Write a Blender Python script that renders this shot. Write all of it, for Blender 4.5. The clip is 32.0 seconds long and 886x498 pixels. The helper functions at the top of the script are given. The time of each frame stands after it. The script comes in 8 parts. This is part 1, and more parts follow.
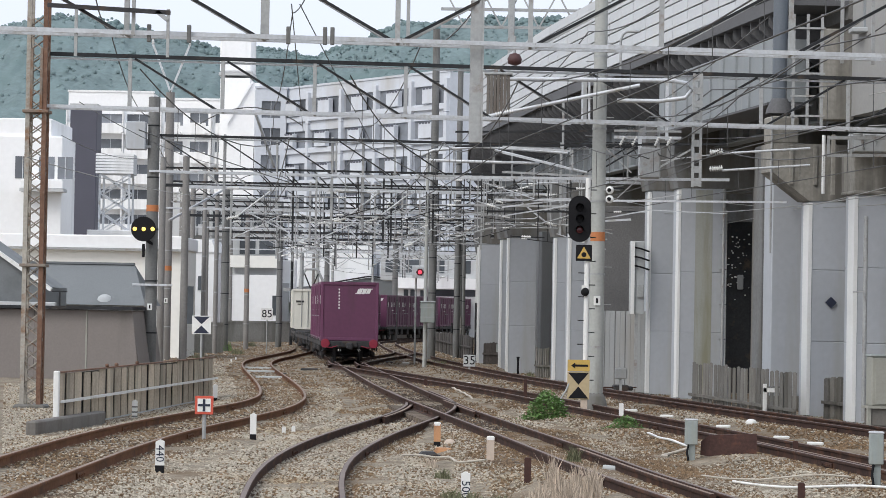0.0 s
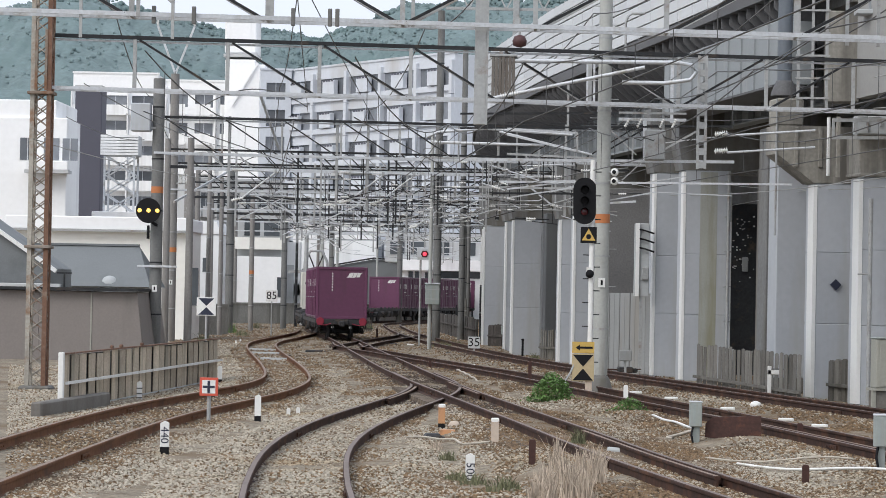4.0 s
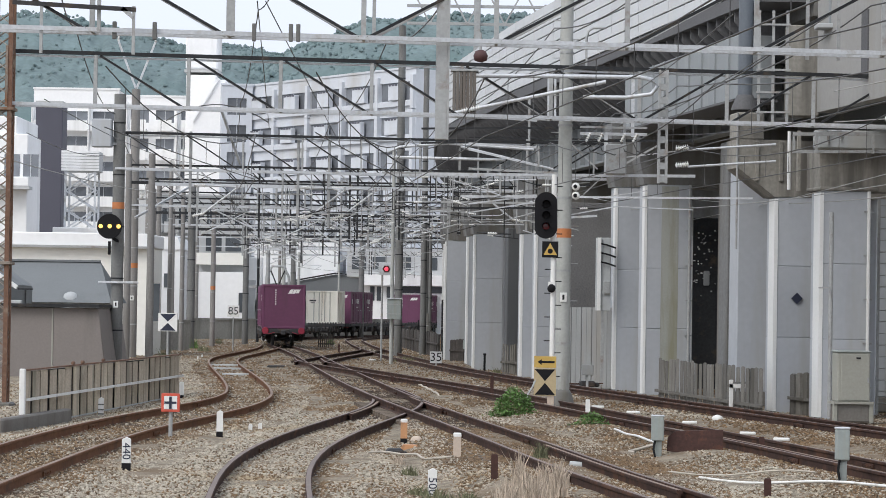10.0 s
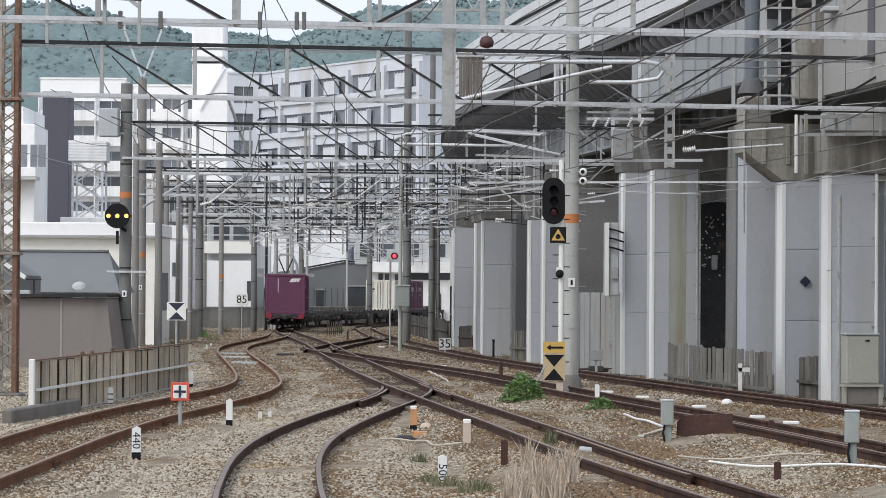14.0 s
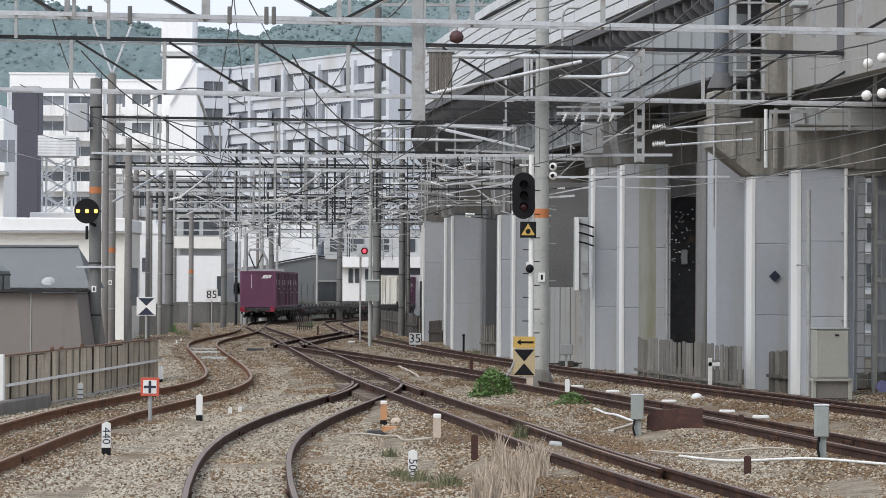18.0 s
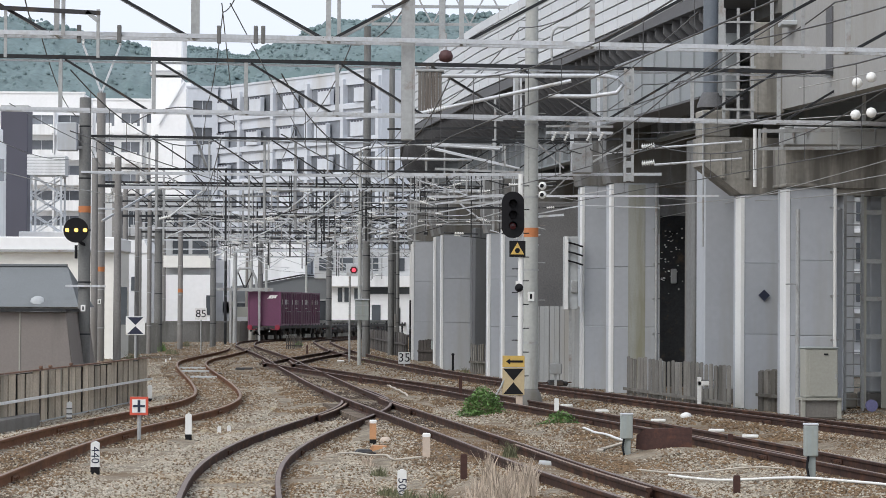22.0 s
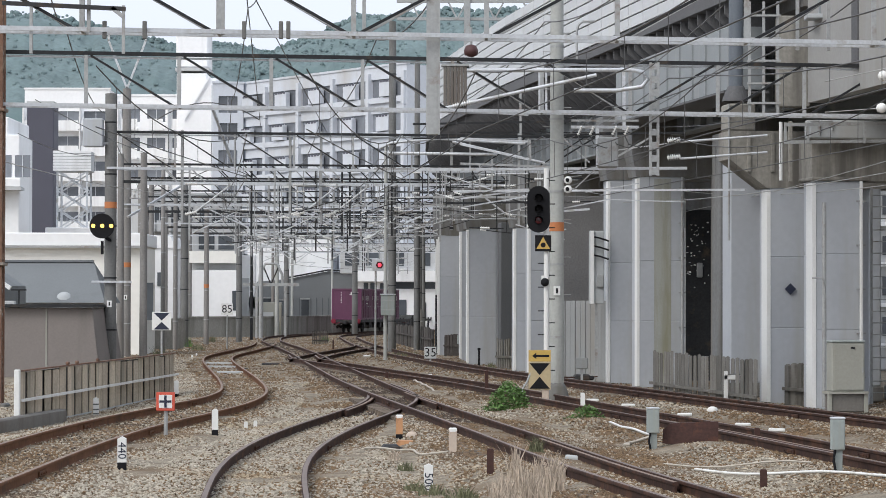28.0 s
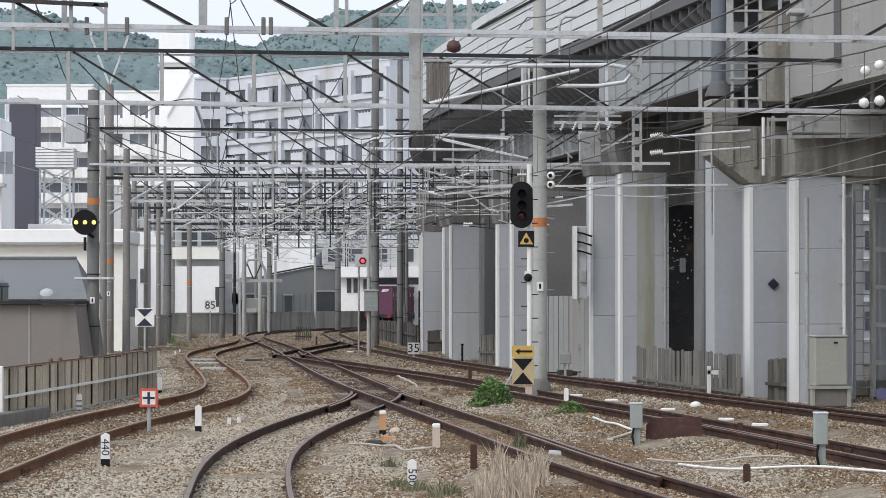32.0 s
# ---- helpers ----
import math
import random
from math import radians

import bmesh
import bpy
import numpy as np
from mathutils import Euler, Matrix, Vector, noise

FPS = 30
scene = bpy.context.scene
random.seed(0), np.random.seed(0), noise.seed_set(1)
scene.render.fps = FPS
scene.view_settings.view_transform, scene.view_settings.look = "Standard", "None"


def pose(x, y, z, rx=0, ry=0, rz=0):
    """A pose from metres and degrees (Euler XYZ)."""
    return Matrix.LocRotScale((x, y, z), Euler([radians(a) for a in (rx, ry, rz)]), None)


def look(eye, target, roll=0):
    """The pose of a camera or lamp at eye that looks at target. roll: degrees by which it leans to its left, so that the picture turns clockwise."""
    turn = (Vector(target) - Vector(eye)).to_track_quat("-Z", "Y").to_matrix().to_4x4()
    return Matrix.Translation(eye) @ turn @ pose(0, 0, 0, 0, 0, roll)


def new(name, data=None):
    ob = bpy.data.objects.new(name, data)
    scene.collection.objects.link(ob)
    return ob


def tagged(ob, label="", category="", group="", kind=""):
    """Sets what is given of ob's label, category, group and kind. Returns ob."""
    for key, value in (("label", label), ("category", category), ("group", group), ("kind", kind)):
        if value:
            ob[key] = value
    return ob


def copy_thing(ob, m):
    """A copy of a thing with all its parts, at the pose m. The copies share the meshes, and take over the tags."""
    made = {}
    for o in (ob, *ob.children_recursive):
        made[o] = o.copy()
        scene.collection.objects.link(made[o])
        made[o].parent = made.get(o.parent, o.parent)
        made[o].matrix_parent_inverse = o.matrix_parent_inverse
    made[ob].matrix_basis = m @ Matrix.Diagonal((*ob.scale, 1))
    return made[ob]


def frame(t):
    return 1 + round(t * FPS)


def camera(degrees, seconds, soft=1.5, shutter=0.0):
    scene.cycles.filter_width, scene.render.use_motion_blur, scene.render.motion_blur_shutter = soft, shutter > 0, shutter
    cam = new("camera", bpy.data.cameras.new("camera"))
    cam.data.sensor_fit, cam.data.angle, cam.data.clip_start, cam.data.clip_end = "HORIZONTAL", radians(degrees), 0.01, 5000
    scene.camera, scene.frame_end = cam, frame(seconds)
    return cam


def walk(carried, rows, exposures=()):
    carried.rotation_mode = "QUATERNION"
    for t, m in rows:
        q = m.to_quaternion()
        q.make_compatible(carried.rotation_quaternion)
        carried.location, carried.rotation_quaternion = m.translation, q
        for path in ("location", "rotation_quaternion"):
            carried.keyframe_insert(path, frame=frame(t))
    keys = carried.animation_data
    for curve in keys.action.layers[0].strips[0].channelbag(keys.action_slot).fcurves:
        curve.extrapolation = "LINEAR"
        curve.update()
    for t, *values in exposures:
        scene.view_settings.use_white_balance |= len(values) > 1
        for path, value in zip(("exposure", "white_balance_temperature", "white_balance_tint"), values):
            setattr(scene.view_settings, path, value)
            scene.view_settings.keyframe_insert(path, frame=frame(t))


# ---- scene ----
# A hand-held telephoto shot from a platform end: the eye stays, only the aim wanders.
cam = camera(17.83, 32.0, soft=0.8)
EYE = 2.1
ROWS = [  # seconds, yaw, pitch, roll
    (0, 1.1467, 1.3145, -1.018), (0.5, 1.2310, 1.2957, -0.959), (1, 1.2627, 1.2586, -0.988),
    (1.5, 1.2458, 1.1470, -1.041), (2, 1.1503, 1.0419, -1.023), (2.5, 1.1228, 1.0197, -1.049),
    (3, 1.1954, 0.9809, -0.950), (3.5, 1.1750, 0.9465, -1.043), (5.5, 1.4078, 0.9455, -1.075),
    (6, 0.9083, 0.9799, -1.013), (6.5, 0.7493, 1.0009, -0.948), (7, 0.7734, 1.0168, -0.967),
    (7.5, 0.7297, 1.0225, -0.916), (8, 0.6564, 1.0413, -0.868), (8.5, 0.4324, 1.2018, -0.790),
    (9, 0.4654, 1.2689, -0.888), (9.5, 0.4009, 1.2661, -0.887), (10, 0.4670, 1.2598, -0.885),
    (10.5, 0.5460, 1.2852, -1.011), (11, 0.6550, 1.3160, -1.078), (11.5, 0.7456, 1.3220, -1.001),
    (12, 0.8011, 1.3148, -0.969), (12.5, 0.6026, 1.3004, -1.082), (13, 0.6751, 1.2498, -0.956),
    (13.5, 0.6362, 1.0152, -0.432), (14, 0.6381, 0.9846, -0.358), (14.5, 0.5241, 0.9745, -0.245),
    (15, 0.3447, 0.9690, -0.197), (15.5, 0.3092, 0.9435, -0.162), (17.5, 0.0422, 0.8748, -0.370),
    (18, 0.0317, 0.8837, -0.289), (18.5, -0.0014, 0.8678, -0.259), (19, -0.0238, 0.8848, -0.360),
    (19.5, 0.0024, 0.9859, -0.459), (20, -0.0327, 1.2820, -0.543), (20.5, -0.0964, 1.3077, -0.575),
    (21, -0.1721, 1.2872, -0.429), (21.5, -0.2239, 1.2741, -0.296), (22, -0.1853, 1.2731, -0.295),
    (22.5, -0.0424, 1.2463, -0.352), (23, 0.1370, 1.2360, -0.412), (23.5, 0.2327, 1.2743, -0.376),
    (24, 0.3137, 1.2634, -0.220), (24.5, 0.1833, 1.2326, 0.102), (25, -0.0028, 1.2087, 0.219),
    (25.5, -0.1827, 1.2013, 0.151), (27.5, 0.1673, 1.1268, -0.083), (28, 0.3408, 1.1641, -0.128),
    (28.5, 0.4144, 1.1944, -0.020), (29, 0.2629, 1.1983, 0.165), (29.5, 0.0353, 1.1830, 0.144),
    (30, -0.1419, 1.1539, 0.220), (30.5, -0.2830, 1.0912, 0.240), (31, -0.1044, 1.0808, 0.058),
    (31.5, -0.0735, 1.0939, -0.056), (32, 0.0000, 1.0770, 0.000),
]
walk(cam, [(t, pose(0, 0, EYE, 90 + pitch, roll, yaw)) for t, yaw, pitch, roll in ROWS], exposures=[(0, 0.0), (32, 0.0)])

# ---- world and light: a bright overcast day ----
world = bpy.data.worlds.new("overcast_sky")
scene.world = world
world.use_nodes = True
wn = world.node_tree
wn.nodes.clear()
w_out = wn.nodes.new("ShaderNodeOutputWorld")
w_bg = wn.nodes.new("ShaderNodeBackground")
w_sky = wn.nodes.new("ShaderNodeTexSky")
w_sky.sky_type, w_sky.sun_disc = "NISHITA", False
w_sky.sun_elevation, w_sky.sun_rotation = radians(43), radians(-139)
w_sky.dust_density, w_sky.air_density, w_sky.ozone_density = 6.0, 1.4, 0.6
w_dim = wn.nodes.new("ShaderNodeMixRGB")
w_dim.blend_type = "MULTIPLY"
w_dim.inputs[0].default_value = 1.0
w_dim.inputs[2].default_value = (0.10, 0.10, 0.10, 1)
w_mix = wn.nodes.new("ShaderNodeMixRGB")
w_mix.inputs[0].default_value = 0.86
w_mix.inputs[2].default_value = (0.885, 0.955, 1.085, 1)
wn.links.new(w_sky.outputs[0], w_dim.inputs[1])
wn.links.new(w_dim.outputs[0], w_mix.inputs[1])
wn.links.new(w_mix.outputs[0], w_bg.inputs[0])
w_bg.inputs[1].default_value = 1.12
wn.links.new(w_bg.outputs[0], w_out.inputs[0])

sun = new("sun", bpy.data.lights.new("sun", "SUN"))
sun.data.energy, sun.data.angle, sun.data.color = 1.6, radians(30), (1.0, 0.975, 0.94)
sun.matrix_world = look((-75, -85, 105), (0, 0, 0))

# ---- materials ----
def material(name, colour, rough=0.7, metal=0.0, vary=0.25, scale=6.0, fine=60.0, bump=0.15, second=None, amount=0.0, patch=1.2, random_tint=0.0, streak=False):
    """A surface with grain at two scales; second/amount: a stain colour in patches; streak: stains drawn out along z."""
    m = bpy.data.materials.new(name)
    m.use_nodes = True
    nt = m.node_tree
    n, l = nt.nodes, nt.links
    bsdf = n["Principled BSDF"]
    bsdf.inputs["Roughness"].default_value, bsdf.inputs["Metallic"].default_value = rough, metal
    tc = n.new("ShaderNodeTexCoord")
    big = n.new("ShaderNodeTexNoise")
    big.inputs["Scale"].default_value, big.inputs["Detail"].default_value = scale * 0.15, 4
    l.new(tc.outputs["Object"], big.inputs["Vector"])
    small = n.new("ShaderNodeTexNoise")
    small.inputs["Scale"].default_value, small.inputs["Detail"].default_value = fine * 0.3, 3
    l.new(tc.outputs["Object"], small.inputs["Vector"])
    dark = tuple(c * (1 - vary) for c in colour) + (1,)
    light = tuple(min(1, c * (1 + vary * 0.6)) for c in colour) + (1,)
    add = n.new("ShaderNodeMath")
    add.operation = "ADD"
    l.new(big.outputs["Fac"], add.inputs[0])
    l.new(small.outputs["Fac"], add.inputs[1])
    ramp = n.new("ShaderNodeMapRange")
    ramp.inputs["From Min"].default_value, ramp.inputs["From Max"].default_value = 0.65, 1.35
    l.new(add.outputs[0], ramp.inputs["Value"])
    mix = n.new("ShaderNodeMixRGB")
    mix.inputs[1].default_value, mix.inputs[2].default_value = dark, light
    l.new(ramp.outputs[0], mix.inputs[0])
    out = mix.outputs[0]
    if second:
        mp = n.new("ShaderNodeMapping")
        mp.inputs["Scale"].default_value = (1, 1, 0.12) if streak else (1, 1, 1)
        l.new(tc.outputs["Object"], mp.inputs["Vector"])
        pn = n.new("ShaderNodeTexNoise")
        pn.inputs["Scale"].default_value, pn.inputs["Detail"].default_value, pn.inputs["Roughness"].default_value = patch, 5, 0.65
        l.new(mp.outputs[0], pn.inputs["Vector"])
        pr = n.new("ShaderNodeMapRange")
        pr.inputs["From Min"].default_value, pr.inputs["From Max"].default_value = 0.62 - 0.3 * amount, 0.75 - 0.2 * amount
        l.new(pn.outputs["Fac"], pr.inputs["Value"])
        m2 = n.new("ShaderNodeMixRGB")
        m2.inputs[2].default_value = (*second, 1)
        l.new(out, m2.inputs[1])
        l.new(pr.outputs[0], m2.inputs[0])
        out = m2.outputs[0]
    if random_tint:
        oi = n.new("ShaderNodeObjectInfo")
        rr = n.new("ShaderNodeMapRange")
        rr.inputs["To Min"].default_value, rr.inputs["To Max"].default_value = 1 - random_tint, 1 + random_tint * 0.6
        l.new(oi.outputs["Random"], rr.inputs["Value"])
        m3 = n.new("ShaderNodeMixRGB")
        m3.blend_type = "MULTIPLY"
        m3.inputs[0].default_value = 1
        l.new(out, m3.inputs[1])
        l.new(rr.outputs[0], m3.inputs[2])
        out = m3.outputs[0]
    l.new(out, bsdf.inputs["Base Color"])
    if bump:
        b = n.new("ShaderNodeBump")
        b.inputs["Strength"].default_value, b.inputs["Distance"].default_value = bump, 0.02
        l.new(small.outputs["Fac"], b.inputs["Height"])
        l.new(b.outputs[0], bsdf.inputs["Normal"])
    return m


def island(m, low=0.55, high=1.35):
    """Each loose piece of a joined mesh gets a brightness of its own."""
    n, l = m.node_tree.nodes, m.node_tree.links
    bsdf = n["Principled BSDF"]
    src = bsdf.inputs["Base Color"].links[0].from_socket
    g = n.new("ShaderNodeNewGeometry")
    r = n.new("ShaderNodeMapRange")
    r.inputs["To Min"].default_value, r.inputs["To Max"].default_value = low, high
    l.new(g.outputs["Random Per Island"], r.inputs["Value"])
    x = n.new("ShaderNodeMixRGB")
    x.blend_type = "MULTIPLY"
    x.inputs[0].default_value = 1
    l.new(src, x.inputs[1])
    l.new(r.outputs[0], x.inputs[2])
    l.new(x.outputs[0], bsdf.inputs["Base Color"])
    return m


def matt(m, level=0.15):
    m.node_tree.nodes["Principled BSDF"].inputs["Specular IOR Level"].default_value = level
    return m


def glow(name, colour, strength):
    m = bpy.data.materials.new(name)
    m.use_nodes = True
    b = m.node_tree.nodes["Principled BSDF"]
    b.inputs["Base Color"].default_value = (*colour, 1)
    b.inputs["Emission Color"].default_value = (*colour, 1)
    b.inputs["Emission Strength"].default_value = strength
    return m


BALLAST = matt(material("ballast_bed", (0.285, 0.245, 0.19), 0.95, vary=0.6, scale=24, fine=70, bump=1.0, second=(0.17, 0.12, 0.078), amount=0.45, patch=0.35))
EARTH = material("gravel_ground", (0.27, 0.25, 0.215), 0.95, vary=0.45, scale=8, fine=60, bump=0.8, second=(0.17, 0.15, 0.10), amount=0.35, patch=0.15)
STONE = island(material("ballast_stone", (0.455, 0.41, 0.335), 0.9, vary=0.15, scale=5, fine=40, bump=0.2, second=(0.40, 0.325, 0.225), amount=0.4, patch=0.25), 0.74, 1.2)
DARKSTONE = island(material("oil_dark_ballast_stone", (0.088, 0.066, 0.052), 0.9, vary=0.25, scale=5, fine=40, bump=0.2, second=(0.13, 0.095, 0.068), amount=0.3, patch=0.4), 0.6, 1.4)
BROWNSTONE = island(material("rust_dusted_ballast_stone", (0.205, 0.134, 0.075), 0.9, vary=0.2, scale=5, fine=40, bump=0.2, second=(0.15, 0.11, 0.078), amount=0.4, patch=0.3), 0.6, 1.35)
RAIL = matt(material("rusty_rail", (0.058, 0.034, 0.028), 0.75, 0.1, vary=0.4, scale=8, fine=50, second=(0.11, 0.056, 0.036), amount=0.45, patch=2.0))
RAILTOP = material("worn_rail_head", (0.175, 0.13, 0.112), 0.6, 0.0, vary=0.3, scale=3, fine=30, bump=0.05)
RAILRUST = material("dull_rail_head", (0.24, 0.165, 0.12), 0.6, 0.25, vary=0.3, scale=3, fine=30, bump=0.05)
SIDINGRAIL = matt(material("orange_rust_rail", (0.175, 0.085, 0.047), 0.8, 0.1, vary=0.35, scale=8, fine=50, second=(0.10, 0.06, 0.042), amount=0.35, patch=1.5))
CAPCONC = material("weathered_cap_concrete", (0.33, 0.315, 0.28), 0.85, vary=0.28, scale=3, fine=30, bump=0.3, second=(0.13, 0.122, 0.108), amount=0.6, patch=0.9, streak=True)
SLEEPER = material("weathered_sleeper", (0.17, 0.135, 0.105), 0.9, vary=0.4, scale=8, fine=80, bump=0.4, random_tint=0.3)
POLE = material("spun_concrete_pole", (0.42, 0.43, 0.41), 0.8, vary=0.15, scale=6, fine=50, bump=0.15, second=(0.27, 0.26, 0.23), amount=0.3, patch=1.5, streak=True)
POLEMID = material("brownish_weathered_pole", (0.255, 0.245, 0.235), 0.85, vary=0.2, scale=6, fine=50, second=(0.16, 0.145, 0.13), amount=0.4, patch=1.2, streak=True)
POLEDARK = material("dark_weathered_pole", (0.185, 0.187, 0.183), 0.85, vary=0.25, scale=6, fine=50, second=(0.10, 0.095, 0.085), amount=0.4, patch=1.2, streak=True)
GALV = material("galvanised_steel", (0.62, 0.64, 0.665), 0.5, 0.35, vary=0.18, scale=10, fine=50, bump=0.05, second=(0.40, 0.38, 0.35), amount=0.25, patch=2.0)
GALVOLD = material("dull_galvanised_steel", (0.40, 0.41, 0.41), 0.6, 0.3, vary=0.2, scale=10, fine=50, bump=0.05, second=(0.26, 0.22, 0.19), amount=0.25, patch=2.0)
DARKSTEEL = matt(material("dark_oxidised_steel", (0.04, 0.042, 0.045), 0.7, 0.1, vary=0.3, scale=10, fine=50, bump=0.05, second=(0.09, 0.07, 0.055), amount=0.2, patch=2.0))
RUSTSTEEL = material("rust_streaked_steel", (0.27, 0.235, 0.20), 0.8, 0.15, vary=0.3, scale=10, fine=50, bump=0.15, second=(0.21, 0.105, 0.055), amount=0.5, patch=2.2)
WIRE = material("bare_copper_wire", (0.10, 0.10, 0.10), 0.5, 0.5, vary=0.1, bump=0)
WIRELIGHT = material("aluminium_wire", (0.42, 0.42, 0.41), 0.5, 0.5, vary=0.1, bump=0)
PORCELAIN = material("white_porcelain", (0.85, 0.85, 0.83), 0.2, vary=0.05, bump=0)
JACKET = material("painted_steel_jacket", (0.455, 0.48, 0.515), 0.55, 0.0, vary=0.07, scale=3, fine=20, bump=0.06, second=(0.40, 0.405, 0.40), amount=0.25, patch=0.6, streak=True, random_tint=0.05)
# Near-white tone for the lit sides of columns, and for pale pipes and angles.
JACKETEDGE = material("pale_lit_side_and_pipe_paint", (0.80, 0.81, 0.80), 0.5, vary=0.06, bump=0.05, second=(0.62, 0.61, 0.57), amount=0.2, patch=0.8, streak=True)
JACKETSTAIN = material("moss_stained_jacket", (0.50, 0.515, 0.50), 0.7, vary=0.1, second=(0.38, 0.37, 0.28), amount=0.4, patch=0.8, streak=True)
MOSSBAND = material("moss_streaked_paint", (0.37, 0.38, 0.35), 0.75, vary=0.1, second=(0.27, 0.265, 0.19), amount=0.55, patch=1.3, streak=True)
CONCRETE = material("old_bridge_concrete", (0.20, 0.203, 0.203), 0.85, vary=0.22, scale=3, fine=30, bump=0.25, second=(0.13, 0.12, 0.10), amount=0.5, patch=0.7, streak=True)
NEARWEB = material("pale_painted_web", (0.33, 0.327, 0.317), 0.75, vary=0.08, scale=3, fine=30, bump=0.12, second=(0.29, 0.28, 0.255), amount=0.35, patch=0.6, streak=True)
PALECONC = material("pale_bridge_concrete", (0.445, 0.465, 0.475), 0.8, vary=0.1, scale=3, fine=30, bump=0.15, second=(0.42, 0.42, 0.40), amount=0.3, patch=0.5, streak=True)
GIRDER = material("grey_girder_paint", (0.25, 0.27, 0.28), 0.5, 0.0, vary=0.08, scale=3, bump=0.05, second=(0.33, 0.33, 0.32), amount=0.25, patch=0.6, streak=True)
STRUT = material("blue_grey_strut_paint", (0.13, 0.15, 0.175), 0.55, vary=0.12, scale=3, bump=0.05)
# Dark tone carries underside shade and dirt; also used for dark joints.
GIRDERDARK = material("underside_shade_and_dark_steel", (0.11, 0.11, 0.115), 0.7, vary=0.25, scale=3, bump=0.05)
BARRIER = material("white_noise_barrier_panel", (0.61, 0.63, 0.65), 0.55, vary=0.05, scale=4, bump=0.05, second=(0.6, 0.61, 0.6), amount=0.2, patch=0.7, streak=True, random_tint=0.06)
# ---- mesh building ----
class Shape:
    """Collects boxes, bars and tubes into one mesh."""
    def __init__(self):
        self.v, self.f, self.s = [], [], []

    def add(self, verts, faces, smooth=False):
        o = len(self.v)
        self.v += [tuple(p) for p in verts]
        self.f += [tuple(i + o for i in f) for f in faces]
        self.s += [smooth] * len(faces)
        return self

    def box(self, c, size, rz=0.0, bev=0.0, m=None):
        hx, hy, hz = (s / 2 for s in size)
        m = m or Matrix.Translation(c) @ Matrix.Rotation(radians(rz), 4, "Z")
        if not bev:
            vs = [(sx * hx, sy * hy, sz * hz) for sx in (-1, 1) for sy in (-1, 1) for sz in (-1, 1)]
            fs = [(0, 1, 3, 2), (4, 6, 7, 5), (0, 4, 5, 1), (2, 3, 7, 6), (0, 2, 6, 4), (1, 5, 7, 3)]
            return self.add([m @ Vector(p) for p in vs], fs)
        b = min(bev, hx * 0.9, hy * 0.9, hz * 0.9)
        vs, key = [], {}
        for sx in (-1, 1):
            for sy in (-1, 1):
                for sz in (-1, 1):
                    for a in range(3):
                        p = [sx * (hx - b), sy * (hy - b), sz * (hz - b)]
                        p[a] = (sx * hx, sy * hy, sz * hz)[a]
                        key[sx, sy, sz, a] = len(vs)
                        vs.append(p)
        fs = []
        for a in range(3):
            i, j = (a + 1) % 3, (a + 2) % 3
            for s in (-1, 1):
                q = []
                for u, w in ((-1, -1), (1, -1), (1, 1), (-1, 1)):
                    k = [0, 0, 0]
                    k[a], k[i], k[j] = s, u, w
                    q.append(key[(*k, a)])
                fs.append(tuple(q if s > 0 else q[::-1]))
            for u in (-1, 1):
                for w in (-1, 1):
                    q = []
                    for s, ax in ((-1, i), (1, i), (1, j), (-1, j)):
                        k = [0, 0, 0]
                        k[a], k[i], k[j] = s, u, w
                        q.append(key[(*k, ax)])
                    fs.append(tuple(q if u * w < 0 else q[::-1]))
        for sx in (-1, 1):
            for sy in (-1, 1):
                for sz in (-1, 1):
                    q = [key[sx, sy, sz, a] for a in range(3)]
                    fs.append(tuple(q if sx * sy * sz > 0 else q[::-1]))
        return self.add([m @ Vector(p) for p in vs], fs)

    def bar(self, a, b, w, h=None, bev=0.0):
        """A square bar from a to b; h is its height where it lies."""
        a, b = Vector(a), Vector(b)
        d = b - a
        q = d.to_track_quat("Y", "Z").to_matrix().to_4x4()
        return self.box((0, 0, 0), (w, d.length, h or w), bev=bev, m=Matrix.Translation((a + b) / 2) @ q)

    def tube(self, a, b, r, r2=None, n=10, caps=True):
        a, b = Vector(a), Vector(b)
        r2 = r if r2 is None else r2
        q = (b - a).to_track_quat("Z", "Y").to_matrix()
        ring = [Vector((math.cos(2 * math.pi * i / n), math.sin(2 * math.pi * i / n), 0)) for i in range(n)]
        vs = [a + q @ (p * r) for p in ring] + [b + q @ (p * r2) for p in ring]
        self.add(vs, [(i, (i + 1) % n, n + (i + 1) % n, n + i) for i in range(n)], True)
        if caps:
            self.add(vs[:n], [tuple(range(n))[::-1]])
            self.add(vs[n:], [tuple(range(n))])
        return self

    def path(self, pts, r, n=5):
        """A round wire or pipe through the points."""
        pts = [Vector(p) for p in pts]
        vs, fs = [], []
        for k, p in enumerate(pts):
            d = pts[min(k + 1, len(pts) - 1)] - pts[max(k - 1, 0)]
            q = d.to_track_quat("Y", "Z").to_matrix()
            vs += [p + q @ Vector((math.cos(2 * math.pi * i / n) * r, 0, math.sin(2 * math.pi * i / n) * r)) for i in range(n)]
        for k in range(len(pts) - 1):
            fs += [(k * n + i, (k + 1) * n + i, (k + 1) * n + (i + 1) % n, k * n + (i + 1) % n) for i in range(n)]
        return self.add(vs, fs, True)

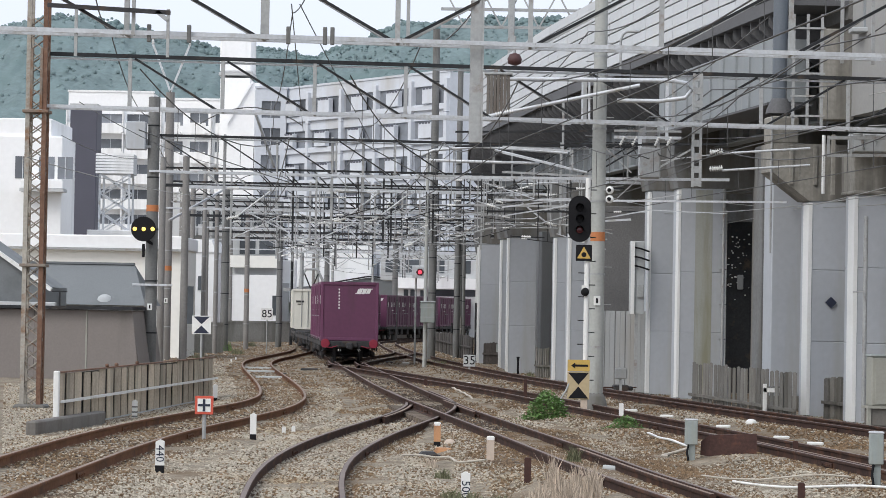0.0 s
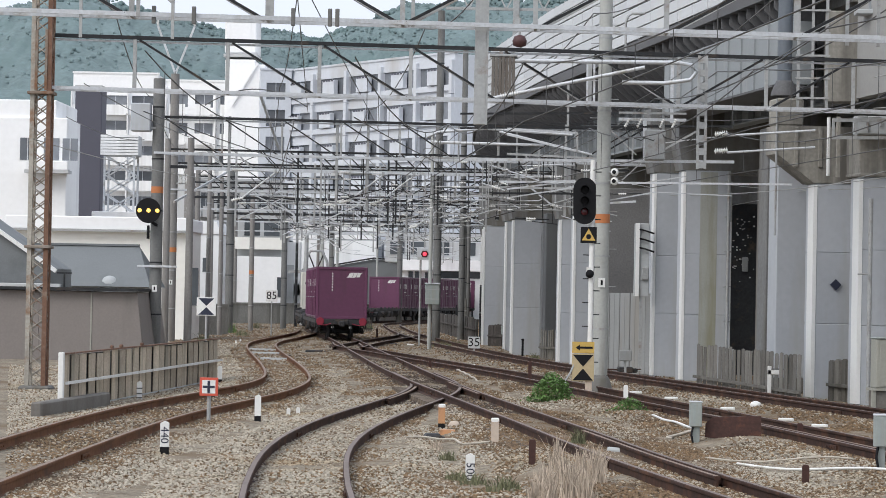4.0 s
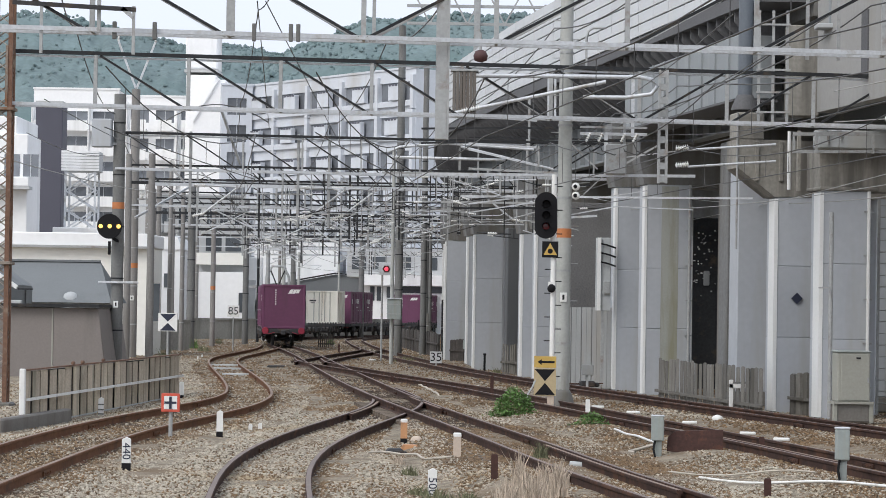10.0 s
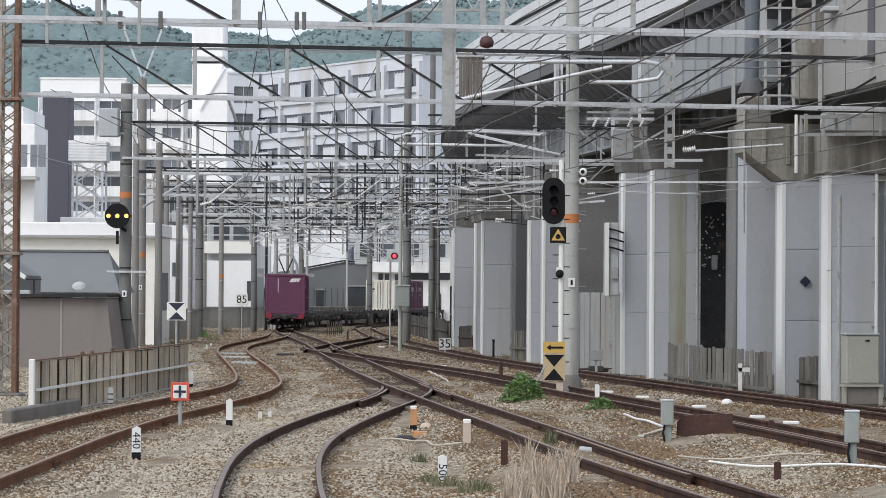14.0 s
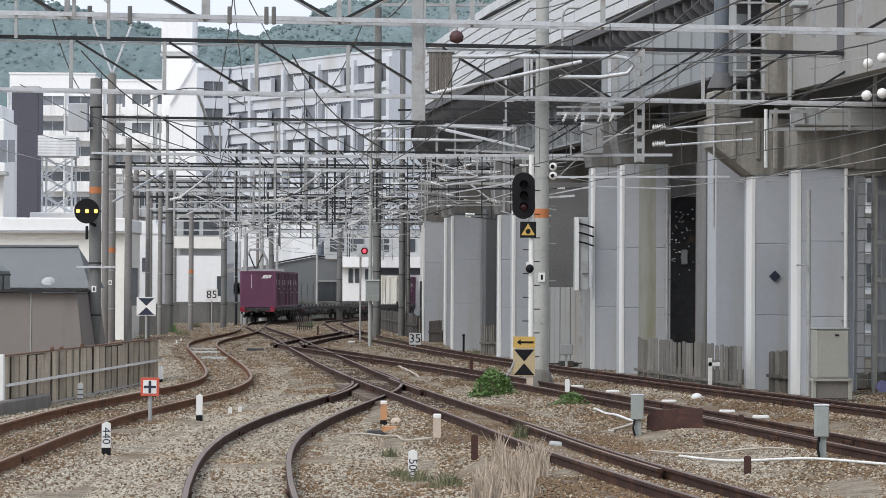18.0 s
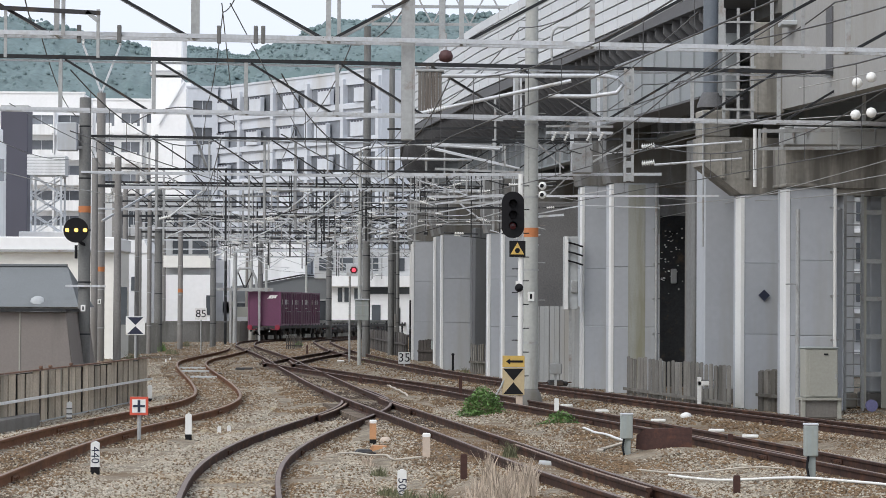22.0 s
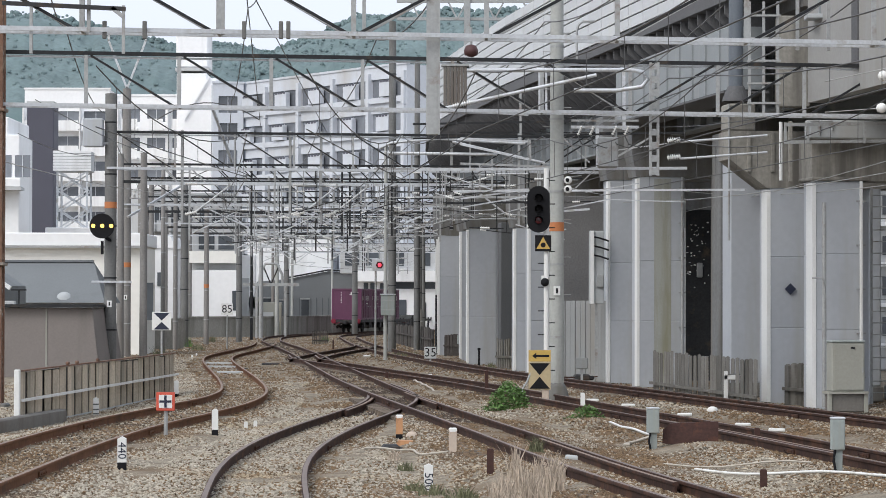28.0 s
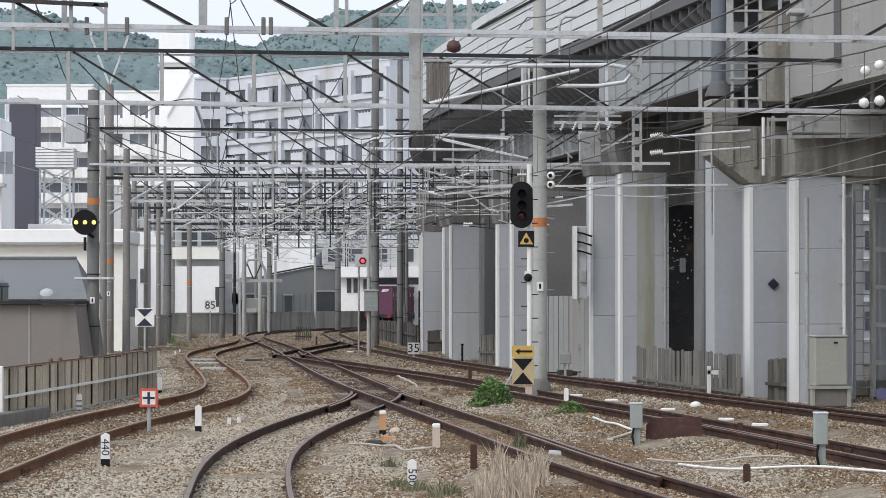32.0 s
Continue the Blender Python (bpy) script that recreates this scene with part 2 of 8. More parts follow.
    def turned(self, base, profile, n=12, axis=(0, 0, 1)):
        """A body of revolution: profile rows (radius, height) along the axis."""
        q = Vector(axis).to_track_quat("Z", "Y").to_matrix()
        base = Vector(base)
        vs, o = [], len(self.v)
        for r, z in profile:
            vs += [base + q @ Vector((math.cos(2 * math.pi * i / n) * r, math.sin(2 * math.pi * i / n) * r, z)) for i in range(n)]
        self.v += [tuple(p) for p in vs]
        for k in range(len(profile) - 1):
            self.f += [tuple(o + j for j in (k * n + i, k * n + (i + 1) % n, (k + 1) * n + (i + 1) % n, (k + 1) * n + i)) for i in range(n)]
            self.s += [abs(profile[k + 1][1] - profile[k][1]) > 0.3 * abs(profile[k + 1][0] - profile[k][0])] * n
        self.f.append(tuple(range(o + len(vs) - n, o + len(vs))))
        self.s.append(False)
        return self

    def plate(self, outline, depth, m):
        """A flat outline in x and z, thick along y, put at m."""
        k = len(outline)
        vs = [m @ Vector((x, -depth / 2, z)) for x, z in outline] + [m @ Vector((x, depth / 2, z)) for x, z in outline]
        fs = [tuple(range(k)), tuple(range(2 * k - 1, k - 1, -1))] + [(i, i + k, (i + 1) % k + k, (i + 1) % k) for i in range(k)]
        return self.add(vs, fs)

    def mesh(self, name, *mats):
        me = bpy.data.meshes.new(name)
        me.from_pydata(self.v, [], self.f)
        me.polygons.foreach_set("use_smooth", self.s)
        for m in mats:
            me.materials.append(m)
        me.update()
        return me


def thing(name, at=(0, 0, 0), label="", category="", group="", kind="", rz=0.0):
    ob = new(name)
    ob.empty_display_size = 0.2
    ob.matrix_world = pose(*at, 0, 0, rz)
    return tagged(ob, label, category, group, kind)


def part(name, shape, mat, parent=None, label="", kind=""):
    """One mesh under a thing or part; its coordinates are in the parent's space."""
    ob = new(name, shape if isinstance(shape, bpy.types.Mesh) else shape.mesh(name, mat))
    ob.parent = parent
    return tagged(ob, label, kind=kind)


def solo(name, shape, mat, label="", category="", group="", kind=""):
    return tagged(new(name, shape.mesh(name, mat)), label, category, group, kind)


def curve_through(points, step=1.0):
    """A smooth line through plan points (x, y)."""
    p = [Vector((a, b)) for a, b in points]
    p = [2 * p[0] - p[1]] + p + [2 * p[-1] - p[-2]]
    out = []
    for k in range(1, len(p) - 2):
        n = max(2, int((p[k + 1] - p[k]).length / step))
        for i in range(n):
            u = i / n
            a, b, c, d = p[k - 1:k + 3]
            out.append(0.5 * (2 * b + (c - a) * u + (2 * a - 5 * b + 4 * c - d) * u * u + (3 * b - a - 3 * c + d) * u ** 3))
    out.append(p[-2])
    return out


def lerp(x, table):
    return float(np.interp(x, [a for a, _ in table], [b for _, b in table]))


# ---- the tracks' plan: centre lines as (x, y), and how far the left rail is raised ----
LINES = {
    "siding": [(-5.97, 28), (-6.06, 38), (-6.06, 44), (-5.88, 50), (-5.46, 56), (-5.16, 62), (-5.24, 68), (-5.66, 74), (-6.23, 80), (-6.86, 86), (-7.52, 92), (-8.18, 98), (-8.83, 104), (-9.42, 110), (-9.90, 116), (-10.19, 122), (-10.30, 128), (-10.34, 134), (-10.4, 140), (-10.5, 148), (-10.8, 156), (-11.4, 166)],
    "branch": [(-1.7, 25), (-2.09, 29), (-2.37, 33), (-2.58, 37), (-2.66, 41), (-2.59, 45), (-2.40, 49), (-2.13, 53), (-1.84, 57), (-1.61, 61), (-1.54, 65), (-1.70, 69), (-2.04, 73), (-2.44, 77)],
    "main": [(3.7, 24), (2.80, 29.5), (1.76, 37), (0.87, 45), (-0.05, 53), (-0.96, 61), (-1.79, 69), (-2.56, 77), (-3.28, 85), (-4.0, 93), (-4.73, 101), (-5.45, 109), (-6.13, 117), (-6.84, 125), (-7.59, 133), (-8.37, 141), (-9.19, 149), (-10.03, 157), (-10.80, 165), (-11.54, 173), (-12.06, 181), (-12.43, 188), (-12.62, 194), (-12.51, 201), (-12.07, 208), (-11.24, 215), (-10.03, 222), (-8.61, 229), (-7.24, 236), (-6.09, 243), (-5.2, 250), (-3.9, 257), (-2.5, 264), (-1, 271), (0.6, 278), (2.4, 285), (9.2, 310), (17, 335), (26, 360), (36, 385), (47, 410), (59, 435)],
    "loop": [(7.9, 24), (5.99, 38), (4.95, 46), (3.93, 53), (2.85, 60), (1.67, 68), (0.48, 76), (-0.76, 83), (-2.10, 90), (-3.52, 98), (-4.96, 106), (-6.1, 113), (-6.75, 121)],
    "outer": [(13.0, 24), (8.28, 50), (6.45, 60), (4.70, 70), (3.03, 80), (1.50, 90), (0.15, 100), (-1.0, 110), (-2.05, 120), (-3.02, 130), (-3.93, 140), (-4.78, 150), (-5.55, 160), (-6.23, 170), (-6.84, 180), (-7.42, 190), (-7.85, 198), (-7.95, 206), (-7.55, 214), (-6.75, 222), (-5.7, 230), (-4.6, 238), (-3.4, 246), (-2.1, 254), (-0.7, 262), (1.0, 271), (4.0, 285)],
    "crossover": [(-6.2, 112), (-6.1, 120), (-5.85, 129), (-5.35, 139), (-5.0, 148), (-5.3, 157)],
}
CANT = {"siding": [(0, 0.10), (58, 0.10), (75, 0)], "branch": [(0, -0.03), (60, 0)], "main": [(0, 0.11), (60, 0.09), (85, 0)],
        "loop": [(0, 0.09), (110, 0.03)], "outer": [(0, 0.05), (110, 0.05), (130, 0)], "crossover": [(0, 0.0), (1, 0.0)]}
CURVES = {k: curve_through(v, 1.5) for k, v in LINES.items()}
GAUGE = 1.132   # between the middles of the rail heads


def side_of(line, k):
    d = (line[min(k + 1, len(line) - 1)] - line[max(k - 1, 0)]).normalized()
    return d, Vector((d.y, -d.x))


def along(line):
    """Lengths along a plan line."""
    s = [0.0]
    for a, b in zip(line, line[1:]):
        s.append(s[-1] + (b - a).length)
    return s


def place_on(line, lengths, s):
    k = int(np.clip(np.searchsorted(lengths, s) - 1, 0, len(line) - 2))
    u = (s - lengths[k]) / (lengths[k + 1] - lengths[k])
    return line[k].lerp(line[k + 1], u), (line[k + 1] - line[k]).normalized()


TRACK_X = {k: ([p.y for p in c], [p.x for p in c]) for k, c in CURVES.items()}


def bed_array(x, y):
    """Ground level and distance to the nearest track: ballast shoulders near the rails, lower between and beside them."""
    x, y = np.asarray(x, float), np.asarray(y, float)
    best, tilt, shoulder = np.full(x.shape, 9.0), np.zeros(x.shape), np.full(x.shape, 9.0)
    for k, (ys, xs) in TRACK_X.items():
        d = x - np.interp(y, ys, xs)
        hit = (y >= ys[0] - 2) & (y <= ys[-1] + 2) & (np.abs(d) < best)
        lift = np.interp(y, [a for a, _ in CANT[k]], [b for _, b in CANT[k]])
        best = np.where(hit, np.abs(d), best)
        tilt = np.where(hit, lift * np.clip(0.5 - d / GAUGE, 0.0, 1.1), tilt)
        if k == "outer":
            shoulder = d - 1.2
    low = np.where(x > 0, -0.22 - 0.22 * np.clip(shoulder / 1.5, 0, 1), -0.24)
    f = np.clip(best - 1.15, 0, 1)
    f = f * f * (3 - 2 * f)
    return (-0.156 + tilt) * (1 - f) + low * f, best


def bed_height(x, y):
    return float(bed_array([x], [y])[0][0])
# ---- ground ----
def build_ground():
    xs = np.concatenate([[-3000, -900, -300, -90, -45, -28], np.arange(-20, 16.1, 0.5), [22, 32, 60, 200, 900, 3000]])
    ys = np.concatenate([[-3000, -600, -100, -20, 5, 16], np.arange(23, 90, 0.6), np.arange(90, 300, 2.0), [320, 360, 450, 700, 1300, 3600]])
    v, f = [], []
    gx, gy = np.meshgrid(xs, ys)
    bed = bed_array(gx, gy)[0]
    for j, y in enumerate(ys):
        for i, x in enumerate(xs):
            near = 23 <= y <= 299 and -20 <= x <= 16
            z = float(bed[j, i]) if near else -0.34
            if near:
                z += 0.045 * noise.noise(Vector((x * 0.9, y * 0.5, 0))) + 0.02 * noise.noise(Vector((x * 3, y * 1.6, 5)))
            v.append((float(x), float(y), z))
    w = len(xs)
    for j in range(len(ys) - 1):
        for i in range(w - 1):
            f.append((j * w + i, j * w + i + 1, (j + 1) * w + i + 1, (j + 1) * w + i))
    s = Shape()
    s.add(v, f, True)
    return solo("ground", s, BALLAST, "stony ballast ground of a railway yard, brown between the tracks", "ground", kind="structure")


RAIL_PROFILE = [(-0.072, -0.174), (0.072, -0.174), (0.072, -0.160), (0.014, -0.138), (0.012, -0.052), (0.038, -0.038), (0.038, -0.008), (0.030, 0.0), (-0.030, 0.0), (-0.038, -0.008), (-0.038, -0.038), (-0.012, -0.052), (-0.014, -0.138), (-0.072, -0.160)]


def rail_mesh(line, offset, lift, top, side=None):
    v, f, mi = [], [], []
    n = len(RAIL_PROFILE)
    for k, p in enumerate(line):
        d, r = side_of(line, k)
        z = lift(p.y)
        for a, b in RAIL_PROFILE:
            q = p + r * (offset + a)
            v.append((q.x, q.y, b + z))
    for k in range(len(line) - 1):
        for i in range(n):
            f.append((k * n + i, k * n + (i + 1) % n, (k + 1) * n + (i + 1) % n, (k + 1) * n + i))
            mi.append(1 if i == 7 else 0)
    f.append(tuple(range(n))[::-1]), mi.append(0)
    f.append(tuple(range(len(v) - n, len(v)))), mi.append(0)
    me = bpy.data.meshes.new("rail")
    me.from_pydata(v, [], f)
    me.materials.append(side or RAIL)
    me.materials.append(top)
    me.polygons.foreach_set("material_index", mi)
    me.update()
    return me


SLEEPER_MESH = Shape().box((0, 0, 0), (2.1, 0.21, 0.14), bev=0.012).mesh("sleeper", SLEEPER)


def build_track(name, label, first, last, shiny, spacing=0.62):
    line = CURVES[name]
    t = thing("railway_track", label=label, category="railway track", group="tracks of the yard", kind="structure")
    for side in (-1, 1):
        lift = (lambda y: lerp(y, CANT[name])) if side < 0 else (lambda y: 0.0)
        part("rail", rail_mesh(line, side * GAUGE / 2, lift, RAILTOP if shiny else RAILRUST, None if shiny else SIDINGRAIL), None, t)
    ss = along(line)
    s = 0.3
    while s < ss[-1]:
        p, d = place_on(line, ss, s)
        if first <= p.y <= last:
            ob = new("sleeper", SLEEPER_MESH)
            lift = lerp(p.y, CANT[name])
            ob.parent = t
            ob.matrix_basis = Matrix.Translation((p.x, p.y, -0.236 + lift / 2)) @ Matrix.Rotation(math.atan2(-d.x, d.y), 4, "Z") @ Matrix.Rotation(math.atan2(lift, GAUGE), 4, "Y")
        s += spacing + (0.02 * math.sin(s * 7))
    return t


def build_track_fittings():
    """Check rails beside the crossing, joint bars and chairs on the near rails."""
    for name, side, y0, y1, gap in (("main", 1, 60, 70, -0.11), ("branch", -1, 56, 66, 0.11), ("main", 1, 33, 46, -0.14), ("loop", -1, 40, 50, 0.13)):
        line = [p for p in CURVES[name] if y0 <= p.y <= y1]
        t = thing("check_rail", (0, 0, 0), "rusty check rail bolted inside a running rail", "check rail", "check rails")
        lift = (lambda y: lerp(y, CANT[name])) if side < 0 else (lambda y: 0.0)
        part("rail", rail_mesh(line, side * GAUGE / 2 + gap, lift, RAILRUST), None, t)
        ss = along(line)
        s = 0.4
        while s < ss[-1]:
            p, d = place_on(line, ss, s)
            r = Vector((d.y, -d.x))
            q = p + r * (side * GAUGE / 2 + gap * 0.5)
            part("chair_block", Shape().box((q.x, q.y, -0.09 + lift(p.y)), (0.10, 0.16, 0.07), rz=math.degrees(math.atan2(-d.x, d.y))), RAIL, t)
            s += 0.62
    for name, ys in (("siding", (37, 49, 61, 74, 88)), ("branch", (31, 44, 58)), ("main", (36, 48, 61, 75, 90)), ("loop", (42, 55, 68, 82)), ("outer", (56, 69, 84))):
        line, ss = CURVES[name], along(CURVES[name])
        for k, y in enumerate(ys):
            s = float(np.interp(y, [p.y for p in line], ss))
            p, d = place_on(line, ss, s)
            r = Vector((d.y, -d.x))
            for side in (-1, 1):
                z = lerp(y, CANT[name]) if side < 0 else 0.0
                t = thing("joint_bar", (*(p + r * side * GAUGE / 2), z), "bolted joint bar on a rail", "joint bar", "joint bars", rz=math.degrees(math.atan2(-d.x, d.y)))
                for e in (-1, 1):
                    part("bar", Shape().box((e * 0.03, 0, -0.095), (0.022, 0.62, 0.07), bev=0.006), SIDINGRAIL if name == "siding" else RAIL, t)
                for yy in (-0.22, -0.07, 0.07, 0.22):
                    part("bolt", Shape().tube((-0.055, yy, -0.095), (0.055, yy, -0.095), 0.014, n=6), SIDINGRAIL if name == "siding" else RAIL, t)


# ---- overhead line gantries ----
GANTRIES = [  # y at x = 0, skew, left end, right end
    (22.0, 0.16, -13, 14), (48.6, 0.16, -12, 13.5), (67.0, 0.17, -10.6, 14.5), (97.0, 0.15, -11.9, 6.5), (131.0, 0.10, -15.5, 3.5),
    (160.0, 0.06, -18.0, 1.5), (186.0, 0.0, -19.5, 1.0), (213.0, -0.05, -20.5, 2.0), (243.0, -0.10, -19.0, 4.0)]
TRUSS_LOW, TRUSS_HIGH = 6.74, 7.97
PANELS = {1: (2.28, -1.83, -1.83), 2: (2.13, -2.31, 4.35), 3: (2.0, -7.66, -1.0)}   # panel length, one joint, where the braces turn


def gantry_y(g, x):
    return g[0] + g[1] * x


def build_gantry(g, i):
    t = thing("overhead_line_gantry", (0, g[0], 0), "steel truss gantry with a dark top chord over the tracks", "gantry", "gantries over the tracks")
    P = lambda x, z, dy=0.0: Vector((x, g[1] * x + dy, z))
    part("top_chord", Shape().bar(P(g[2], TRUSS_HIGH), P(g[3], TRUSS_HIGH), 0.10, 0.085), DARKSTEEL, t, "dark oxidised chord")
    part("chord_lip", Shape().bar(P(g[2], TRUSS_HIGH - 0.085, 0.06), P(g[3], TRUSS_HIGH - 0.085, 0.06), 0.07, 0.045), GALV, t, "galvanised lip")
    for dy in (-0.28, 0.28):
        part("bottom_chord", Shape().bar(P(g[2], TRUSS_LOW, dy), P(g[3], TRUSS_LOW, dy), 0.05, 0.075), GALV, t, "galvanised chord")
    step, zero, turn = PANELS.get(i, (2.0, 0.4 * i, float(np.interp(g[0], *TRACK_X["main"])) + 2.0))
    x = zero - step * math.ceil((zero - g[2]) / step)
    w = 0.05 if i < 3 else 0.042
    while x < g[3] - 0.2:
        if x > g[2] + 0.2:
            part("upright", Shape().bar(P(x, TRUSS_LOW), P(x, TRUSS_HIGH), 0.085 if i < 3 else 0.055), GALVOLD, t)
        x2 = x + step
        if x > g[2] and x2 < g[3]:
            down = x + step / 2 < turn
            for dy in (-0.28, 0.28):
                lo, hi = (x2 - 0.08, x + 0.1) if down else (x + 0.08, x2 - 0.1)
                part("diagonal", Shape().bar(P(hi, TRUSS_HIGH - 0.05), P(lo, TRUSS_LOW, dy), w), DARKSTEEL if dy < 0 else GALVOLD, t)
            part("batten", Shape().bar(P(x2, TRUSS_LOW, -0.28), P(x2, TRUSS_LOW, 0.28), 0.05), GALVOLD, t)
        x = x2
    return t


def insulator_shape(base, axis, length, r, s=None):
    s = s or Shape()
    n = max(3, int(length / 0.055))
    prof = [(r * 0.35, 0.0)]
    for i in range(n):
        z = length * (i + 0.3) / n
        prof += [(r * 0.45, z), (r, z + length * 0.25 / n), (r * 0.45, z + length * 0.5 / n)]
    prof.append((r * 0.35, length))
    return s.turned(base, prof, 10, axis)


def build_support(x, y, flip, tall=0.0, g=None):
    """A post hung from a gantry with its hinged bracket over one track."""
    t = thing("catenary_bracket", (x, y, 0), "galvanised bracket with white insulators hung over a track", "catenary bracket", "brackets of the overhead line")
    f = -1 if flip else 1
    px = -1.5 * f
    part("drop_post", Shape().bar((px, 0, 4.9), (px, 0, TRUSS_HIGH + 0.1 + tall), 0.09, 0.09, 0.01), GALVOLD, t)
    part("insulator", insulator_shape((px + 0.1 * f, 0, 6.25), (f, 0, -0.02), 0.42, 0.075), PORCELAIN, t)
    part("insulator", insulator_shape((px + 0.1 * f, 0, 5.2), (f, 0, 0.25), 0.42, 0.075), PORCELAIN, t)
    part("top_tube", Shape().tube((px + 0.5 * f, 0, 6.25), (0.25 * f, 0, 6.2), 0.03), GALV, t)
    part("stay_tube", Shape().tube((px + 0.5 * f, 0, 5.32), (0.1 * f, 0, 6.18), 0.032), GALV, t)
    part("steady_arm", Shape().path([(px + 0.75 * f, 0, 5.5), (px + 0.9 * f, 0, 5.42), (0.5 * f, 0, 5.38), (0.05 * f, 0, 5.16)], 0.018), GALV, t)
    part("clamp", Shape().box((0.1 * f, 0, 6.22), (0.08, 0.08, 0.14), bev=0.01), GALVOLD, t)
    return t


def sag_line(a, b, sag, n=10):
    a, b = Vector(a), Vector(b)
    return [a.lerp(b, i / n) - Vector((0, 0, sag * 4 * (i / n) * (1 - i / n))) for i in range(n + 1)]


def build_catenary(name):
    t = thing("overhead_line", label="contact wire and messenger wire hung over a track", category="overhead line", group="overhead lines")
    line = CURVES[name]
    ys = [p.y for p in line]
    xs = [p.x for p in line]
    pts = []
    for i, g in enumerate(GANTRIES):
        y = g[0]
        for _ in range(3):
            y = gantry_y(g, float(np.interp(y, ys, xs)))
        if ys[0] - 3 <= y <= min(ys[-1], 252):
            pts.append((float(np.interp(y, ys, xs)) + 0.18 * (-1) ** i, y))
    cl, ml = [], []
    for (x0, y0), (x1, y1) in zip(pts, pts[1:]):
        c = sag_line((x0, y0, 5.12), (x1, y1, 5.12), 0.02)
        m = sag_line((x0, y0, 6.15), (x1, y1, 6.15), 0.62)
        cl += c[1 if cl else 0:]
        ml += m[1 if ml else 0:]
        if y0 < 170:
            for a, b in list(zip(c, m))[1:-1]:
                part("dropper", Shape().tube(a, b, 0.006, n=4, caps=False), WIRE, t)
    part("contact_wire", Shape().path(cl, 0.011), WIRE, t)
    part("messenger_wire", Shape().path(ml, 0.012), WIRE, t)
    return t


def build_feeder(points, z, sag, name="feeder_wire", mat=None, r=0.014):
    line = []
    for a, b in zip(points, points[1:]):
        line += sag_line((*a, z), (*b, z), sag)[1 if line else 0:]
    s = Shape().path(line, r)
    return solo(name, s, mat or WIRE, "long feeder wire sagging between gantries", "wire", "feeder wires")


# ---- elevated railway on the right ----
VIADUCT = [(20, 16.65), (70.5, 8.57), (93.5, 4.88), (110.8, 2.13), (127, 0.02), (136, -1.0), (150, -1.3), (175, -1.2), (200, -0.4), (230, 1.8), (260, 5.5), (290, 11.0)]
DECK, RAILING = 10.55, 13.4


def vx(y):
    return lerp(y, VIADUCT)


def vh(y):
    """Heading of the viaduct, degrees about z."""
    return math.degrees(math.atan2(-(vx(y + 2) - vx(y - 2)), 4))


COLUMN_SHIFT = {70.5: 0.21, 74.7: 0.21, 123.5: -0.15}


def build_column(y, top, stained, off=0.0, full=True):
    rz = vh(y)
    w = 1.45 if y == 89.2 else 1.2
    t = thing("viaduct_column", (vx(y) + w / 2 + off + COLUMN_SHIFT.get(y, 0.0), y + 0.55, -0.45), "square viaduct column in a grey painted steel jacket", "column", "columns of the elevated railway", rz=rz)
    z, k = 0.0, 0
    h = top + 0.45
    cuts = [0.0, min(2.1, h * 0.35), min(4.0, h * 0.68), h]
    for a, b in zip(cuts, cuts[1:]):
        part("jacket_panel", Shape().box((0, 0, (a + b) / 2), (w, 1.1, b - a - 0.012), bev=0.012), JACKETSTAIN if stained else JACKET, t)
    part("core", Shape().box((0, 0, h / 2), (w - 0.04, 1.06, h + 0.04)), JACKET, t)
    # added pale strip paints the left side as brighter lit than the front
    if full:
        fw, fd = (0.10, 0.55) if y < 80 else (0.085, 0.34)
        part("lit_side_strip", Shape().bar((-w / 2 - 0.002 - fw / 2, -0.57 + fd / 2, 0.05), (-w / 2 - 0.002 - fw / 2, -0.57 + fd / 2, h - 0.05), fw, fd), JACKETEDGE, t, "pale strip for the brighter lit left side")
    if y == 89.2 and full:
        part("moss_band", Shape().box((0.02, -0.553, h / 2), (0.55, 0.012, h - 0.1)), MOSSBAND, t, "moss-stained run-off band")
        part("edge_angle", Shape().bar((w / 2 + 0.02, -0.5, 0.9), (w / 2 + 0.02, -0.5, h - 1.6), 0.05), JACKETEDGE, t, "white chipped angle")
    if full and y < 100:
        px = 0.55 if y == 70.5 else w / 2 - 0.08
        part("drain_pipe", Shape().tube((px, -0.60, 0), (px, -0.60, h), 0.045), JACKETEDGE if y == 70.5 else GALVOLD, t, "grey drain pipe")
        for zz in np.arange(0.8, h, 1.1):
            part("pipe_clip", Shape().box((px, -0.58, zz), (0.22, 0.07, 0.04)), GALVOLD, t)
    return t


def strip(ys, o0, o1, z0, z1):
    """A long bar that follows the viaduct, between two offsets and two heights."""
    v = [(vx(y) + o, y, z) for y in ys for o, z in ((o0, z0), (o1, z0), (o1, z1), (o0, z1))]
    f = [(4 * k + i, 4 * k + (i + 1) % 4, 4 * k + 4 + (i + 1) % 4, 4 * k + 4 + i) for k in range(len(ys) - 1) for i in range(4)]
    n = 4 * len(ys)
    return Shape().add(v, f + [(3, 2, 1, 0), (n - 4, n - 3, n - 2, n - 1)])


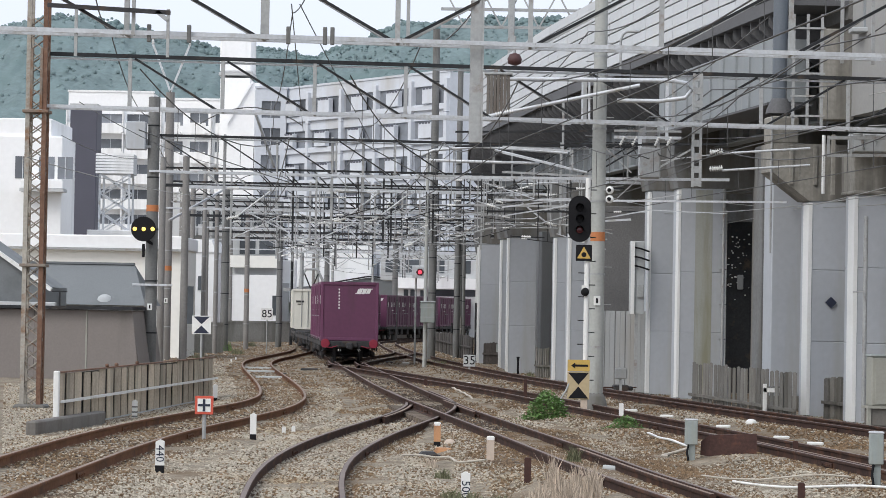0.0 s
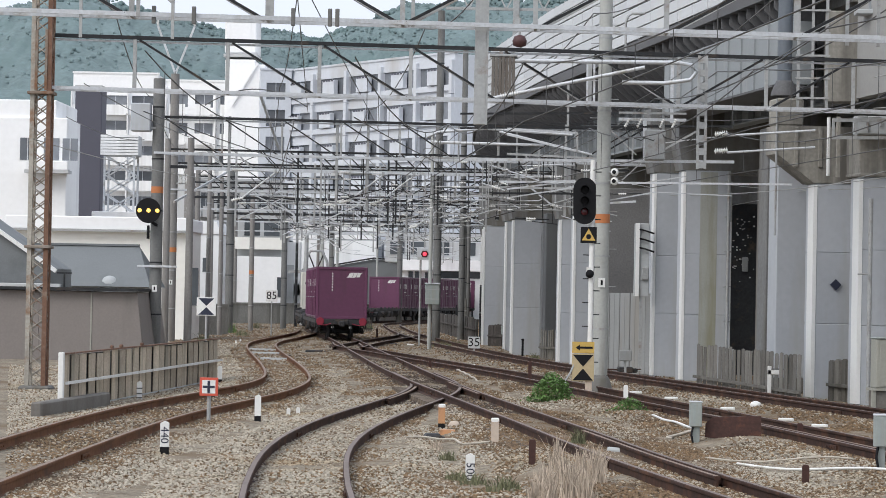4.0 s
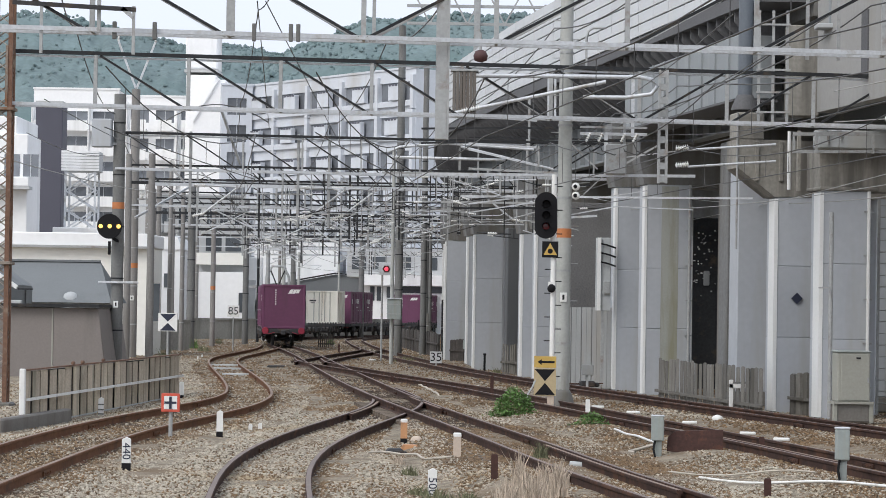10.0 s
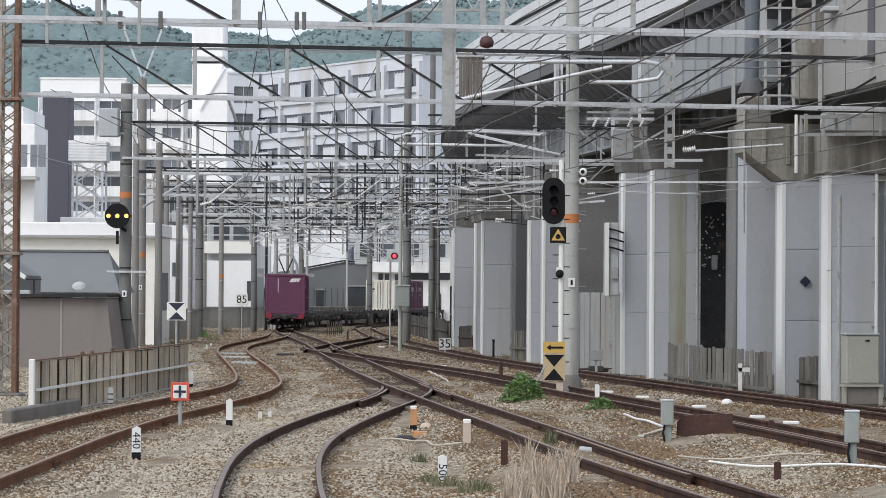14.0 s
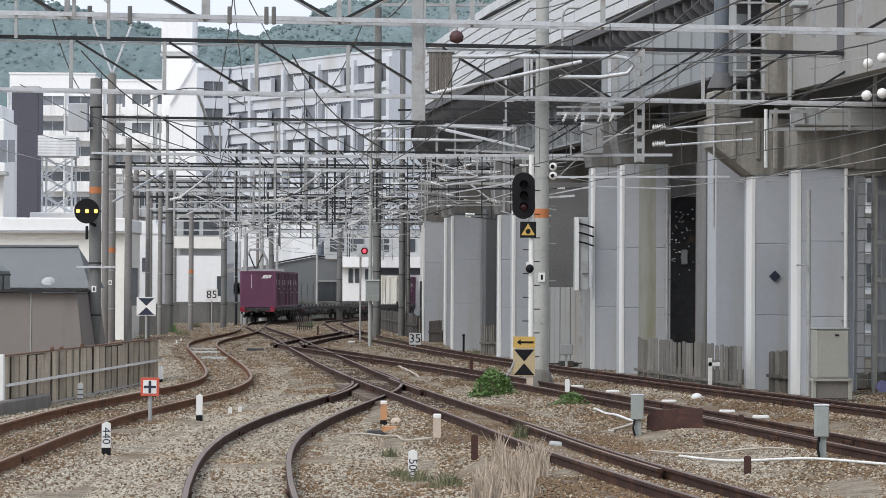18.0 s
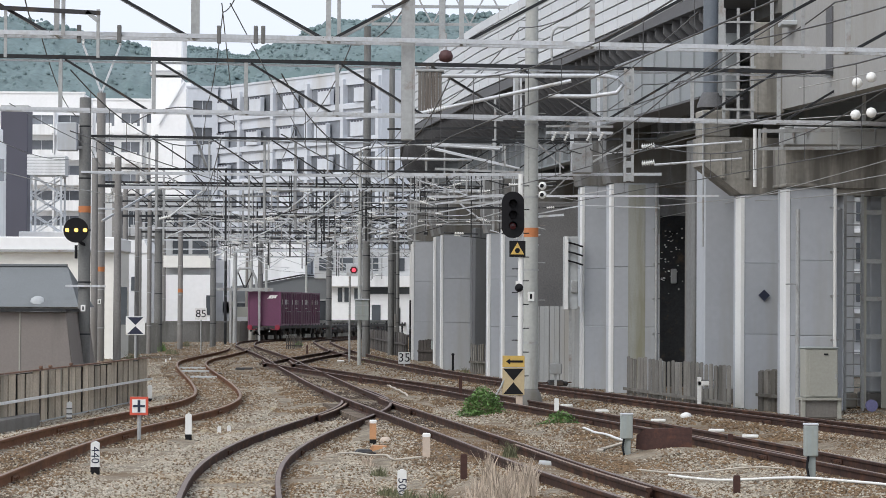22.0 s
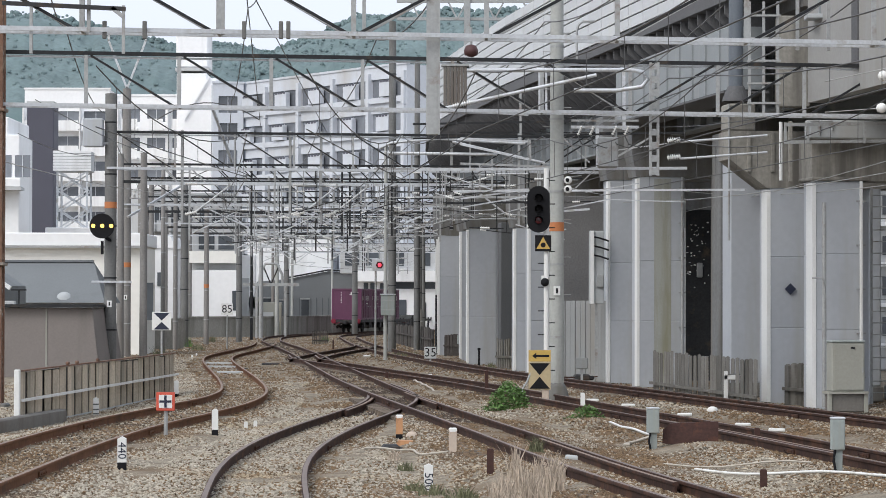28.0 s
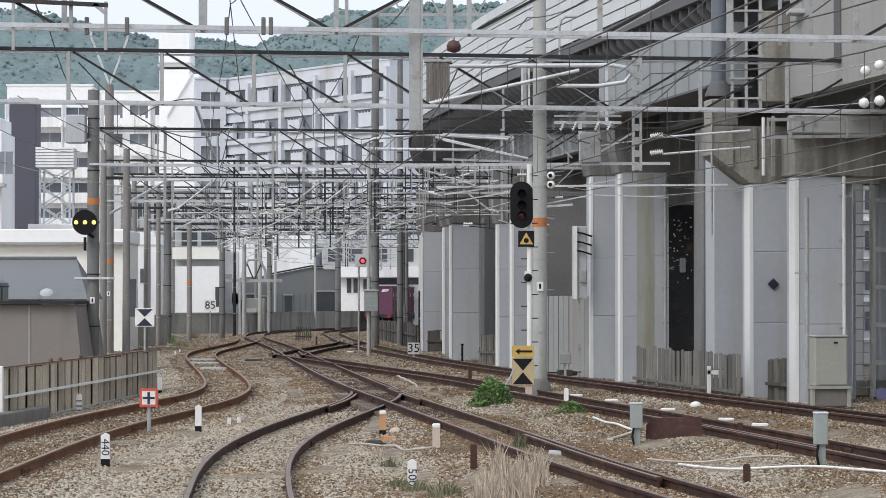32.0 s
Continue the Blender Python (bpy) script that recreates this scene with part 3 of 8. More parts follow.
def build_viaduct():
    for i, (y, top, st) in enumerate([(70.5, 5.25, 0), (74.7, 5.25, 0), (89.2, 6.2, 0), (93.5, 6.3, 0), (107.8, 5.3, 0), (110.8, 5.2, 0), (123.5, 5.5, 0), (127, 5.5, 0), (136, 5.5, 0), (140.5, 5.5, 0), (157, 5.5, 0), (175, 5.5, 0), (195, 5.5, 0), (220, 5.5, 0)]):
        build_column(y, top, st)
        build_column(y, top, 0, 5.6, False)
        rz = vh(y)
        c = thing("cap_beam", (vx(y) + 0.6 + COLUMN_SHIFT.get(y, 0.0), y + 0.55, top), "stained concrete cap beam with flared ends", "cap beam", "caps of the elevated railway", rz=rz)
        e = -0.72 if y == 70.5 else -1.72 if y < 80 else -0.85
        h = 1.05 if y == 70.5 else 1.5 if y < 80 else 2.1
        out = [(-0.7, 0.0), (6.4, 0.0), (8.2, 1.0), (8.2, h), (e, h), (e, 0.75)]
        part("beam", Shape().plate(out, 1.15, Matrix.Identity(4)), CAPCONC if y < 80 else CONCRETE, c)
        if y == 70.5:
            part("ledge_beam", Shape().box((2.6, -0.62, h + 0.22), (6.9, 0.5, 0.46), bev=0.03), PALECONC, c, "pale concrete ledge")
            part("collar", Shape().box((0.02, -0.02, 0.05), (1.5, 1.25, 0.1), bev=0.03), CAPCONC, c)
            part("upright_panel", Shape().box((-1.28, -0.62, 0.72), (0.09, 0.1, 1.5), bev=0.01), CAPCONC, c, "stained upright strip")
            part("conduit", Shape().tube((-1.52, -0.6, 0.0), (-1.52, -0.6, 1.45), 0.045), JACKETEDGE, c)
            for px in (-0.95, -0.6, 1.5):
                part("fixing_frame", Shape().path([(px, -0.9, h + 0.05), (px, -0.92, h + 0.42), (px + 0.32, -0.92, h + 0.42), (px + 0.32, -0.9, h + 0.2)], 0.022), GALVOLD, c)
        elif y < 80:
            part("pier_head", Shape().box((e + 0.36, -0.1, h + 0.36), (0.72, 0.9, 0.72), bev=0.04), CAPCONC, c)
            part("bearing_block", Shape().box((1.6, 0.1, h + 0.16), (0.9, 0.8, 0.3), bev=0.03), CAPCONC, c)
            for px in (-1.2, -0.55):
                part("cap_rib", Shape().box((px, -0.60, h * 0.62), (0.12, 0.07, h * 0.7), bev=0.02), CAPCONC, c)
            part("stair_post", Shape().tube((e - 0.02, -0.6, -1.4), (e - 0.02, -0.6, h + 0.7), 0.028), GALVOLD, c)
    ys = list(np.arange(20, 290, 3.0))
    t = thing("viaduct_deck", label="elevated railway deck with steel girders and a white noise barrier", category="viaduct", kind="structure")
    part("slab", strip(ys[18:], 1.0, 10.5, DECK - 0.55, DECK - 0.05), CONCRETE, t)
    # overhang, edge beam and ribs are coloured dark for the shade below the deck
    part("overhang", strip(ys[18:], -0.3, 0.997, DECK - 0.2, DECK - 0.05), GIRDERDARK, t, "overhanging slab with underside shade in its colour")
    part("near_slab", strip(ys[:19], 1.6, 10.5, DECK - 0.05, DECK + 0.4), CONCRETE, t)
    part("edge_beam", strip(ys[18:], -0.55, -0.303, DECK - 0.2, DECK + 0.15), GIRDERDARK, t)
    for o in (1.3, 5.0, 8.7):
        part("girder_web", strip(ys[19:], o, o + 0.06, 7.55, DECK - 0.55), GIRDER, t)
        part("girder_flange", strip(ys[19:], o - 0.2, o + 0.26, 7.5, 7.548), GIRDER, t)
    for y in np.arange(78, 150, 1.5):
        part("stiffener", Shape().box((vx(y) + 1.2, y, 8.75), (0.18, 0.02, 2.3)), GIRDER, t)
    for y in np.arange(76.5, 170, 1.0):
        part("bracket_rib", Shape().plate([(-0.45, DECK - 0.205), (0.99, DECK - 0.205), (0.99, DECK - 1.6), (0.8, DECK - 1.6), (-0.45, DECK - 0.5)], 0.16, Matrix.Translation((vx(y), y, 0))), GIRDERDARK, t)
    # noise barrier: posts, and rows of panels between them
    b = thing("noise_barrier", label="white panelled noise barrier along the elevated railway", category="noise barrier")
    part("backing", strip(list(np.arange(76, 151, 3.0)), -0.44, -0.40, DECK + 0.16, RAILING), GIRDERDARK, b, "dark backing sheet")
    y = 76.0
    while y < 150:
        part("barrier_post", Shape().box((vx(y) - 0.42, y, (DECK + RAILING) / 2), (0.13, 0.13, RAILING - DECK + 0.1), rz=vh(y)), GALVOLD, b)
        y2 = y + 2.0
        a0, a1 = Vector((vx(y) - 0.42, y, 0)), Vector((vx(y2) - 0.42, y2, 0))
        for k in range(7):
            z = DECK + 0.2 + (RAILING - DECK - 0.2) * (k + 0.5) / 7
            part("barrier_panel", Shape().bar(a0.lerp(a1, 0.012) + Vector((-0.07, 0, z)), a0.lerp(a1, 0.988) + Vector((-0.07, 0, z)), 0.06, 0.328), BARRIER, b)
        y = y2
    return t
PURPLE = material("purple_container_paint", (0.155, 0.050, 0.108), 0.5, vary=0.12, scale=3, fine=20, bump=0.08, second=(0.115, 0.045, 0.078), amount=0.25, patch=0.9, streak=True, random_tint=0.12)
CREAM = material("cream_container_paint", (0.80, 0.78, 0.70), 0.5, vary=0.1, scale=3, bump=0.06, second=(0.58, 0.50, 0.40), amount=0.25, patch=0.9, streak=True)
WAGON = material("grimy_wagon_steel", (0.045, 0.045, 0.048), 0.7, 0.2, vary=0.35, scale=6, bump=0.1, second=(0.09, 0.06, 0.04), amount=0.35, patch=1.5)
WAGONRED = material("red_wagon_paint", (0.27, 0.02, 0.045), 0.5, vary=0.12, bump=0.05)
WHITEPAINT = material("white_paint", (0.80, 0.80, 0.78), 0.5, vary=0.06, bump=0.05, second=(0.55, 0.53, 0.48), amount=0.15, patch=3)
BLACKPAINT = matt(material("black_paint", (0.016, 0.016, 0.018), 0.8, vary=0.2, bump=0.05))
FACADE = material("white_rendered_wall", (0.92, 0.925, 0.93), 0.8, vary=0.05, scale=1, fine=10, bump=0.05, second=(0.62, 0.62, 0.61), amount=0.25, patch=0.15, streak=True)
FACADEGREY = material("pale_grey_wall", (0.52, 0.53, 0.535), 0.8, vary=0.08, scale=1, fine=10, bump=0.05, second=(0.44, 0.44, 0.43), amount=0.25, patch=0.15, streak=True)
CREAMWALL = material("cream_wall", (0.90, 0.89, 0.84), 0.8, vary=0.06, scale=1, fine=10, bump=0.05)
SLATE = material("dark_slate_cladding", (0.085, 0.085, 0.112), 0.6, vary=0.12, scale=2, bump=0.05)
GREYROOF = material("grey_sheet_roof", (0.18, 0.193, 0.20), 0.7, vary=0.12, scale=2, bump=0.1, second=(0.125, 0.135, 0.14), amount=0.4, patch=0.4)
BROWNWALL = material("brown_sheet_wall", (0.225, 0.20, 0.187), 0.65, vary=0.1, scale=2, bump=0.08, second=(0.15, 0.135, 0.125), amount=0.3, patch=0.4, streak=True)
# Glass slightly lightened: some distance haze is in the base colour.
PANE = material("dark_window_glass", (0.10, 0.112, 0.125), 0.12, 0.0, vary=0.3, scale=0.4, fine=3, bump=0, random_tint=0.5)
# Paler and bluer than leaves: distance haze is put into the base colour.
FOREST = island(material("hazy_wooded_hill", (0.165, 0.225, 0.23), 0.95, vary=0.30, scale=0.25, fine=1.1, bump=0, second=(0.13, 0.19, 0.19), amount=0.45, patch=0.035), 0.93, 1.07)

TRAIN_LINE = CURVES["main"]
TRAIN_S = along(TRAIN_LINE)
TRAIN_Y = [p.y for p in TRAIN_LINE]
REAR = [(0, 119), (3, 130.5), (6, 142), (9, 154.5), (12, 168.4), (15, 180.5), (18, 192.0), (20, 199.2), (22, 205.4), (23, 208.6), (25, 215.5), (28, 225.7), (29, 230.0), (30.5, 238.0), (32, 246.8)]


def rear_length(t):
    ts, ds = [a for a, _ in REAR], [b for _, b in REAR]
    k = int(np.clip(np.searchsorted(ts, t) - 1, 0, len(ts) - 2))
    m = [(ds[min(i + 1, len(ds) - 1)] - ds[max(i - 1, 0)]) / (ts[min(i + 1, len(ts) - 1)] - ts[max(i - 1, 0)]) for i in (k, k + 1)]
    h = ts[k + 1] - ts[k]
    u = (t - ts[k]) / h
    y = (2 * u**3 - 3 * u**2 + 1) * ds[k] + (u**3 - 2 * u**2 + u) * h * m[0] + (3 * u**2 - 2 * u**3) * ds[k + 1] + (u**3 - u**2) * h * m[1]
    return float(np.interp(y, TRAIN_Y, TRAIN_S))


def vehicle_pose(s_mid, z=0.0, local_y=0.0):
    """Pose of a wagon whose middle is s_mid along the line, carried on two bogies."""
    a, _ = place_on(TRAIN_LINE, TRAIN_S, s_mid - 7.1)
    b, _ = place_on(TRAIN_LINE, TRAIN_S, s_mid + 7.1)
    d = b - a
    m = (a + b) / 2
    dip = -0.13 * min(max((178 - m.y) / 24, 0), 1)
    return pose(m.x, m.y, dip, 0, 0, math.degrees(math.atan2(-d.x, d.y))) @ Matrix.Translation((0, local_y, z))


def make_container(mat, label, marks):
    """A twelve-foot rail container: shell, frame posts, door rods, lettering bars. Local y runs along the wagon."""
    W, L, H = 2.45, 3.70, 2.50
    t = thing("freight_container", label=label, category="container", group="containers on the train")
    part("shell", Shape().box((0, 0, H / 2), (W - 0.06, L - 0.06, H - 0.04), bev=0.03), mat, t)
    for x in (-1, 1):
        for y in (-1, 1):
            part("corner_post", Shape().box((x * (W / 2 - 0.06), y * (L / 2 - 0.06), H / 2), (0.12, 0.12, H), bev=0.015), mat, t)
    for y in (-1, 1):
        for z in (0.08, H - 0.06):
            part("end_rail", Shape().box((0, y * (L / 2 - 0.03), z), (W - 0.24, 0.08, 0.13), bev=0.01), mat, t)
    for x in (-1, 1):
        for z in (0.08, H - 0.06):
            part("side_rail", Shape().box((x * (W / 2 - 0.03), 0, z), (0.08, L - 0.24, 0.13), bev=0.01), mat, t)
        for y in (-1.25, -0.45, 0.45, 1.25):
            part("door_rod", Shape().tube((x * (W / 2 + 0.015), y, 0.15), (x * (W / 2 + 0.015), y, H - 0.1), 0.022, n=8), mat, t)
            part("rod_handle", Shape().box((x * (W / 2 + 0.03), y + 0.12, 1.05), (0.03, 0.32, 0.05), bev=0.006), GALVOLD if marks and y > 0 else mat, t)
        for y in (-0.9, 0.0, 0.9):
            part("door_rib", Shape().box((x * (W / 2 - 0.02), y, H / 2), (0.05, 0.06, H - 0.3), bev=0.01), mat, t)
        if marks:
            for y in (-1.42, -0.22, 0.2, 0.62):
                part("side_lettering", Shape().box((x * (W / 2 + 0.012), y, 1.75), (0.01, 0.15, 0.36)), WHITEPAINT, t, "pale bar of lettering")
            part("side_lettering", Shape().box((x * (W / 2 + 0.012), 0.2, 1.30), (0.01, 0.8, 0.05)), WHITEPAINT, t, "pale bar of lettering")
    if marks:
        # slanted white emblem and a column of small marks on the end wall
        e = Shape()
        for x0, w in ((0.28, 0.20), (0.50, 0.16), (0.68, 0.16)):
            e.plate([(x0, 2.02), (x0 + w, 2.02), (x0 + w + 0.07, 2.20), (x0 + 0.07, 2.20)], 0.012, Matrix.Translation((0, -L / 2 - 0.006 + 0.03, 0)))
        e.plate([(0.22, 2.00), (0.62, 2.00), (0.63, 2.035), (0.23, 2.035)], 0.012, Matrix.Translation((0, -L / 2 + 0.022, 0)))
        e.plate([(0.40, 2.20), (0.96, 2.20), (0.97, 2.235), (0.41, 2.235)], 0.012, Matrix.Translation((0, -L / 2 + 0.022, 0)))
        part("emblem", e, WHITEPAINT, t, "white slanted emblem")
        for k in range(7):
            part("end_lettering", Shape().box((-0.45, -L / 2 + 0.022, 2.18 - 0.13 * k), (0.06, 0.012, 0.075)), WHITEPAINT, t)
    else:
        for x in (-0.62, -0.22, 0.22, 0.62):
            part("end_door_rod", Shape().tube((x, -L / 2 - 0.01, 0.15), (x, -L / 2 - 0.01, H - 0.12), 0.024, n=8), GALVOLD, t, "grey lock rod")
        part("door_seam", Shape().box((0, -L / 2 + 0.024, H / 2), (0.03, 0.02, H - 0.3)), WAGON, t)
        part("emblem", Shape().box((-0.72, -L / 2 + 0.022, 1.75), (0.5, 0.012, 0.12)).box((-0.72, -L / 2 + 0.022, 1.58), (0.3, 0.012, 0.06)), WAGON, t, "dark bars of lettering")
    return t


def make_wagon():
    t = thing("container_wagon", label="grimy low container wagon with round red tail discs or red levers", category="wagon", group="wagons of the train")
    part("centre_sill", Shape().box((0, 0, 0.86), (0.7, 19.4, 0.22), bev=0.02), WAGON, t)
    for x in (-1, 1):
        part("side_sill", Shape().box((x * 1.16, 0, 0.90), (0.16, 19.0, 0.20), bev=0.02), WAGON, t)
        for y in np.arange(-8.4, 8.5, 2.1):
            part("side_bracket", Shape().box((x * 1.22, y, 0.72), (0.06, 0.5, 0.3), bev=0.02), WAGON, t)
    for y in np.arange(-8.8, 8.9, 2.2):
        part("cross_beam", Shape().box((0, y, 0.93), (2.3, 0.22, 0.12), bev=0.02), WAGON, t)
    for e in (-1, 1):
        part("end_beam", Shape().box((0, e * 9.55, 0.86), (2.3, 0.2, 0.28), bev=0.03), WAGON, t)
        for x in (-1, 1):
            part("corner_bracket", Shape().box((x * 1.06, e * 9.62, 0.86), (0.30, 0.22, 0.24), bev=0.05), WAGON, t)
            part("hand_lever", Shape().path([(x * 0.5, e * 9.7, 0.8), (x * 0.75, e * 9.74, 0.72), (x * 1.15, e * 9.74, 0.74)], 0.02), WAGONRED, t)
            part("tail_disc", Shape().turned((x * 0.42, e * 9.68, 0.62), [(0.0, 0), (0.06, 0), (0.06, 0.03), (0.0, 0.035)], 12, (0, e, 0)), WHITEPAINT, t, "pale hose end")
            part("brake_hose", Shape().path([(x * 0.4, e * 9.66, 0.78), (x * 0.42, e * 9.8, 0.6), (x * 0.36, e * 9.82, 0.36), (x * 0.25, e * 9.76, 0.30)], 0.025), BLACKPAINT, t)
        c = part("coupler", Shape().box((0, e * 9.95, 0.80), (0.28, 0.5, 0.26), bev=0.05), WAGON, t)
        part("knuckle", Shape().box((0.04, e * 10.15, 0.80), (0.20, 0.16, 0.30), bev=0.05), WAGON, c)
        b = part("bogie", Shape().box((0, e * 7.1, 0.52), (1.9, 1.5, 0.42), bev=0.06).box((1.0, e * 7.1, 0.5), (0.14, 2.5, 0.22), bev=0.05).box((-1.0, e * 7.1, 0.5), (0.14, 2.5, 0.22), bev=0.05), WAGON, t)
        for dy in (-0.95, 0.95):
            w = Shape().tube((-0.9, e * 7.1 + dy, 0.43), (0.9, e * 7.1 + dy, 0.43), 0.07, n=8)
            for x in (-1, 1):
                w.turned((x * 0.50, e * 7.1 + dy, 0.43), [(0.0, 0), (0.45, 0), (0.45, 0.03), (0.43, 0.13), (0.0, 0.135)], 20, (x, 0, 0))
            part("wheelset", w, WAGON, b)
            for x in (-1, 1):
                part("axle_box", Shape().box((x * 1.08, e * 7.1 + dy, 0.43), (0.16, 0.3, 0.26), bev=0.05), WAGON, b)
    for y in (-4.6, -3.1, -0.9, 3.4, 4.8):
        part("brake_gear", Shape().box((0.15, y, 0.56), (1.7, 0.9, 0.42), bev=0.08), WAGON, t)
    for x in (-1, 1):
        for y in np.arange(-7.6, 7.7, 1.27):
            part("deck_clamp", Shape().box((x * 1.2, y, 1.03), (0.10, 0.30, 0.19), bev=0.03), WAGON, t)
    part("brake_reservoir", Shape().tube((-0.5, 1.0, 0.62), (-0.5, 2.2, 0.62), 0.2, n=12), WAGON, t)
    return t


MOVERS = []


def build_train():
    wagon = make_wagon()
    purple = make_container(PURPLE, "purple steel freight container with white emblem on a wagon", True)
    cream = make_container(CREAM, "cream freight container with dirty streaks on a wagon", False)
    loads = ["pppp ", "     ", "    c", "pp   ", "  ppp", "ppppp", "ppppp", "pcppp"]
    first = {"p": True, "c": True}
    for i, load in enumerate(loads):
        w = wagon if i == 0 else copy_thing(wagon, Matrix.Identity(4))
        MOVERS.append((w, 10.25 + 20.5 * i, 0.0, 0.0))
        for j, ch in enumerate(load):
            if ch == " ":
                continue
            src = purple if ch == "p" else cream
            c = src if first[ch] else copy_thing(src, Matrix.Identity(4))
            first[ch] = False
            MOVERS.append((c, 10.25 + 20.5 * i, 1.005, -7.62 + 3.81 * j))
    for x in (-1, 1):
        part("tail_disc", Shape().turned((x * 1.02, -9.70, 0.90), [(0.0, 0), (0.19, 0.0), (0.19, 0.025), (0.17, 0.04), (0.0, 0.045)], 20, (0, -1, 0)), WAGONRED, wagon, "round red tail disc")


def motions():
    for ob, s, z, y in MOVERS:
        walk(ob, [(t, vehicle_pose(rear_length(t) + s, z, y)) for t in range(33)])


# ---- far setting ----
def build_hill(name, ridge, y, depth, label):
    """A wooded ridge of many crown clumps over a solid slope. ridge: (x, z) along it."""
    t = thing(name, label=label, category="hill", kind="structure")
    n, m = 300, 40
    xs = np.linspace(ridge[0][0], ridge[-1][0], n)

    def height(x, u):
        z = lerp(x, ridge) * (1 - u ** 1.3) + 6 * noise.noise(Vector((x * 0.012, u * 4, y)))
        p = Vector((x, u * depth * 1.2, y))
        return z + 3.0 * noise.noise(p * 0.06) + 2.4 * noise.noise(p * 0.2) + 1.2 * noise.noise(p * 0.45)

    v = [(float(x), y - depth * k / (m - 1), max(height(float(x), k / (m - 1)), -2)) for k in range(m) for x in xs]
    f = [(j * n + i, j * n + i + 1, (j + 1) * n + i + 1, (j + 1) * n + i) for j in range(m - 1) for i in range(n - 1)]
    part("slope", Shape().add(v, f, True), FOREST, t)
    s = Shape()
    rnd = random.Random(7)
    ico = [(0, 0, 1), (0.89, 0, 0.45), (0.28, 0.85, 0.45), (-0.72, 0.53, 0.45), (-0.72, -0.53, 0.45), (0.28, -0.85, 0.45), (0.72, 0.53, -0.45), (-0.28, 0.85, -0.45), (-0.89, 0, -0.45), (-0.28, -0.85, -0.45), (0.72, -0.53, -0.45)]
    fi = [(0, 1, 2), (0, 2, 3), (0, 3, 4), (0, 4, 5), (0, 5, 1), (1, 6, 2), (2, 7, 3), (3, 8, 4), (4, 9, 5), (5, 10, 1), (6, 7, 2), (7, 8, 3), (8, 9, 4), (9, 10, 5), (10, 6, 1)]
    for k in range(3200):
        u = 0.06 * rnd.random() if k < 1500 else 0.03 + 0.4 * rnd.random()
        x = rnd.uniform(xs[0], xs[-1])
        r = rnd.uniform(0.7, 1.9) if k < 1500 else rnd.uniform(0.6, 1.3)
        z = height(x, u)
        s.add([(x + a * r * rnd.uniform(0.7, 1.3), y - depth * u + b * r, z + c * r * rnd.uniform(0.7, 1.2)) for a, b, c in ico], fi, True)
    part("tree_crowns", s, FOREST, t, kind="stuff")


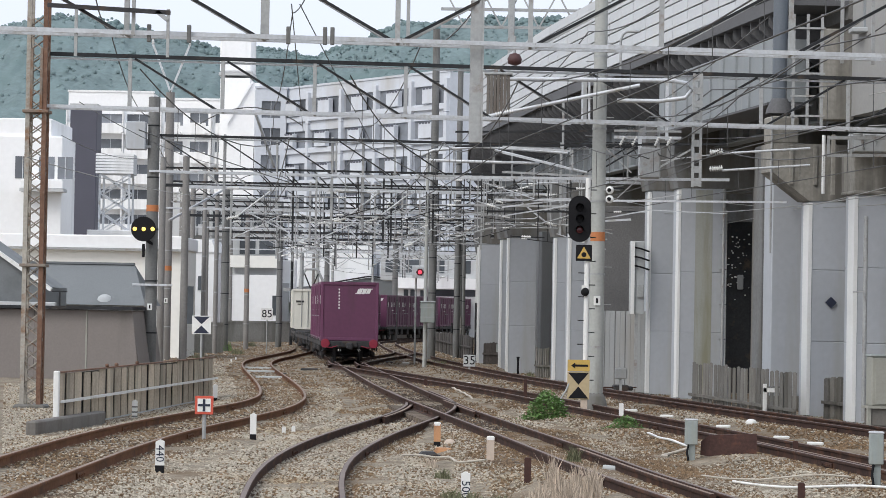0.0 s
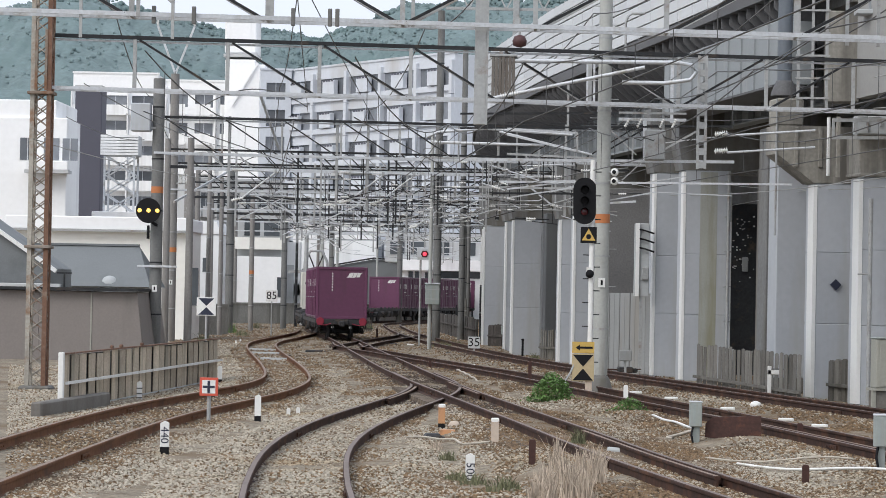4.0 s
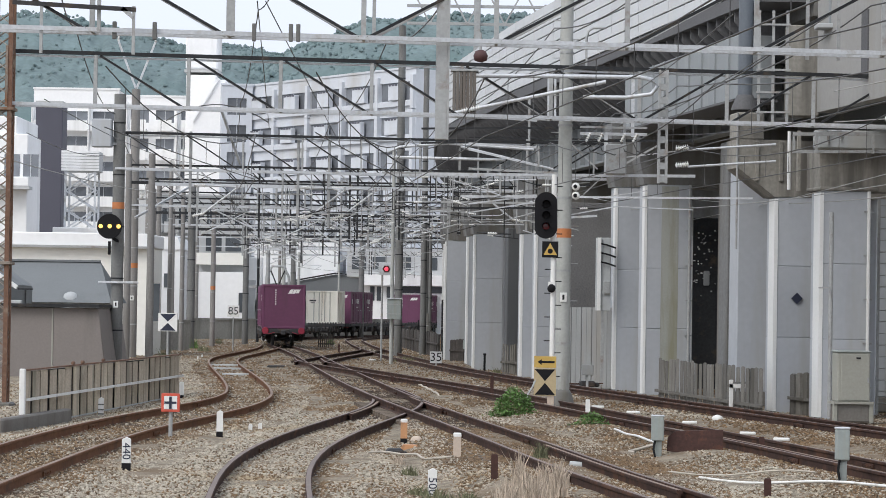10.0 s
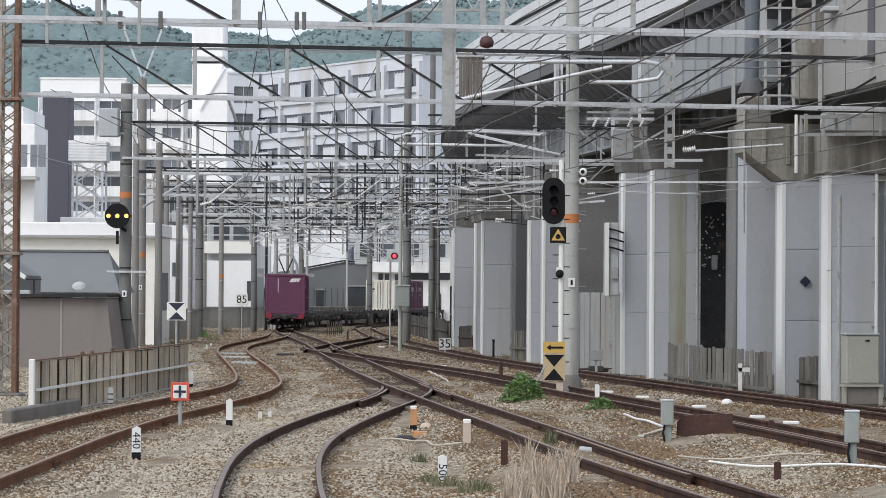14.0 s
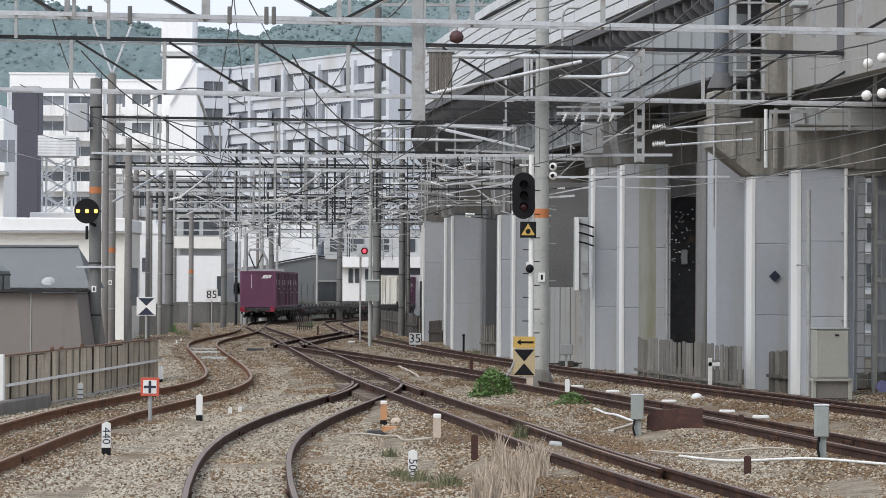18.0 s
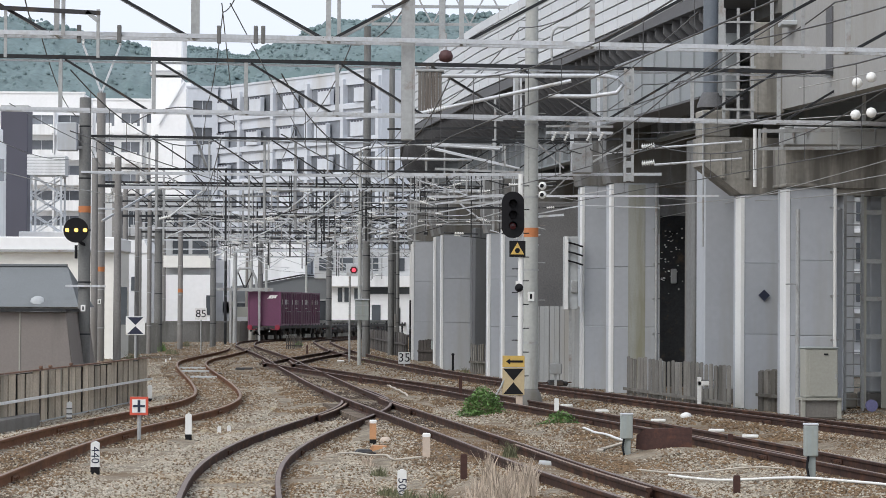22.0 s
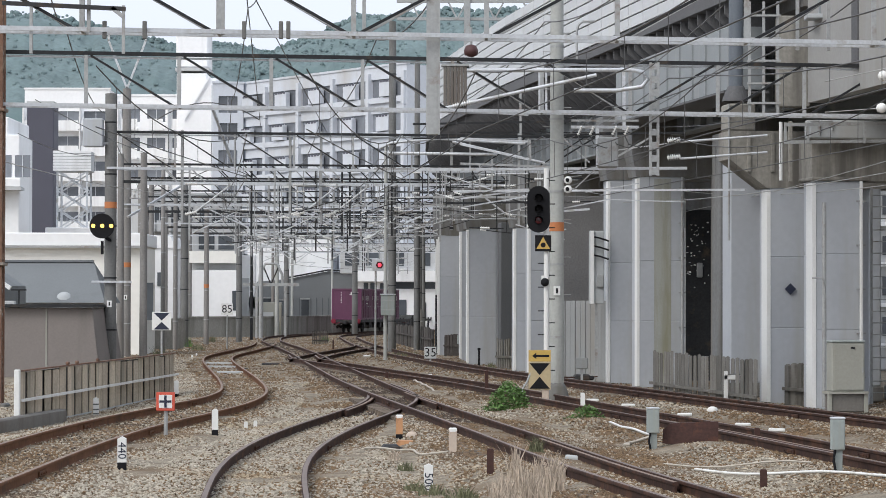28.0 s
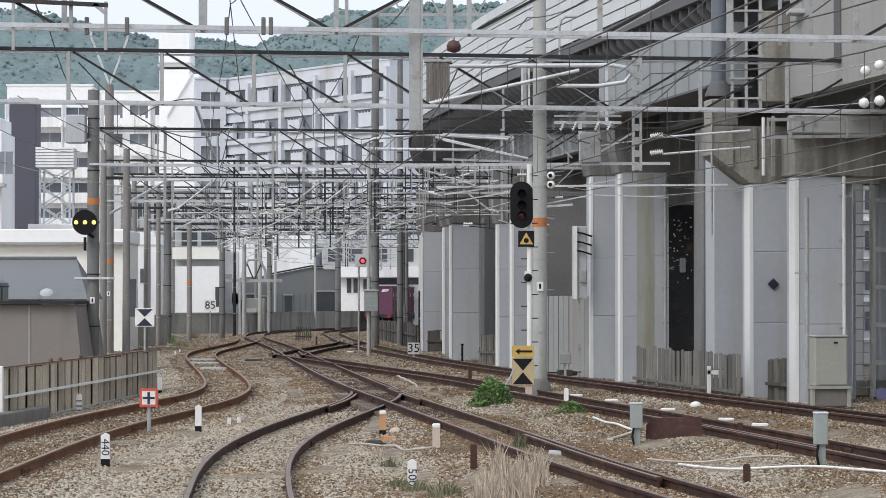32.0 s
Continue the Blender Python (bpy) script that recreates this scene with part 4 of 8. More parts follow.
def build_block(name, a, b, base, top, depth, storeys, bays, label, wall, balcony=0.0, win=(0.55, 0.5), parapet=0.6, skip=(), boxed=False, glass=None, long=0.0):
    """A building seen on the face from a to b (plan points, left to right), with its windows let in and balconies."""
    a, b = Vector(a), Vector(b)
    L = (b - a).length
    rz = math.degrees(math.atan2(b.y - a.y, b.x - a.x))
    t = thing(name, (a.x, a.y, base), label, "building", "buildings behind the yard", rz=rz)
    H = top - base
    sh, bw = (H - parapet) / storeys, L / bays
    # piers and spandrels leave real openings
    ww, wh = bw * win[0], sh * win[1]
    for k in range(storeys + 1):
        z0 = 0 if k == 0 else (k - 1) * sh + sh * 0.28 + wh
        z1 = H if k == storeys else k * sh + sh * 0.28
        part("spandrel", Shape().box((L / 2, 0.15, (z0 + z1) / 2), (L, 0.3, z1 - z0)), wall, t)
    for k in range(storeys):
        for i in range(bays + 1):
            x0 = 0 if i == 0 else i * bw - (bw - ww) / 2
            x1 = L if i == bays else i * bw + (bw - ww) / 2
            part("pier", Shape().box(((x0 + x1) / 2, 0.15, k * sh + sh * 0.28 + wh / 2), (x1 - x0, 0.3, wh)), wall, t)
    part("body", Shape().box((L / 2, depth / 2 + 0.3, H / 2 - 0.02), (L - 0.02, depth, H - 0.04)), wall, t)
    pane = Shape().box((0, 0, 0), (ww, 0.03, wh)).mesh("window", glass or PANE)
    mull = Shape().bar((0, 0, -wh / 2), (0, 0, wh / 2), 0.06).mesh("mullion", GALV)
    for k in range(storeys):
        for i in range(bays):
            if (k, i) in skip:
                continue
            w = new("window", pane)
            w.parent = t
            w.location = ((i + 0.5) * bw, 0.22, k * sh + sh * 0.28 + wh / 2)
            q = new("mullion", mull)
            q.parent = w
            q.location = (0, -0.03, 0)
    if boxed:
        # a closed white box with a vent slot before the middle of each bay, fins between the bays, a sill band below
        box = Shape().box((0, 0, 0), (bw * 0.34, 0.5, wh * 0.86), bev=0.03).mesh("boxed_bay", wall)
        slot = Shape().box((0, -0.24, wh * 0.40), (bw * 0.06, 0.06, 0.16)).mesh("vent_slot", SLATE)
        fin = Shape().box((0, 0, 0), (0.5, 0.36, sh * 0.98), bev=0.02).mesh("party_fin", wall)
        band = Shape().box((0, 0, 0), (bw * 0.94, 0.3, sh * 0.16), bev=0.02).mesh("sill_band", wall)
        for k in range(storeys):
            zc = k * sh + sh * 0.28 + wh / 2
            for i in range(bays + 1):
                o = new("party_fin", fin)
                o.parent = t
                o.location = (min(max(i * bw, 0.3), L - 0.3), -0.16, (k + 0.5) * sh)
                if i == bays:
                    continue
                o = new("boxed_bay", box)
                o.parent = t
                o.location = ((i + 0.5 + (0.04 if k % 2 else -0.05)) * bw, -0.25, zc - wh * 0.07)
                for q in (-0.12, -0.04, 0.04, 0.12):
                    v = new("vent_slot", slot)
                    v.parent = o
                    v.location = (q * bw, 0, 0)
                o = new("sill_band", band)
                o.parent = t
                o.location = ((i + 0.5) * bw, -0.14, zc - wh / 2 - sh * 0.10)
    elif balcony:
        wide = bw * (long or 0.56)
        bal = Shape().box((0, -balcony / 2, 0.5), (wide, 0.12, 1.2 if long else 1.0)).box((0, 0, 0.06), (wide, balcony, 0.12)).mesh("balcony", wall)
        fin = Shape().box((0, 0, 0), (0.14, balcony * 1.2, sh * 0.96)).mesh("party_fin", wall)
        for k in range(storeys):
            for i in range(bays):
                o = new("balcony", bal)
                o.parent = t
                o.location = ((i + 0.5) * bw + (0 if long else 0.15 if (i + k) % 2 else -0.15) * bw, -balcony / 2, k * sh + 0.02)
            for i in range(0, bays + 1, 2):
                o = new("party_fin", fin)
                o.parent = t
                o.location = (min(max(i * bw, 0.08), L - 0.08), -balcony * 0.6, (k + 0.5) * sh)
    part("parapet", Shape().box((L / 2, 0.1, H + 0.1), (L + 0.2, 0.4, 0.2)), wall, t)
    return t
# ---- yard materials ----
TIMBER = material("weathered_fence_board", (0.53, 0.45, 0.35), 0.9, vary=0.35, scale=10, fine=70, bump=0.4, second=(0.29, 0.26, 0.205), amount=0.4, patch=1.5, streak=True, random_tint=0.25)
PALEBOARD = material("grey_weathered_board", (0.21, 0.20, 0.18), 0.9, vary=0.3, scale=10, fine=70, bump=0.4, second=(0.13, 0.12, 0.10), amount=0.5, patch=1.5, streak=True, random_tint=0.3)
ORANGE = material("orange_band_paint", (0.52, 0.19, 0.07), 0.6, vary=0.12)
YELLOW = material("faded_yellow_paint", (0.60, 0.40, 0.10), 0.55, vary=0.1, second=(0.45, 0.33, 0.16), amount=0.3, patch=3)
TAN = material("faded_tan_paint", (0.50, 0.40, 0.24), 0.6, vary=0.12)
REDPAINT = material("red_sign_paint", (0.62, 0.10, 0.06), 0.5, vary=0.1)
NAVY = material("navy_sign_paint", (0.02, 0.025, 0.05), 0.5, vary=0.1)
PALERAIL = material("pale_worn_rail", (0.52, 0.475, 0.41), 0.85, vary=0.2, bump=0.2, second=(0.35, 0.30, 0.24), amount=0.3, patch=3)
PINK = material("pinkish_marker_paint", (0.56, 0.46, 0.38), 0.7, vary=0.15, second=(0.35, 0.25, 0.18), amount=0.3, patch=6)
OCHRE = material("ochre_marker_paint", (0.55, 0.285, 0.14), 0.7, vary=0.15, second=(0.30, 0.16, 0.09), amount=0.35, patch=6)
CABINET = material("pale_green_cabinet", (0.31, 0.345, 0.335), 0.6, vary=0.1, second=(0.30, 0.31, 0.27), amount=0.3, patch=2.5, streak=True)
CREAMBOX = material("cream_cabinet_paint", (0.345, 0.345, 0.305), 0.6, vary=0.1, second=(0.28, 0.265, 0.22), amount=0.3, patch=1.5, streak=True)
RUSTPLATE = material("rusted_steel_plate", (0.062, 0.026, 0.02), 0.8, vary=0.4, scale=10, fine=60, bump=0.3, second=(0.13, 0.05, 0.028), amount=0.35, patch=3)
BUSH = island(material("green_bush_leaf", (0.115, 0.215, 0.06), 0.85, vary=0.3, bump=0), 0.6, 1.4)
DRYGRASS = island(material("dry_grass_blade", (0.54, 0.45, 0.36), 0.9, vary=0.25, bump=0), 0.55, 1.3)
WEED = island(material("dull_green_weed", (0.17, 0.175, 0.10), 0.9, vary=0.3, bump=0), 0.5, 1.4)
AMBER = glow("amber_lamp", (1.0, 0.62, 0.12), 2.2)
REDLAMP = glow("red_lamp", (1.0, 0.06, 0.10), 1.4)
DIMRED = material("unlit_red_lens", (0.10, 0.015, 0.02), 0.15, vary=0.1, bump=0)
CORRUGATED = material("grey_corrugated_sheet", (0.29, 0.30, 0.30), 0.6, vary=0.1, second=(0.28, 0.27, 0.25), amount=0.35, patch=1.2, streak=True)
# Tone holds the shade under the viaduct, for the wall and some piers.
DARKWALL = material("underpass_shade_wall", (0.19, 0.19, 0.192), 0.9, vary=0.3, scale=3)


def lettering(text, height, mat, parent, m, name="lettering"):
    """Raised characters in the built-in font, laid on a face by m."""
    cu = bpy.data.curves.new(name, "FONT")
    cu.body, cu.size, cu.extrude, cu.align_x, cu.align_y, cu.resolution_u = text, height * 1.38, 0.002, "CENTER", "CENTER", 3
    tmp = new("tmp", cu)
    me = bpy.data.meshes.new_from_object(tmp)
    bpy.data.objects.remove(tmp)
    me.materials.clear()
    me.materials.append(mat)
    ob = new(name, me)
    ob.parent = parent
    ob.matrix_basis = m
    return ob


FACE = pose(0, 0, 0, 90, 0, 0)          # text facing the eye


def marker_post(x, y, h, w, body, foot=None, label="", text="", top="flat", cap=None):
    z = bed_height(x, y) - 0.05
    t = thing("marker_post", (x, y, z), label, "marker post", "small posts between the tracks", rz=math.degrees(math.atan2(-x, y)) * 0.5)
    h += 0.05
    f = h * 0.3 if foot else 0.0
    pk = [(-w / 2, 0), (w / 2, 0), (w / 2, h - f - w * 0.25), (0, h - f), (-w / 2, h - f - w * 0.25)] if top == "peak" else [(-w / 2, 0), (w / 2, 0), (w / 2, h - f - 0.02), (w * 0.35, h - f), (-w * 0.35, h - f), (-w / 2, h - f - 0.02)]
    part("shaft", Shape().plate(pk, w, Matrix.Translation((0, 0, f))), body, t)
    if foot:
        part("foot", Shape().box((0, 0, f / 2), (w * 1.02, w * 1.02, f), bev=0.005), foot, t, "black painted foot")
    if cap:
        part("cap", Shape().box((0, 0, h - 0.02), (w * 1.05, w * 1.05, 0.07), bev=0.015), cap, t, "white painted cap")
    if text:
        lettering(text, w * 0.95, NAVY, t, Matrix.Translation((0, -w / 2 - 0.003, f + (h - f) * 0.46)) @ FACE @ pose(0, 0, 0, 0, 0, -90))
    return t


def pole(x, y, h, r, mat, label, taper=0.75, band=None, base=None, name="overhead_line_pole", rungs=False, plates=()):
    z = bed_height(x, y) - 0.1 if -20 < x < 16 and y < 299 else -0.4
    t = thing(name, (x, y, z), label, "pole", "poles of the yard")
    part("shaft", Shape().tube((0, 0, 0), (0, 0, h), r, r * taper, 16), mat, t)
    if band:
        rr = r * (1 - (1 - taper) * (band - z) / h) + 0.006
        part("paint_band", Shape().tube((0, 0, band - z - 0.11), (0, 0, band - z + 0.11), rr, n=16), ORANGE, t, "orange painted band")
    if base:
        part("plinth", Shape().turned((0, 0, 0), [(r * 2.1, 0), (r * 1.8, 0.16), (r * 1.35, 0.42), (r * 1.02, 0.52)], 9), CONCRETE, t, "tapered concrete plinth")
    for k, zz in enumerate(np.arange(1.6, h - 0.5, 1.75)):
        part("clamp_band", Shape().tube((0, 0, zz), (0, 0, zz + 0.05), r * (1 - (1 - taper) * zz / h) + 0.01, n=14), DARKSTEEL if mat is POLEDARK else GALVOLD, t)
    for zz in plates:
        part("number_plate", Shape().box((0, -r - 0.02, zz - z), (0.16, 0.015, 0.22), bev=0.004), WHITEPAINT, t, "small white plate with a dark bar")
        part("plate_bar", Shape().box((0, -r - 0.031, zz - z), (0.05, 0.006, 0.12)), BLACKPAINT, t)
    if rungs:
        for k, zz in enumerate(np.arange(2.2, h - 0.3, 0.45)):
            s = 1 if k % 2 else -1
            part("step_bolt", Shape().tube((s * r * 0.8, 0, zz), (s * (r + 0.16), 0, zz), 0.012, n=6), GALVOLD, t)
    return t


PALELEG = material("pale_flaking_steel", (0.40, 0.375, 0.33), 0.8, 0.05, vary=0.3, scale=10, fine=50, bump=0.15, second=(0.24, 0.14, 0.085), amount=0.35, patch=2.5)
RUSTLEG = material("rust_brown_steel", (0.19, 0.105, 0.07), 0.85, 0.05, vary=0.35, scale=10, fine=50, bump=0.2, second=(0.28, 0.22, 0.17), amount=0.25, patch=2.5)


def lattice_mast(x, y, h, w, mat, label, name="lattice_mast", band=None, n_h=0.5):
    z = -0.35
    t = thing(name, (x, y, z), label, "mast", "masts of the yard")
    for sx in (-1, 1):
        for sy in (-1, 1):
            part("leg", Shape().bar((sx * w / 2, sy * w / 2, 0), (sx * w / 2, sy * w / 2, h), 0.10), RUSTLEG if sx > 0 else PALELEG, t, "rust-brown leg" if sx > 0 else "pale flaking leg")
    for zz in (3.4, 6.95):
        part("clamp_frame", Shape().box((0, -0.02, zz), (w + 0.22, w + 0.2, 0.07), bev=0.01), mat, t, "clamped steel band")
    for sx in (-1, 1):
        part("head_plate", Shape().box((sx * w * 0.30, -w / 2 - 0.06, 7.7), (0.06, 0.02, 1.4)), mat, t)
    k = 0
    zz = 0.1
    while zz < h - n_h:
        for sy in (-1, 1):
            a, b = (-w / 2, w / 2) if k % 2 else (w / 2, -w / 2)
            part("lacing_bar", Shape().bar((a, sy * w / 2, zz), (b, sy * w / 2, zz + n_h * 0.55), 0.09, 0.02), PALELEG, t)
            if sy < 0:
                part("lacing_bar", Shape().bar((b, sy * w / 2 + 0.03, zz), (a, sy * w / 2 + 0.03, zz + n_h * 0.55), 0.10, 0.02), mat, t)
        for sx in (-1, 1):
            a, b = (-w / 2, w / 2) if k % 2 else (w / 2, -w / 2)
            part("lacing_bar", Shape().bar((sx * w / 2, a, zz), (sx * w / 2, b, zz + n_h * 0.55), 0.05, 0.02), mat, t)
        zz += n_h * 0.55
        k += 1
    if band:
        for sx in (-1, 1):
            part("paint_band", Shape().box((sx * w / 2, -w / 2 - 0.002, band - z), (0.085, 0.085, 0.3)), ORANGE, t, "orange painted band")
    part("footing", Shape().box((0, 0, 0.05), (w + 0.35, w + 0.35, 0.3), bev=0.04), CONCRETE, t)
    return t


def board_fence(a, b, h, n, mat, label, rail=None, low=-0.45, ends=None, gap=0.14, thick=0.09, peak=0.035):
    a, b = Vector(a), Vector(b)
    d = b - a
    L = d.length
    t = thing("board_fence", (a.x, a.y, low), label, "fence", rz=math.degrees(math.atan2(d.y, d.x)))
    rnd = random.Random(int(L * 100))
    w = L / n
    for k in range(n):
        hh = h * rnd.uniform(0.96, 1.03)
        ob = part("fence_board", Shape().plate([(0, 0), (w * (1 - gap), 0), (w * (1 - gap), hh - peak), (w * (1 - gap) * 0.5, hh), (0, hh - peak * 1.2)], thick, Matrix.Translation((k * w, rnd.uniform(-0.015, 0.015), 0)) @ Matrix.Rotation(rnd.uniform(-0.012, 0.012), 4, "Y")), mat, t)
    for zz in (rail or (h * 0.4,)):
        part("fence_rail", Shape().bar((0, -0.09, zz), (L, -0.09, zz), 0.06, 0.05 if ends else 0.08), WHITEPAINT if ends else PALEBOARD if mat is PALEBOARD else mat, t)
    if ends:
        part("end_post", Shape().box((-0.1, 0, h * 0.52), (0.11, 0.11, h * 1.04), bev=0.015), WHITEPAINT, t, "white end post")
    for k in range(1, int(L / 2.5) + 1):
        part("fence_post", Shape().box((k * 2.5 - 0.7, 0.12, h * 0.48), (0.13, 0.13, h * 0.96)), PALECONC, t)
    return t


def sign_board(x, y, z, w, h, label, post_to=None, mat=None, name="railway_sign"):
    t = thing(name, (x, y, z), label, "sign", "signs of the yard")
    part("board", Shape().box((0, 0, 0), (w, 0.03, h), bev=0.006), mat or WHITEPAINT, t)
    if post_to is not None:
        part("post", Shape().tube((0, 0.05, post_to - z), (0, 0.05, h * 0.4), 0.035, n=10), GALVOLD, t)
    return t


def tri(t, pts, mat, name, dy=-0.0175):
    k = len(pts)
    part(name, Shape().plate(pts, 0.006, Matrix.Translation((0, dy, 0))), mat, t)


def clump(name, x, y, w, h, n, mat, label, blade=True, lean=0.35, seed=1):
    """A plant of many single blades or leaves."""
    rnd = random.Random(seed)
    s = Shape()
    zb = bed_height(x, y) - 0.03
    for _ in range(n):
        px, py = rnd.gauss(0, w * 0.27), rnd.gauss(0, w * 0.25)
        k = max(0.15, 1 - (px / (w * 0.6)) ** 2)
        if blade:
            hh = h * rnd.uniform(0.35, 1.0) * k
            dx, dy = rnd.gauss(0, lean) * hh, rnd.gauss(0, lean) * hh
            b = rnd.uniform(0.004, 0.009)
            m1, m2 = (px + dx * 0.35, py + dy * 0.35, hh * 0.6), (px + dx, py + dy, hh)
            s.add([(px - b, py, 0), (px + b, py, 0), (m1[0] + b * 0.8, m1[1], m1[2]), (m1[0] - b * 0.8, m1[1], m1[2]), m2], [(0, 1, 2, 3), (3, 2, 4)])
        else:
            hh = h * rnd.uniform(0.05, 1.0) * k
            r = rnd.uniform(0.02, 0.05)
            q = Euler((rnd.uniform(-1, 1), rnd.uniform(-1, 1), rnd.uniform(0, 6.3))).to_matrix()
            c = Vector((px * 1.15, py, hh))
            s.add([c + q @ Vector(p) for p in ((-r, 0, 0), (0, -r * 0.45, 0.004), (r * 1.2, 0, 0), (0, r * 0.45, 0.004))], [(0, 1, 2, 3)])
    ob = solo(name, s, mat, label, "plant", kind="stuff" if name in ("weed_tuft", "green_weed") else "")
    ob.location = (x, y, zb)
    return ob


def build_markers():
    marker_post(-4.67, 39.1, 0.46, 0.12, WHITEPAINT, BLACKPAINT, "white marker post reading 440 with a black foot", "440", "peak")
    marker_post(-0.39, 35.6, 0.36, 0.115, WHITEPAINT, None, "white marker post reading 500 in dry weeds", "500", "peak")
    marker_post(-4.31, 49.8, 0.48, 0.11, WHITEPAINT, BLACKPAINT, "white marker post with a black foot", "", "peak")
    marker_post(-7.08, 70.6, 0.42, 0.11, WHITEPAINT, BLACKPAINT, "small white post at the fence end")
    t = marker_post(-7.71, 59.9, 0.40, 0.11, WHITEPAINT, None, "pale worn post with dark rings by the fence", "", "peak")
    for zz in (0.10, 0.19, 0.30):
        part("dark_ring", Shape().box((0, 0, zz), (0.118, 0.118, 0.028)), POLEDARK, t, "dark worn ring")
    marker_post(-1.03, 48.35, 0.40, 0.115, OCHRE, BLACKPAINT, "ochre marker post with a white cap", "", "flat", WHITEPAINT)
    marker_post(-0.10, 41.9, 0.35, 0.115, PINK, None, "faded pinkish marker post", "", "peak", WHITEPAINT)
    marker_post(2.68, 61.5, 0.36, 0.10, WHITEPAINT, None, "rounded white post beside the loop track")
    for x, y in ((-4.01, 53.0), (-3.88, 53.7), (-11.85, 125.0), (-12.32, 132.2)):
        marker_post(x, y, 0.13, 0.07, WHITEPAINT, BLACKPAINT, "tiny white stub on the ballast")
    for x, y, h in ((0.40, 36.7, 0.33), (3.90, 36.3, 0.24), (4.90, 46.6, 0.24), (0.71, 74.2, 0.55), (0.95, 127.8, 0.6), (-6.69, 149.4, 0.5), (-2.23, 86.5, 0.2)):
        marker_post(x, y, h, 0.09, RUSTPLATE, None, "short rusty post beside a track")
    for x, y, w in ((-7.67, 94.5, 0.9), (-8.67, 103.2, 1.2), (-9.27, 109.3, 1.2)):
        solo("bare_sleeper", Shape().box((x, y, -0.125), (w, 0.2, 0.08), rz=-6, bev=0.015), PALECONC, "pale bare sleeper showing between the rails", "sleeper", "bare sleepers")
    # ochre cover beside the ochre post
    t = thing("ballast_cover", (-0.87, 46.1, -0.20), "pale ochre stone cover beside a post", "cover")
    part("cover", Shape().plate([(-0.2, 0), (0.2, 0), (0.12, 0.11), (-0.12, 0.12)], 0.3, Matrix.Identity(4)), OCHRE, t)
    # mushroom-shaped white mark
    t = thing("white_mark", (5.33, 59.6, -0.25), "white domed mark on a dark stalk", "marker")
    part("stalk", Shape().tube((0, 0, 0), (0, 0, 0.16), 0.06, n=10), BLACKPAINT, t)
    part("dome", Shape().turned((0, 0, 0.14), [(0.11, 0), (0.125, 0.04), (0.09, 0.09), (0.03, 0.115)], 14), WHITEPAINT, t)
    # cable posts with a wider head
    for x, y, h, w in ((3.11, 45.5, 0.70, 0.23), (5.01, 37.5, 0.74, 0.21)):
        t = thing("cable_post", (x, y, bed_height(x, y) - 0.04), "pale green cable terminal post with a dark cable", "cable post", "terminal posts")
        part("stem", Shape().box((0.01, 0.02, h * 0.3), (w * 0.5, w * 0.5, h * 0.6), bev=0.01), CABINET, t)
        part("head", Shape().box((0, 0, h * 0.72), (w * 0.86, w * 0.8, h * 0.56), bev=0.015), CABINET, t)
        part("lid", Shape().box((0, 0, h * 1.0 + 0.01), (w * 0.92, w * 0.84, 0.03), bev=0.01), GALV, t)
        part("cable", Shape().path([(-w * 0.2, -w * 0.3, h * 0.45), (-w * 0.3, -w * 0.42, h * 0.25), (-w * 0.15, -w * 0.5, 0.0)], 0.02), BLACKPAINT, t)
    t = thing("steel_plate", (3.72, 45.6, -0.12), "rust-brown steel plate standing in the ballast", "steel plate", rz=-4)
    part("plate", Shape().plate([(-0.45, 0.02), (0.20, -0.05), (0.42, -0.06), (0.45, 0.03), (0.45, 0.36), (0.3, 0.375), (-0.1, 0.345), (-0.33, 0.33), (-0.44, 0.24)], 0.05, Matrix.Rotation(-0.12, 4, "X")), RUSTPLATE, t)
    part("fold", Shape().bar((-0.33, 0.1, 0.33), (0.45, 0.1, 0.365), 0.16, 0.02), RUSTPLATE, t)
    # pale trough covers and rods lying on the ballast
    for pts, r, m in (([(3.30, 39.6), (4.07, 38.3), (4.77, 37.17), (5.23, 36.3), (5.8, 35.2)], 0.02, WHITEPAINT), ([(2.94, 40.7), (3.7, 40.11), (4.87, 39.21)], 0.014, PALERAIL),
                      ([(2.79, 52.46), (3.02, 50.2), (3.26, 48.14)], 0.022, WHITEPAINT), ([(2.83, 46.67), (2.75, 47.1), (3.24, 47.53)], 0.025, PALERAIL), ([(1.56, 41.2), (1.89, 40.96)], 0.05, PALECONC),
                      ([(-1.49, 44.21), (-1.18, 44.27), (-0.78, 43.99), (-0.58, 42.6), (-0.16, 41.82)], 0.018, PALERAIL), ([(-2.17, 90.55), (-1.53, 85.26), (-0.66, 73.78)], 0.028, PALERAIL)):
        line = curve_through(pts, 0.35)
        s = Shape().path([(p.x, p.y, bed_height(p.x, p.y) + 0.04 + 0.012 * math.sin(5 * p.x + 3 * p.y)) for p in line], r, 6)
        solo("cable_trough", s, m, "pale cable duct lying on the ballast", "cable duct", "ducts on the ballast")
    for x, y in ((2.69, 66.9), (3.17, 67.3), (3.81, 63.9), (4.65, 58.4), (5.36, 53.5), (5.73, 51.1), (-1.04, 91.3), (0.27, 83.9), (-2.22, 132.2), (-4.15, 126.4), (0.50, 69.7)):
        t = thing("white_block", (x, y, -0.16), "white painted block between the rails", "block", "white blocks on the tracks")
        part("block", Shape().box((0, 0, 0.04), (0.30, 0.12, 0.06), rz=-8, bev=0.015), WHITEPAINT, t)
    t = thing("marker_stud", (-0.80, 47.5, -0.22), "pale round-topped stud between the rails", "marker")
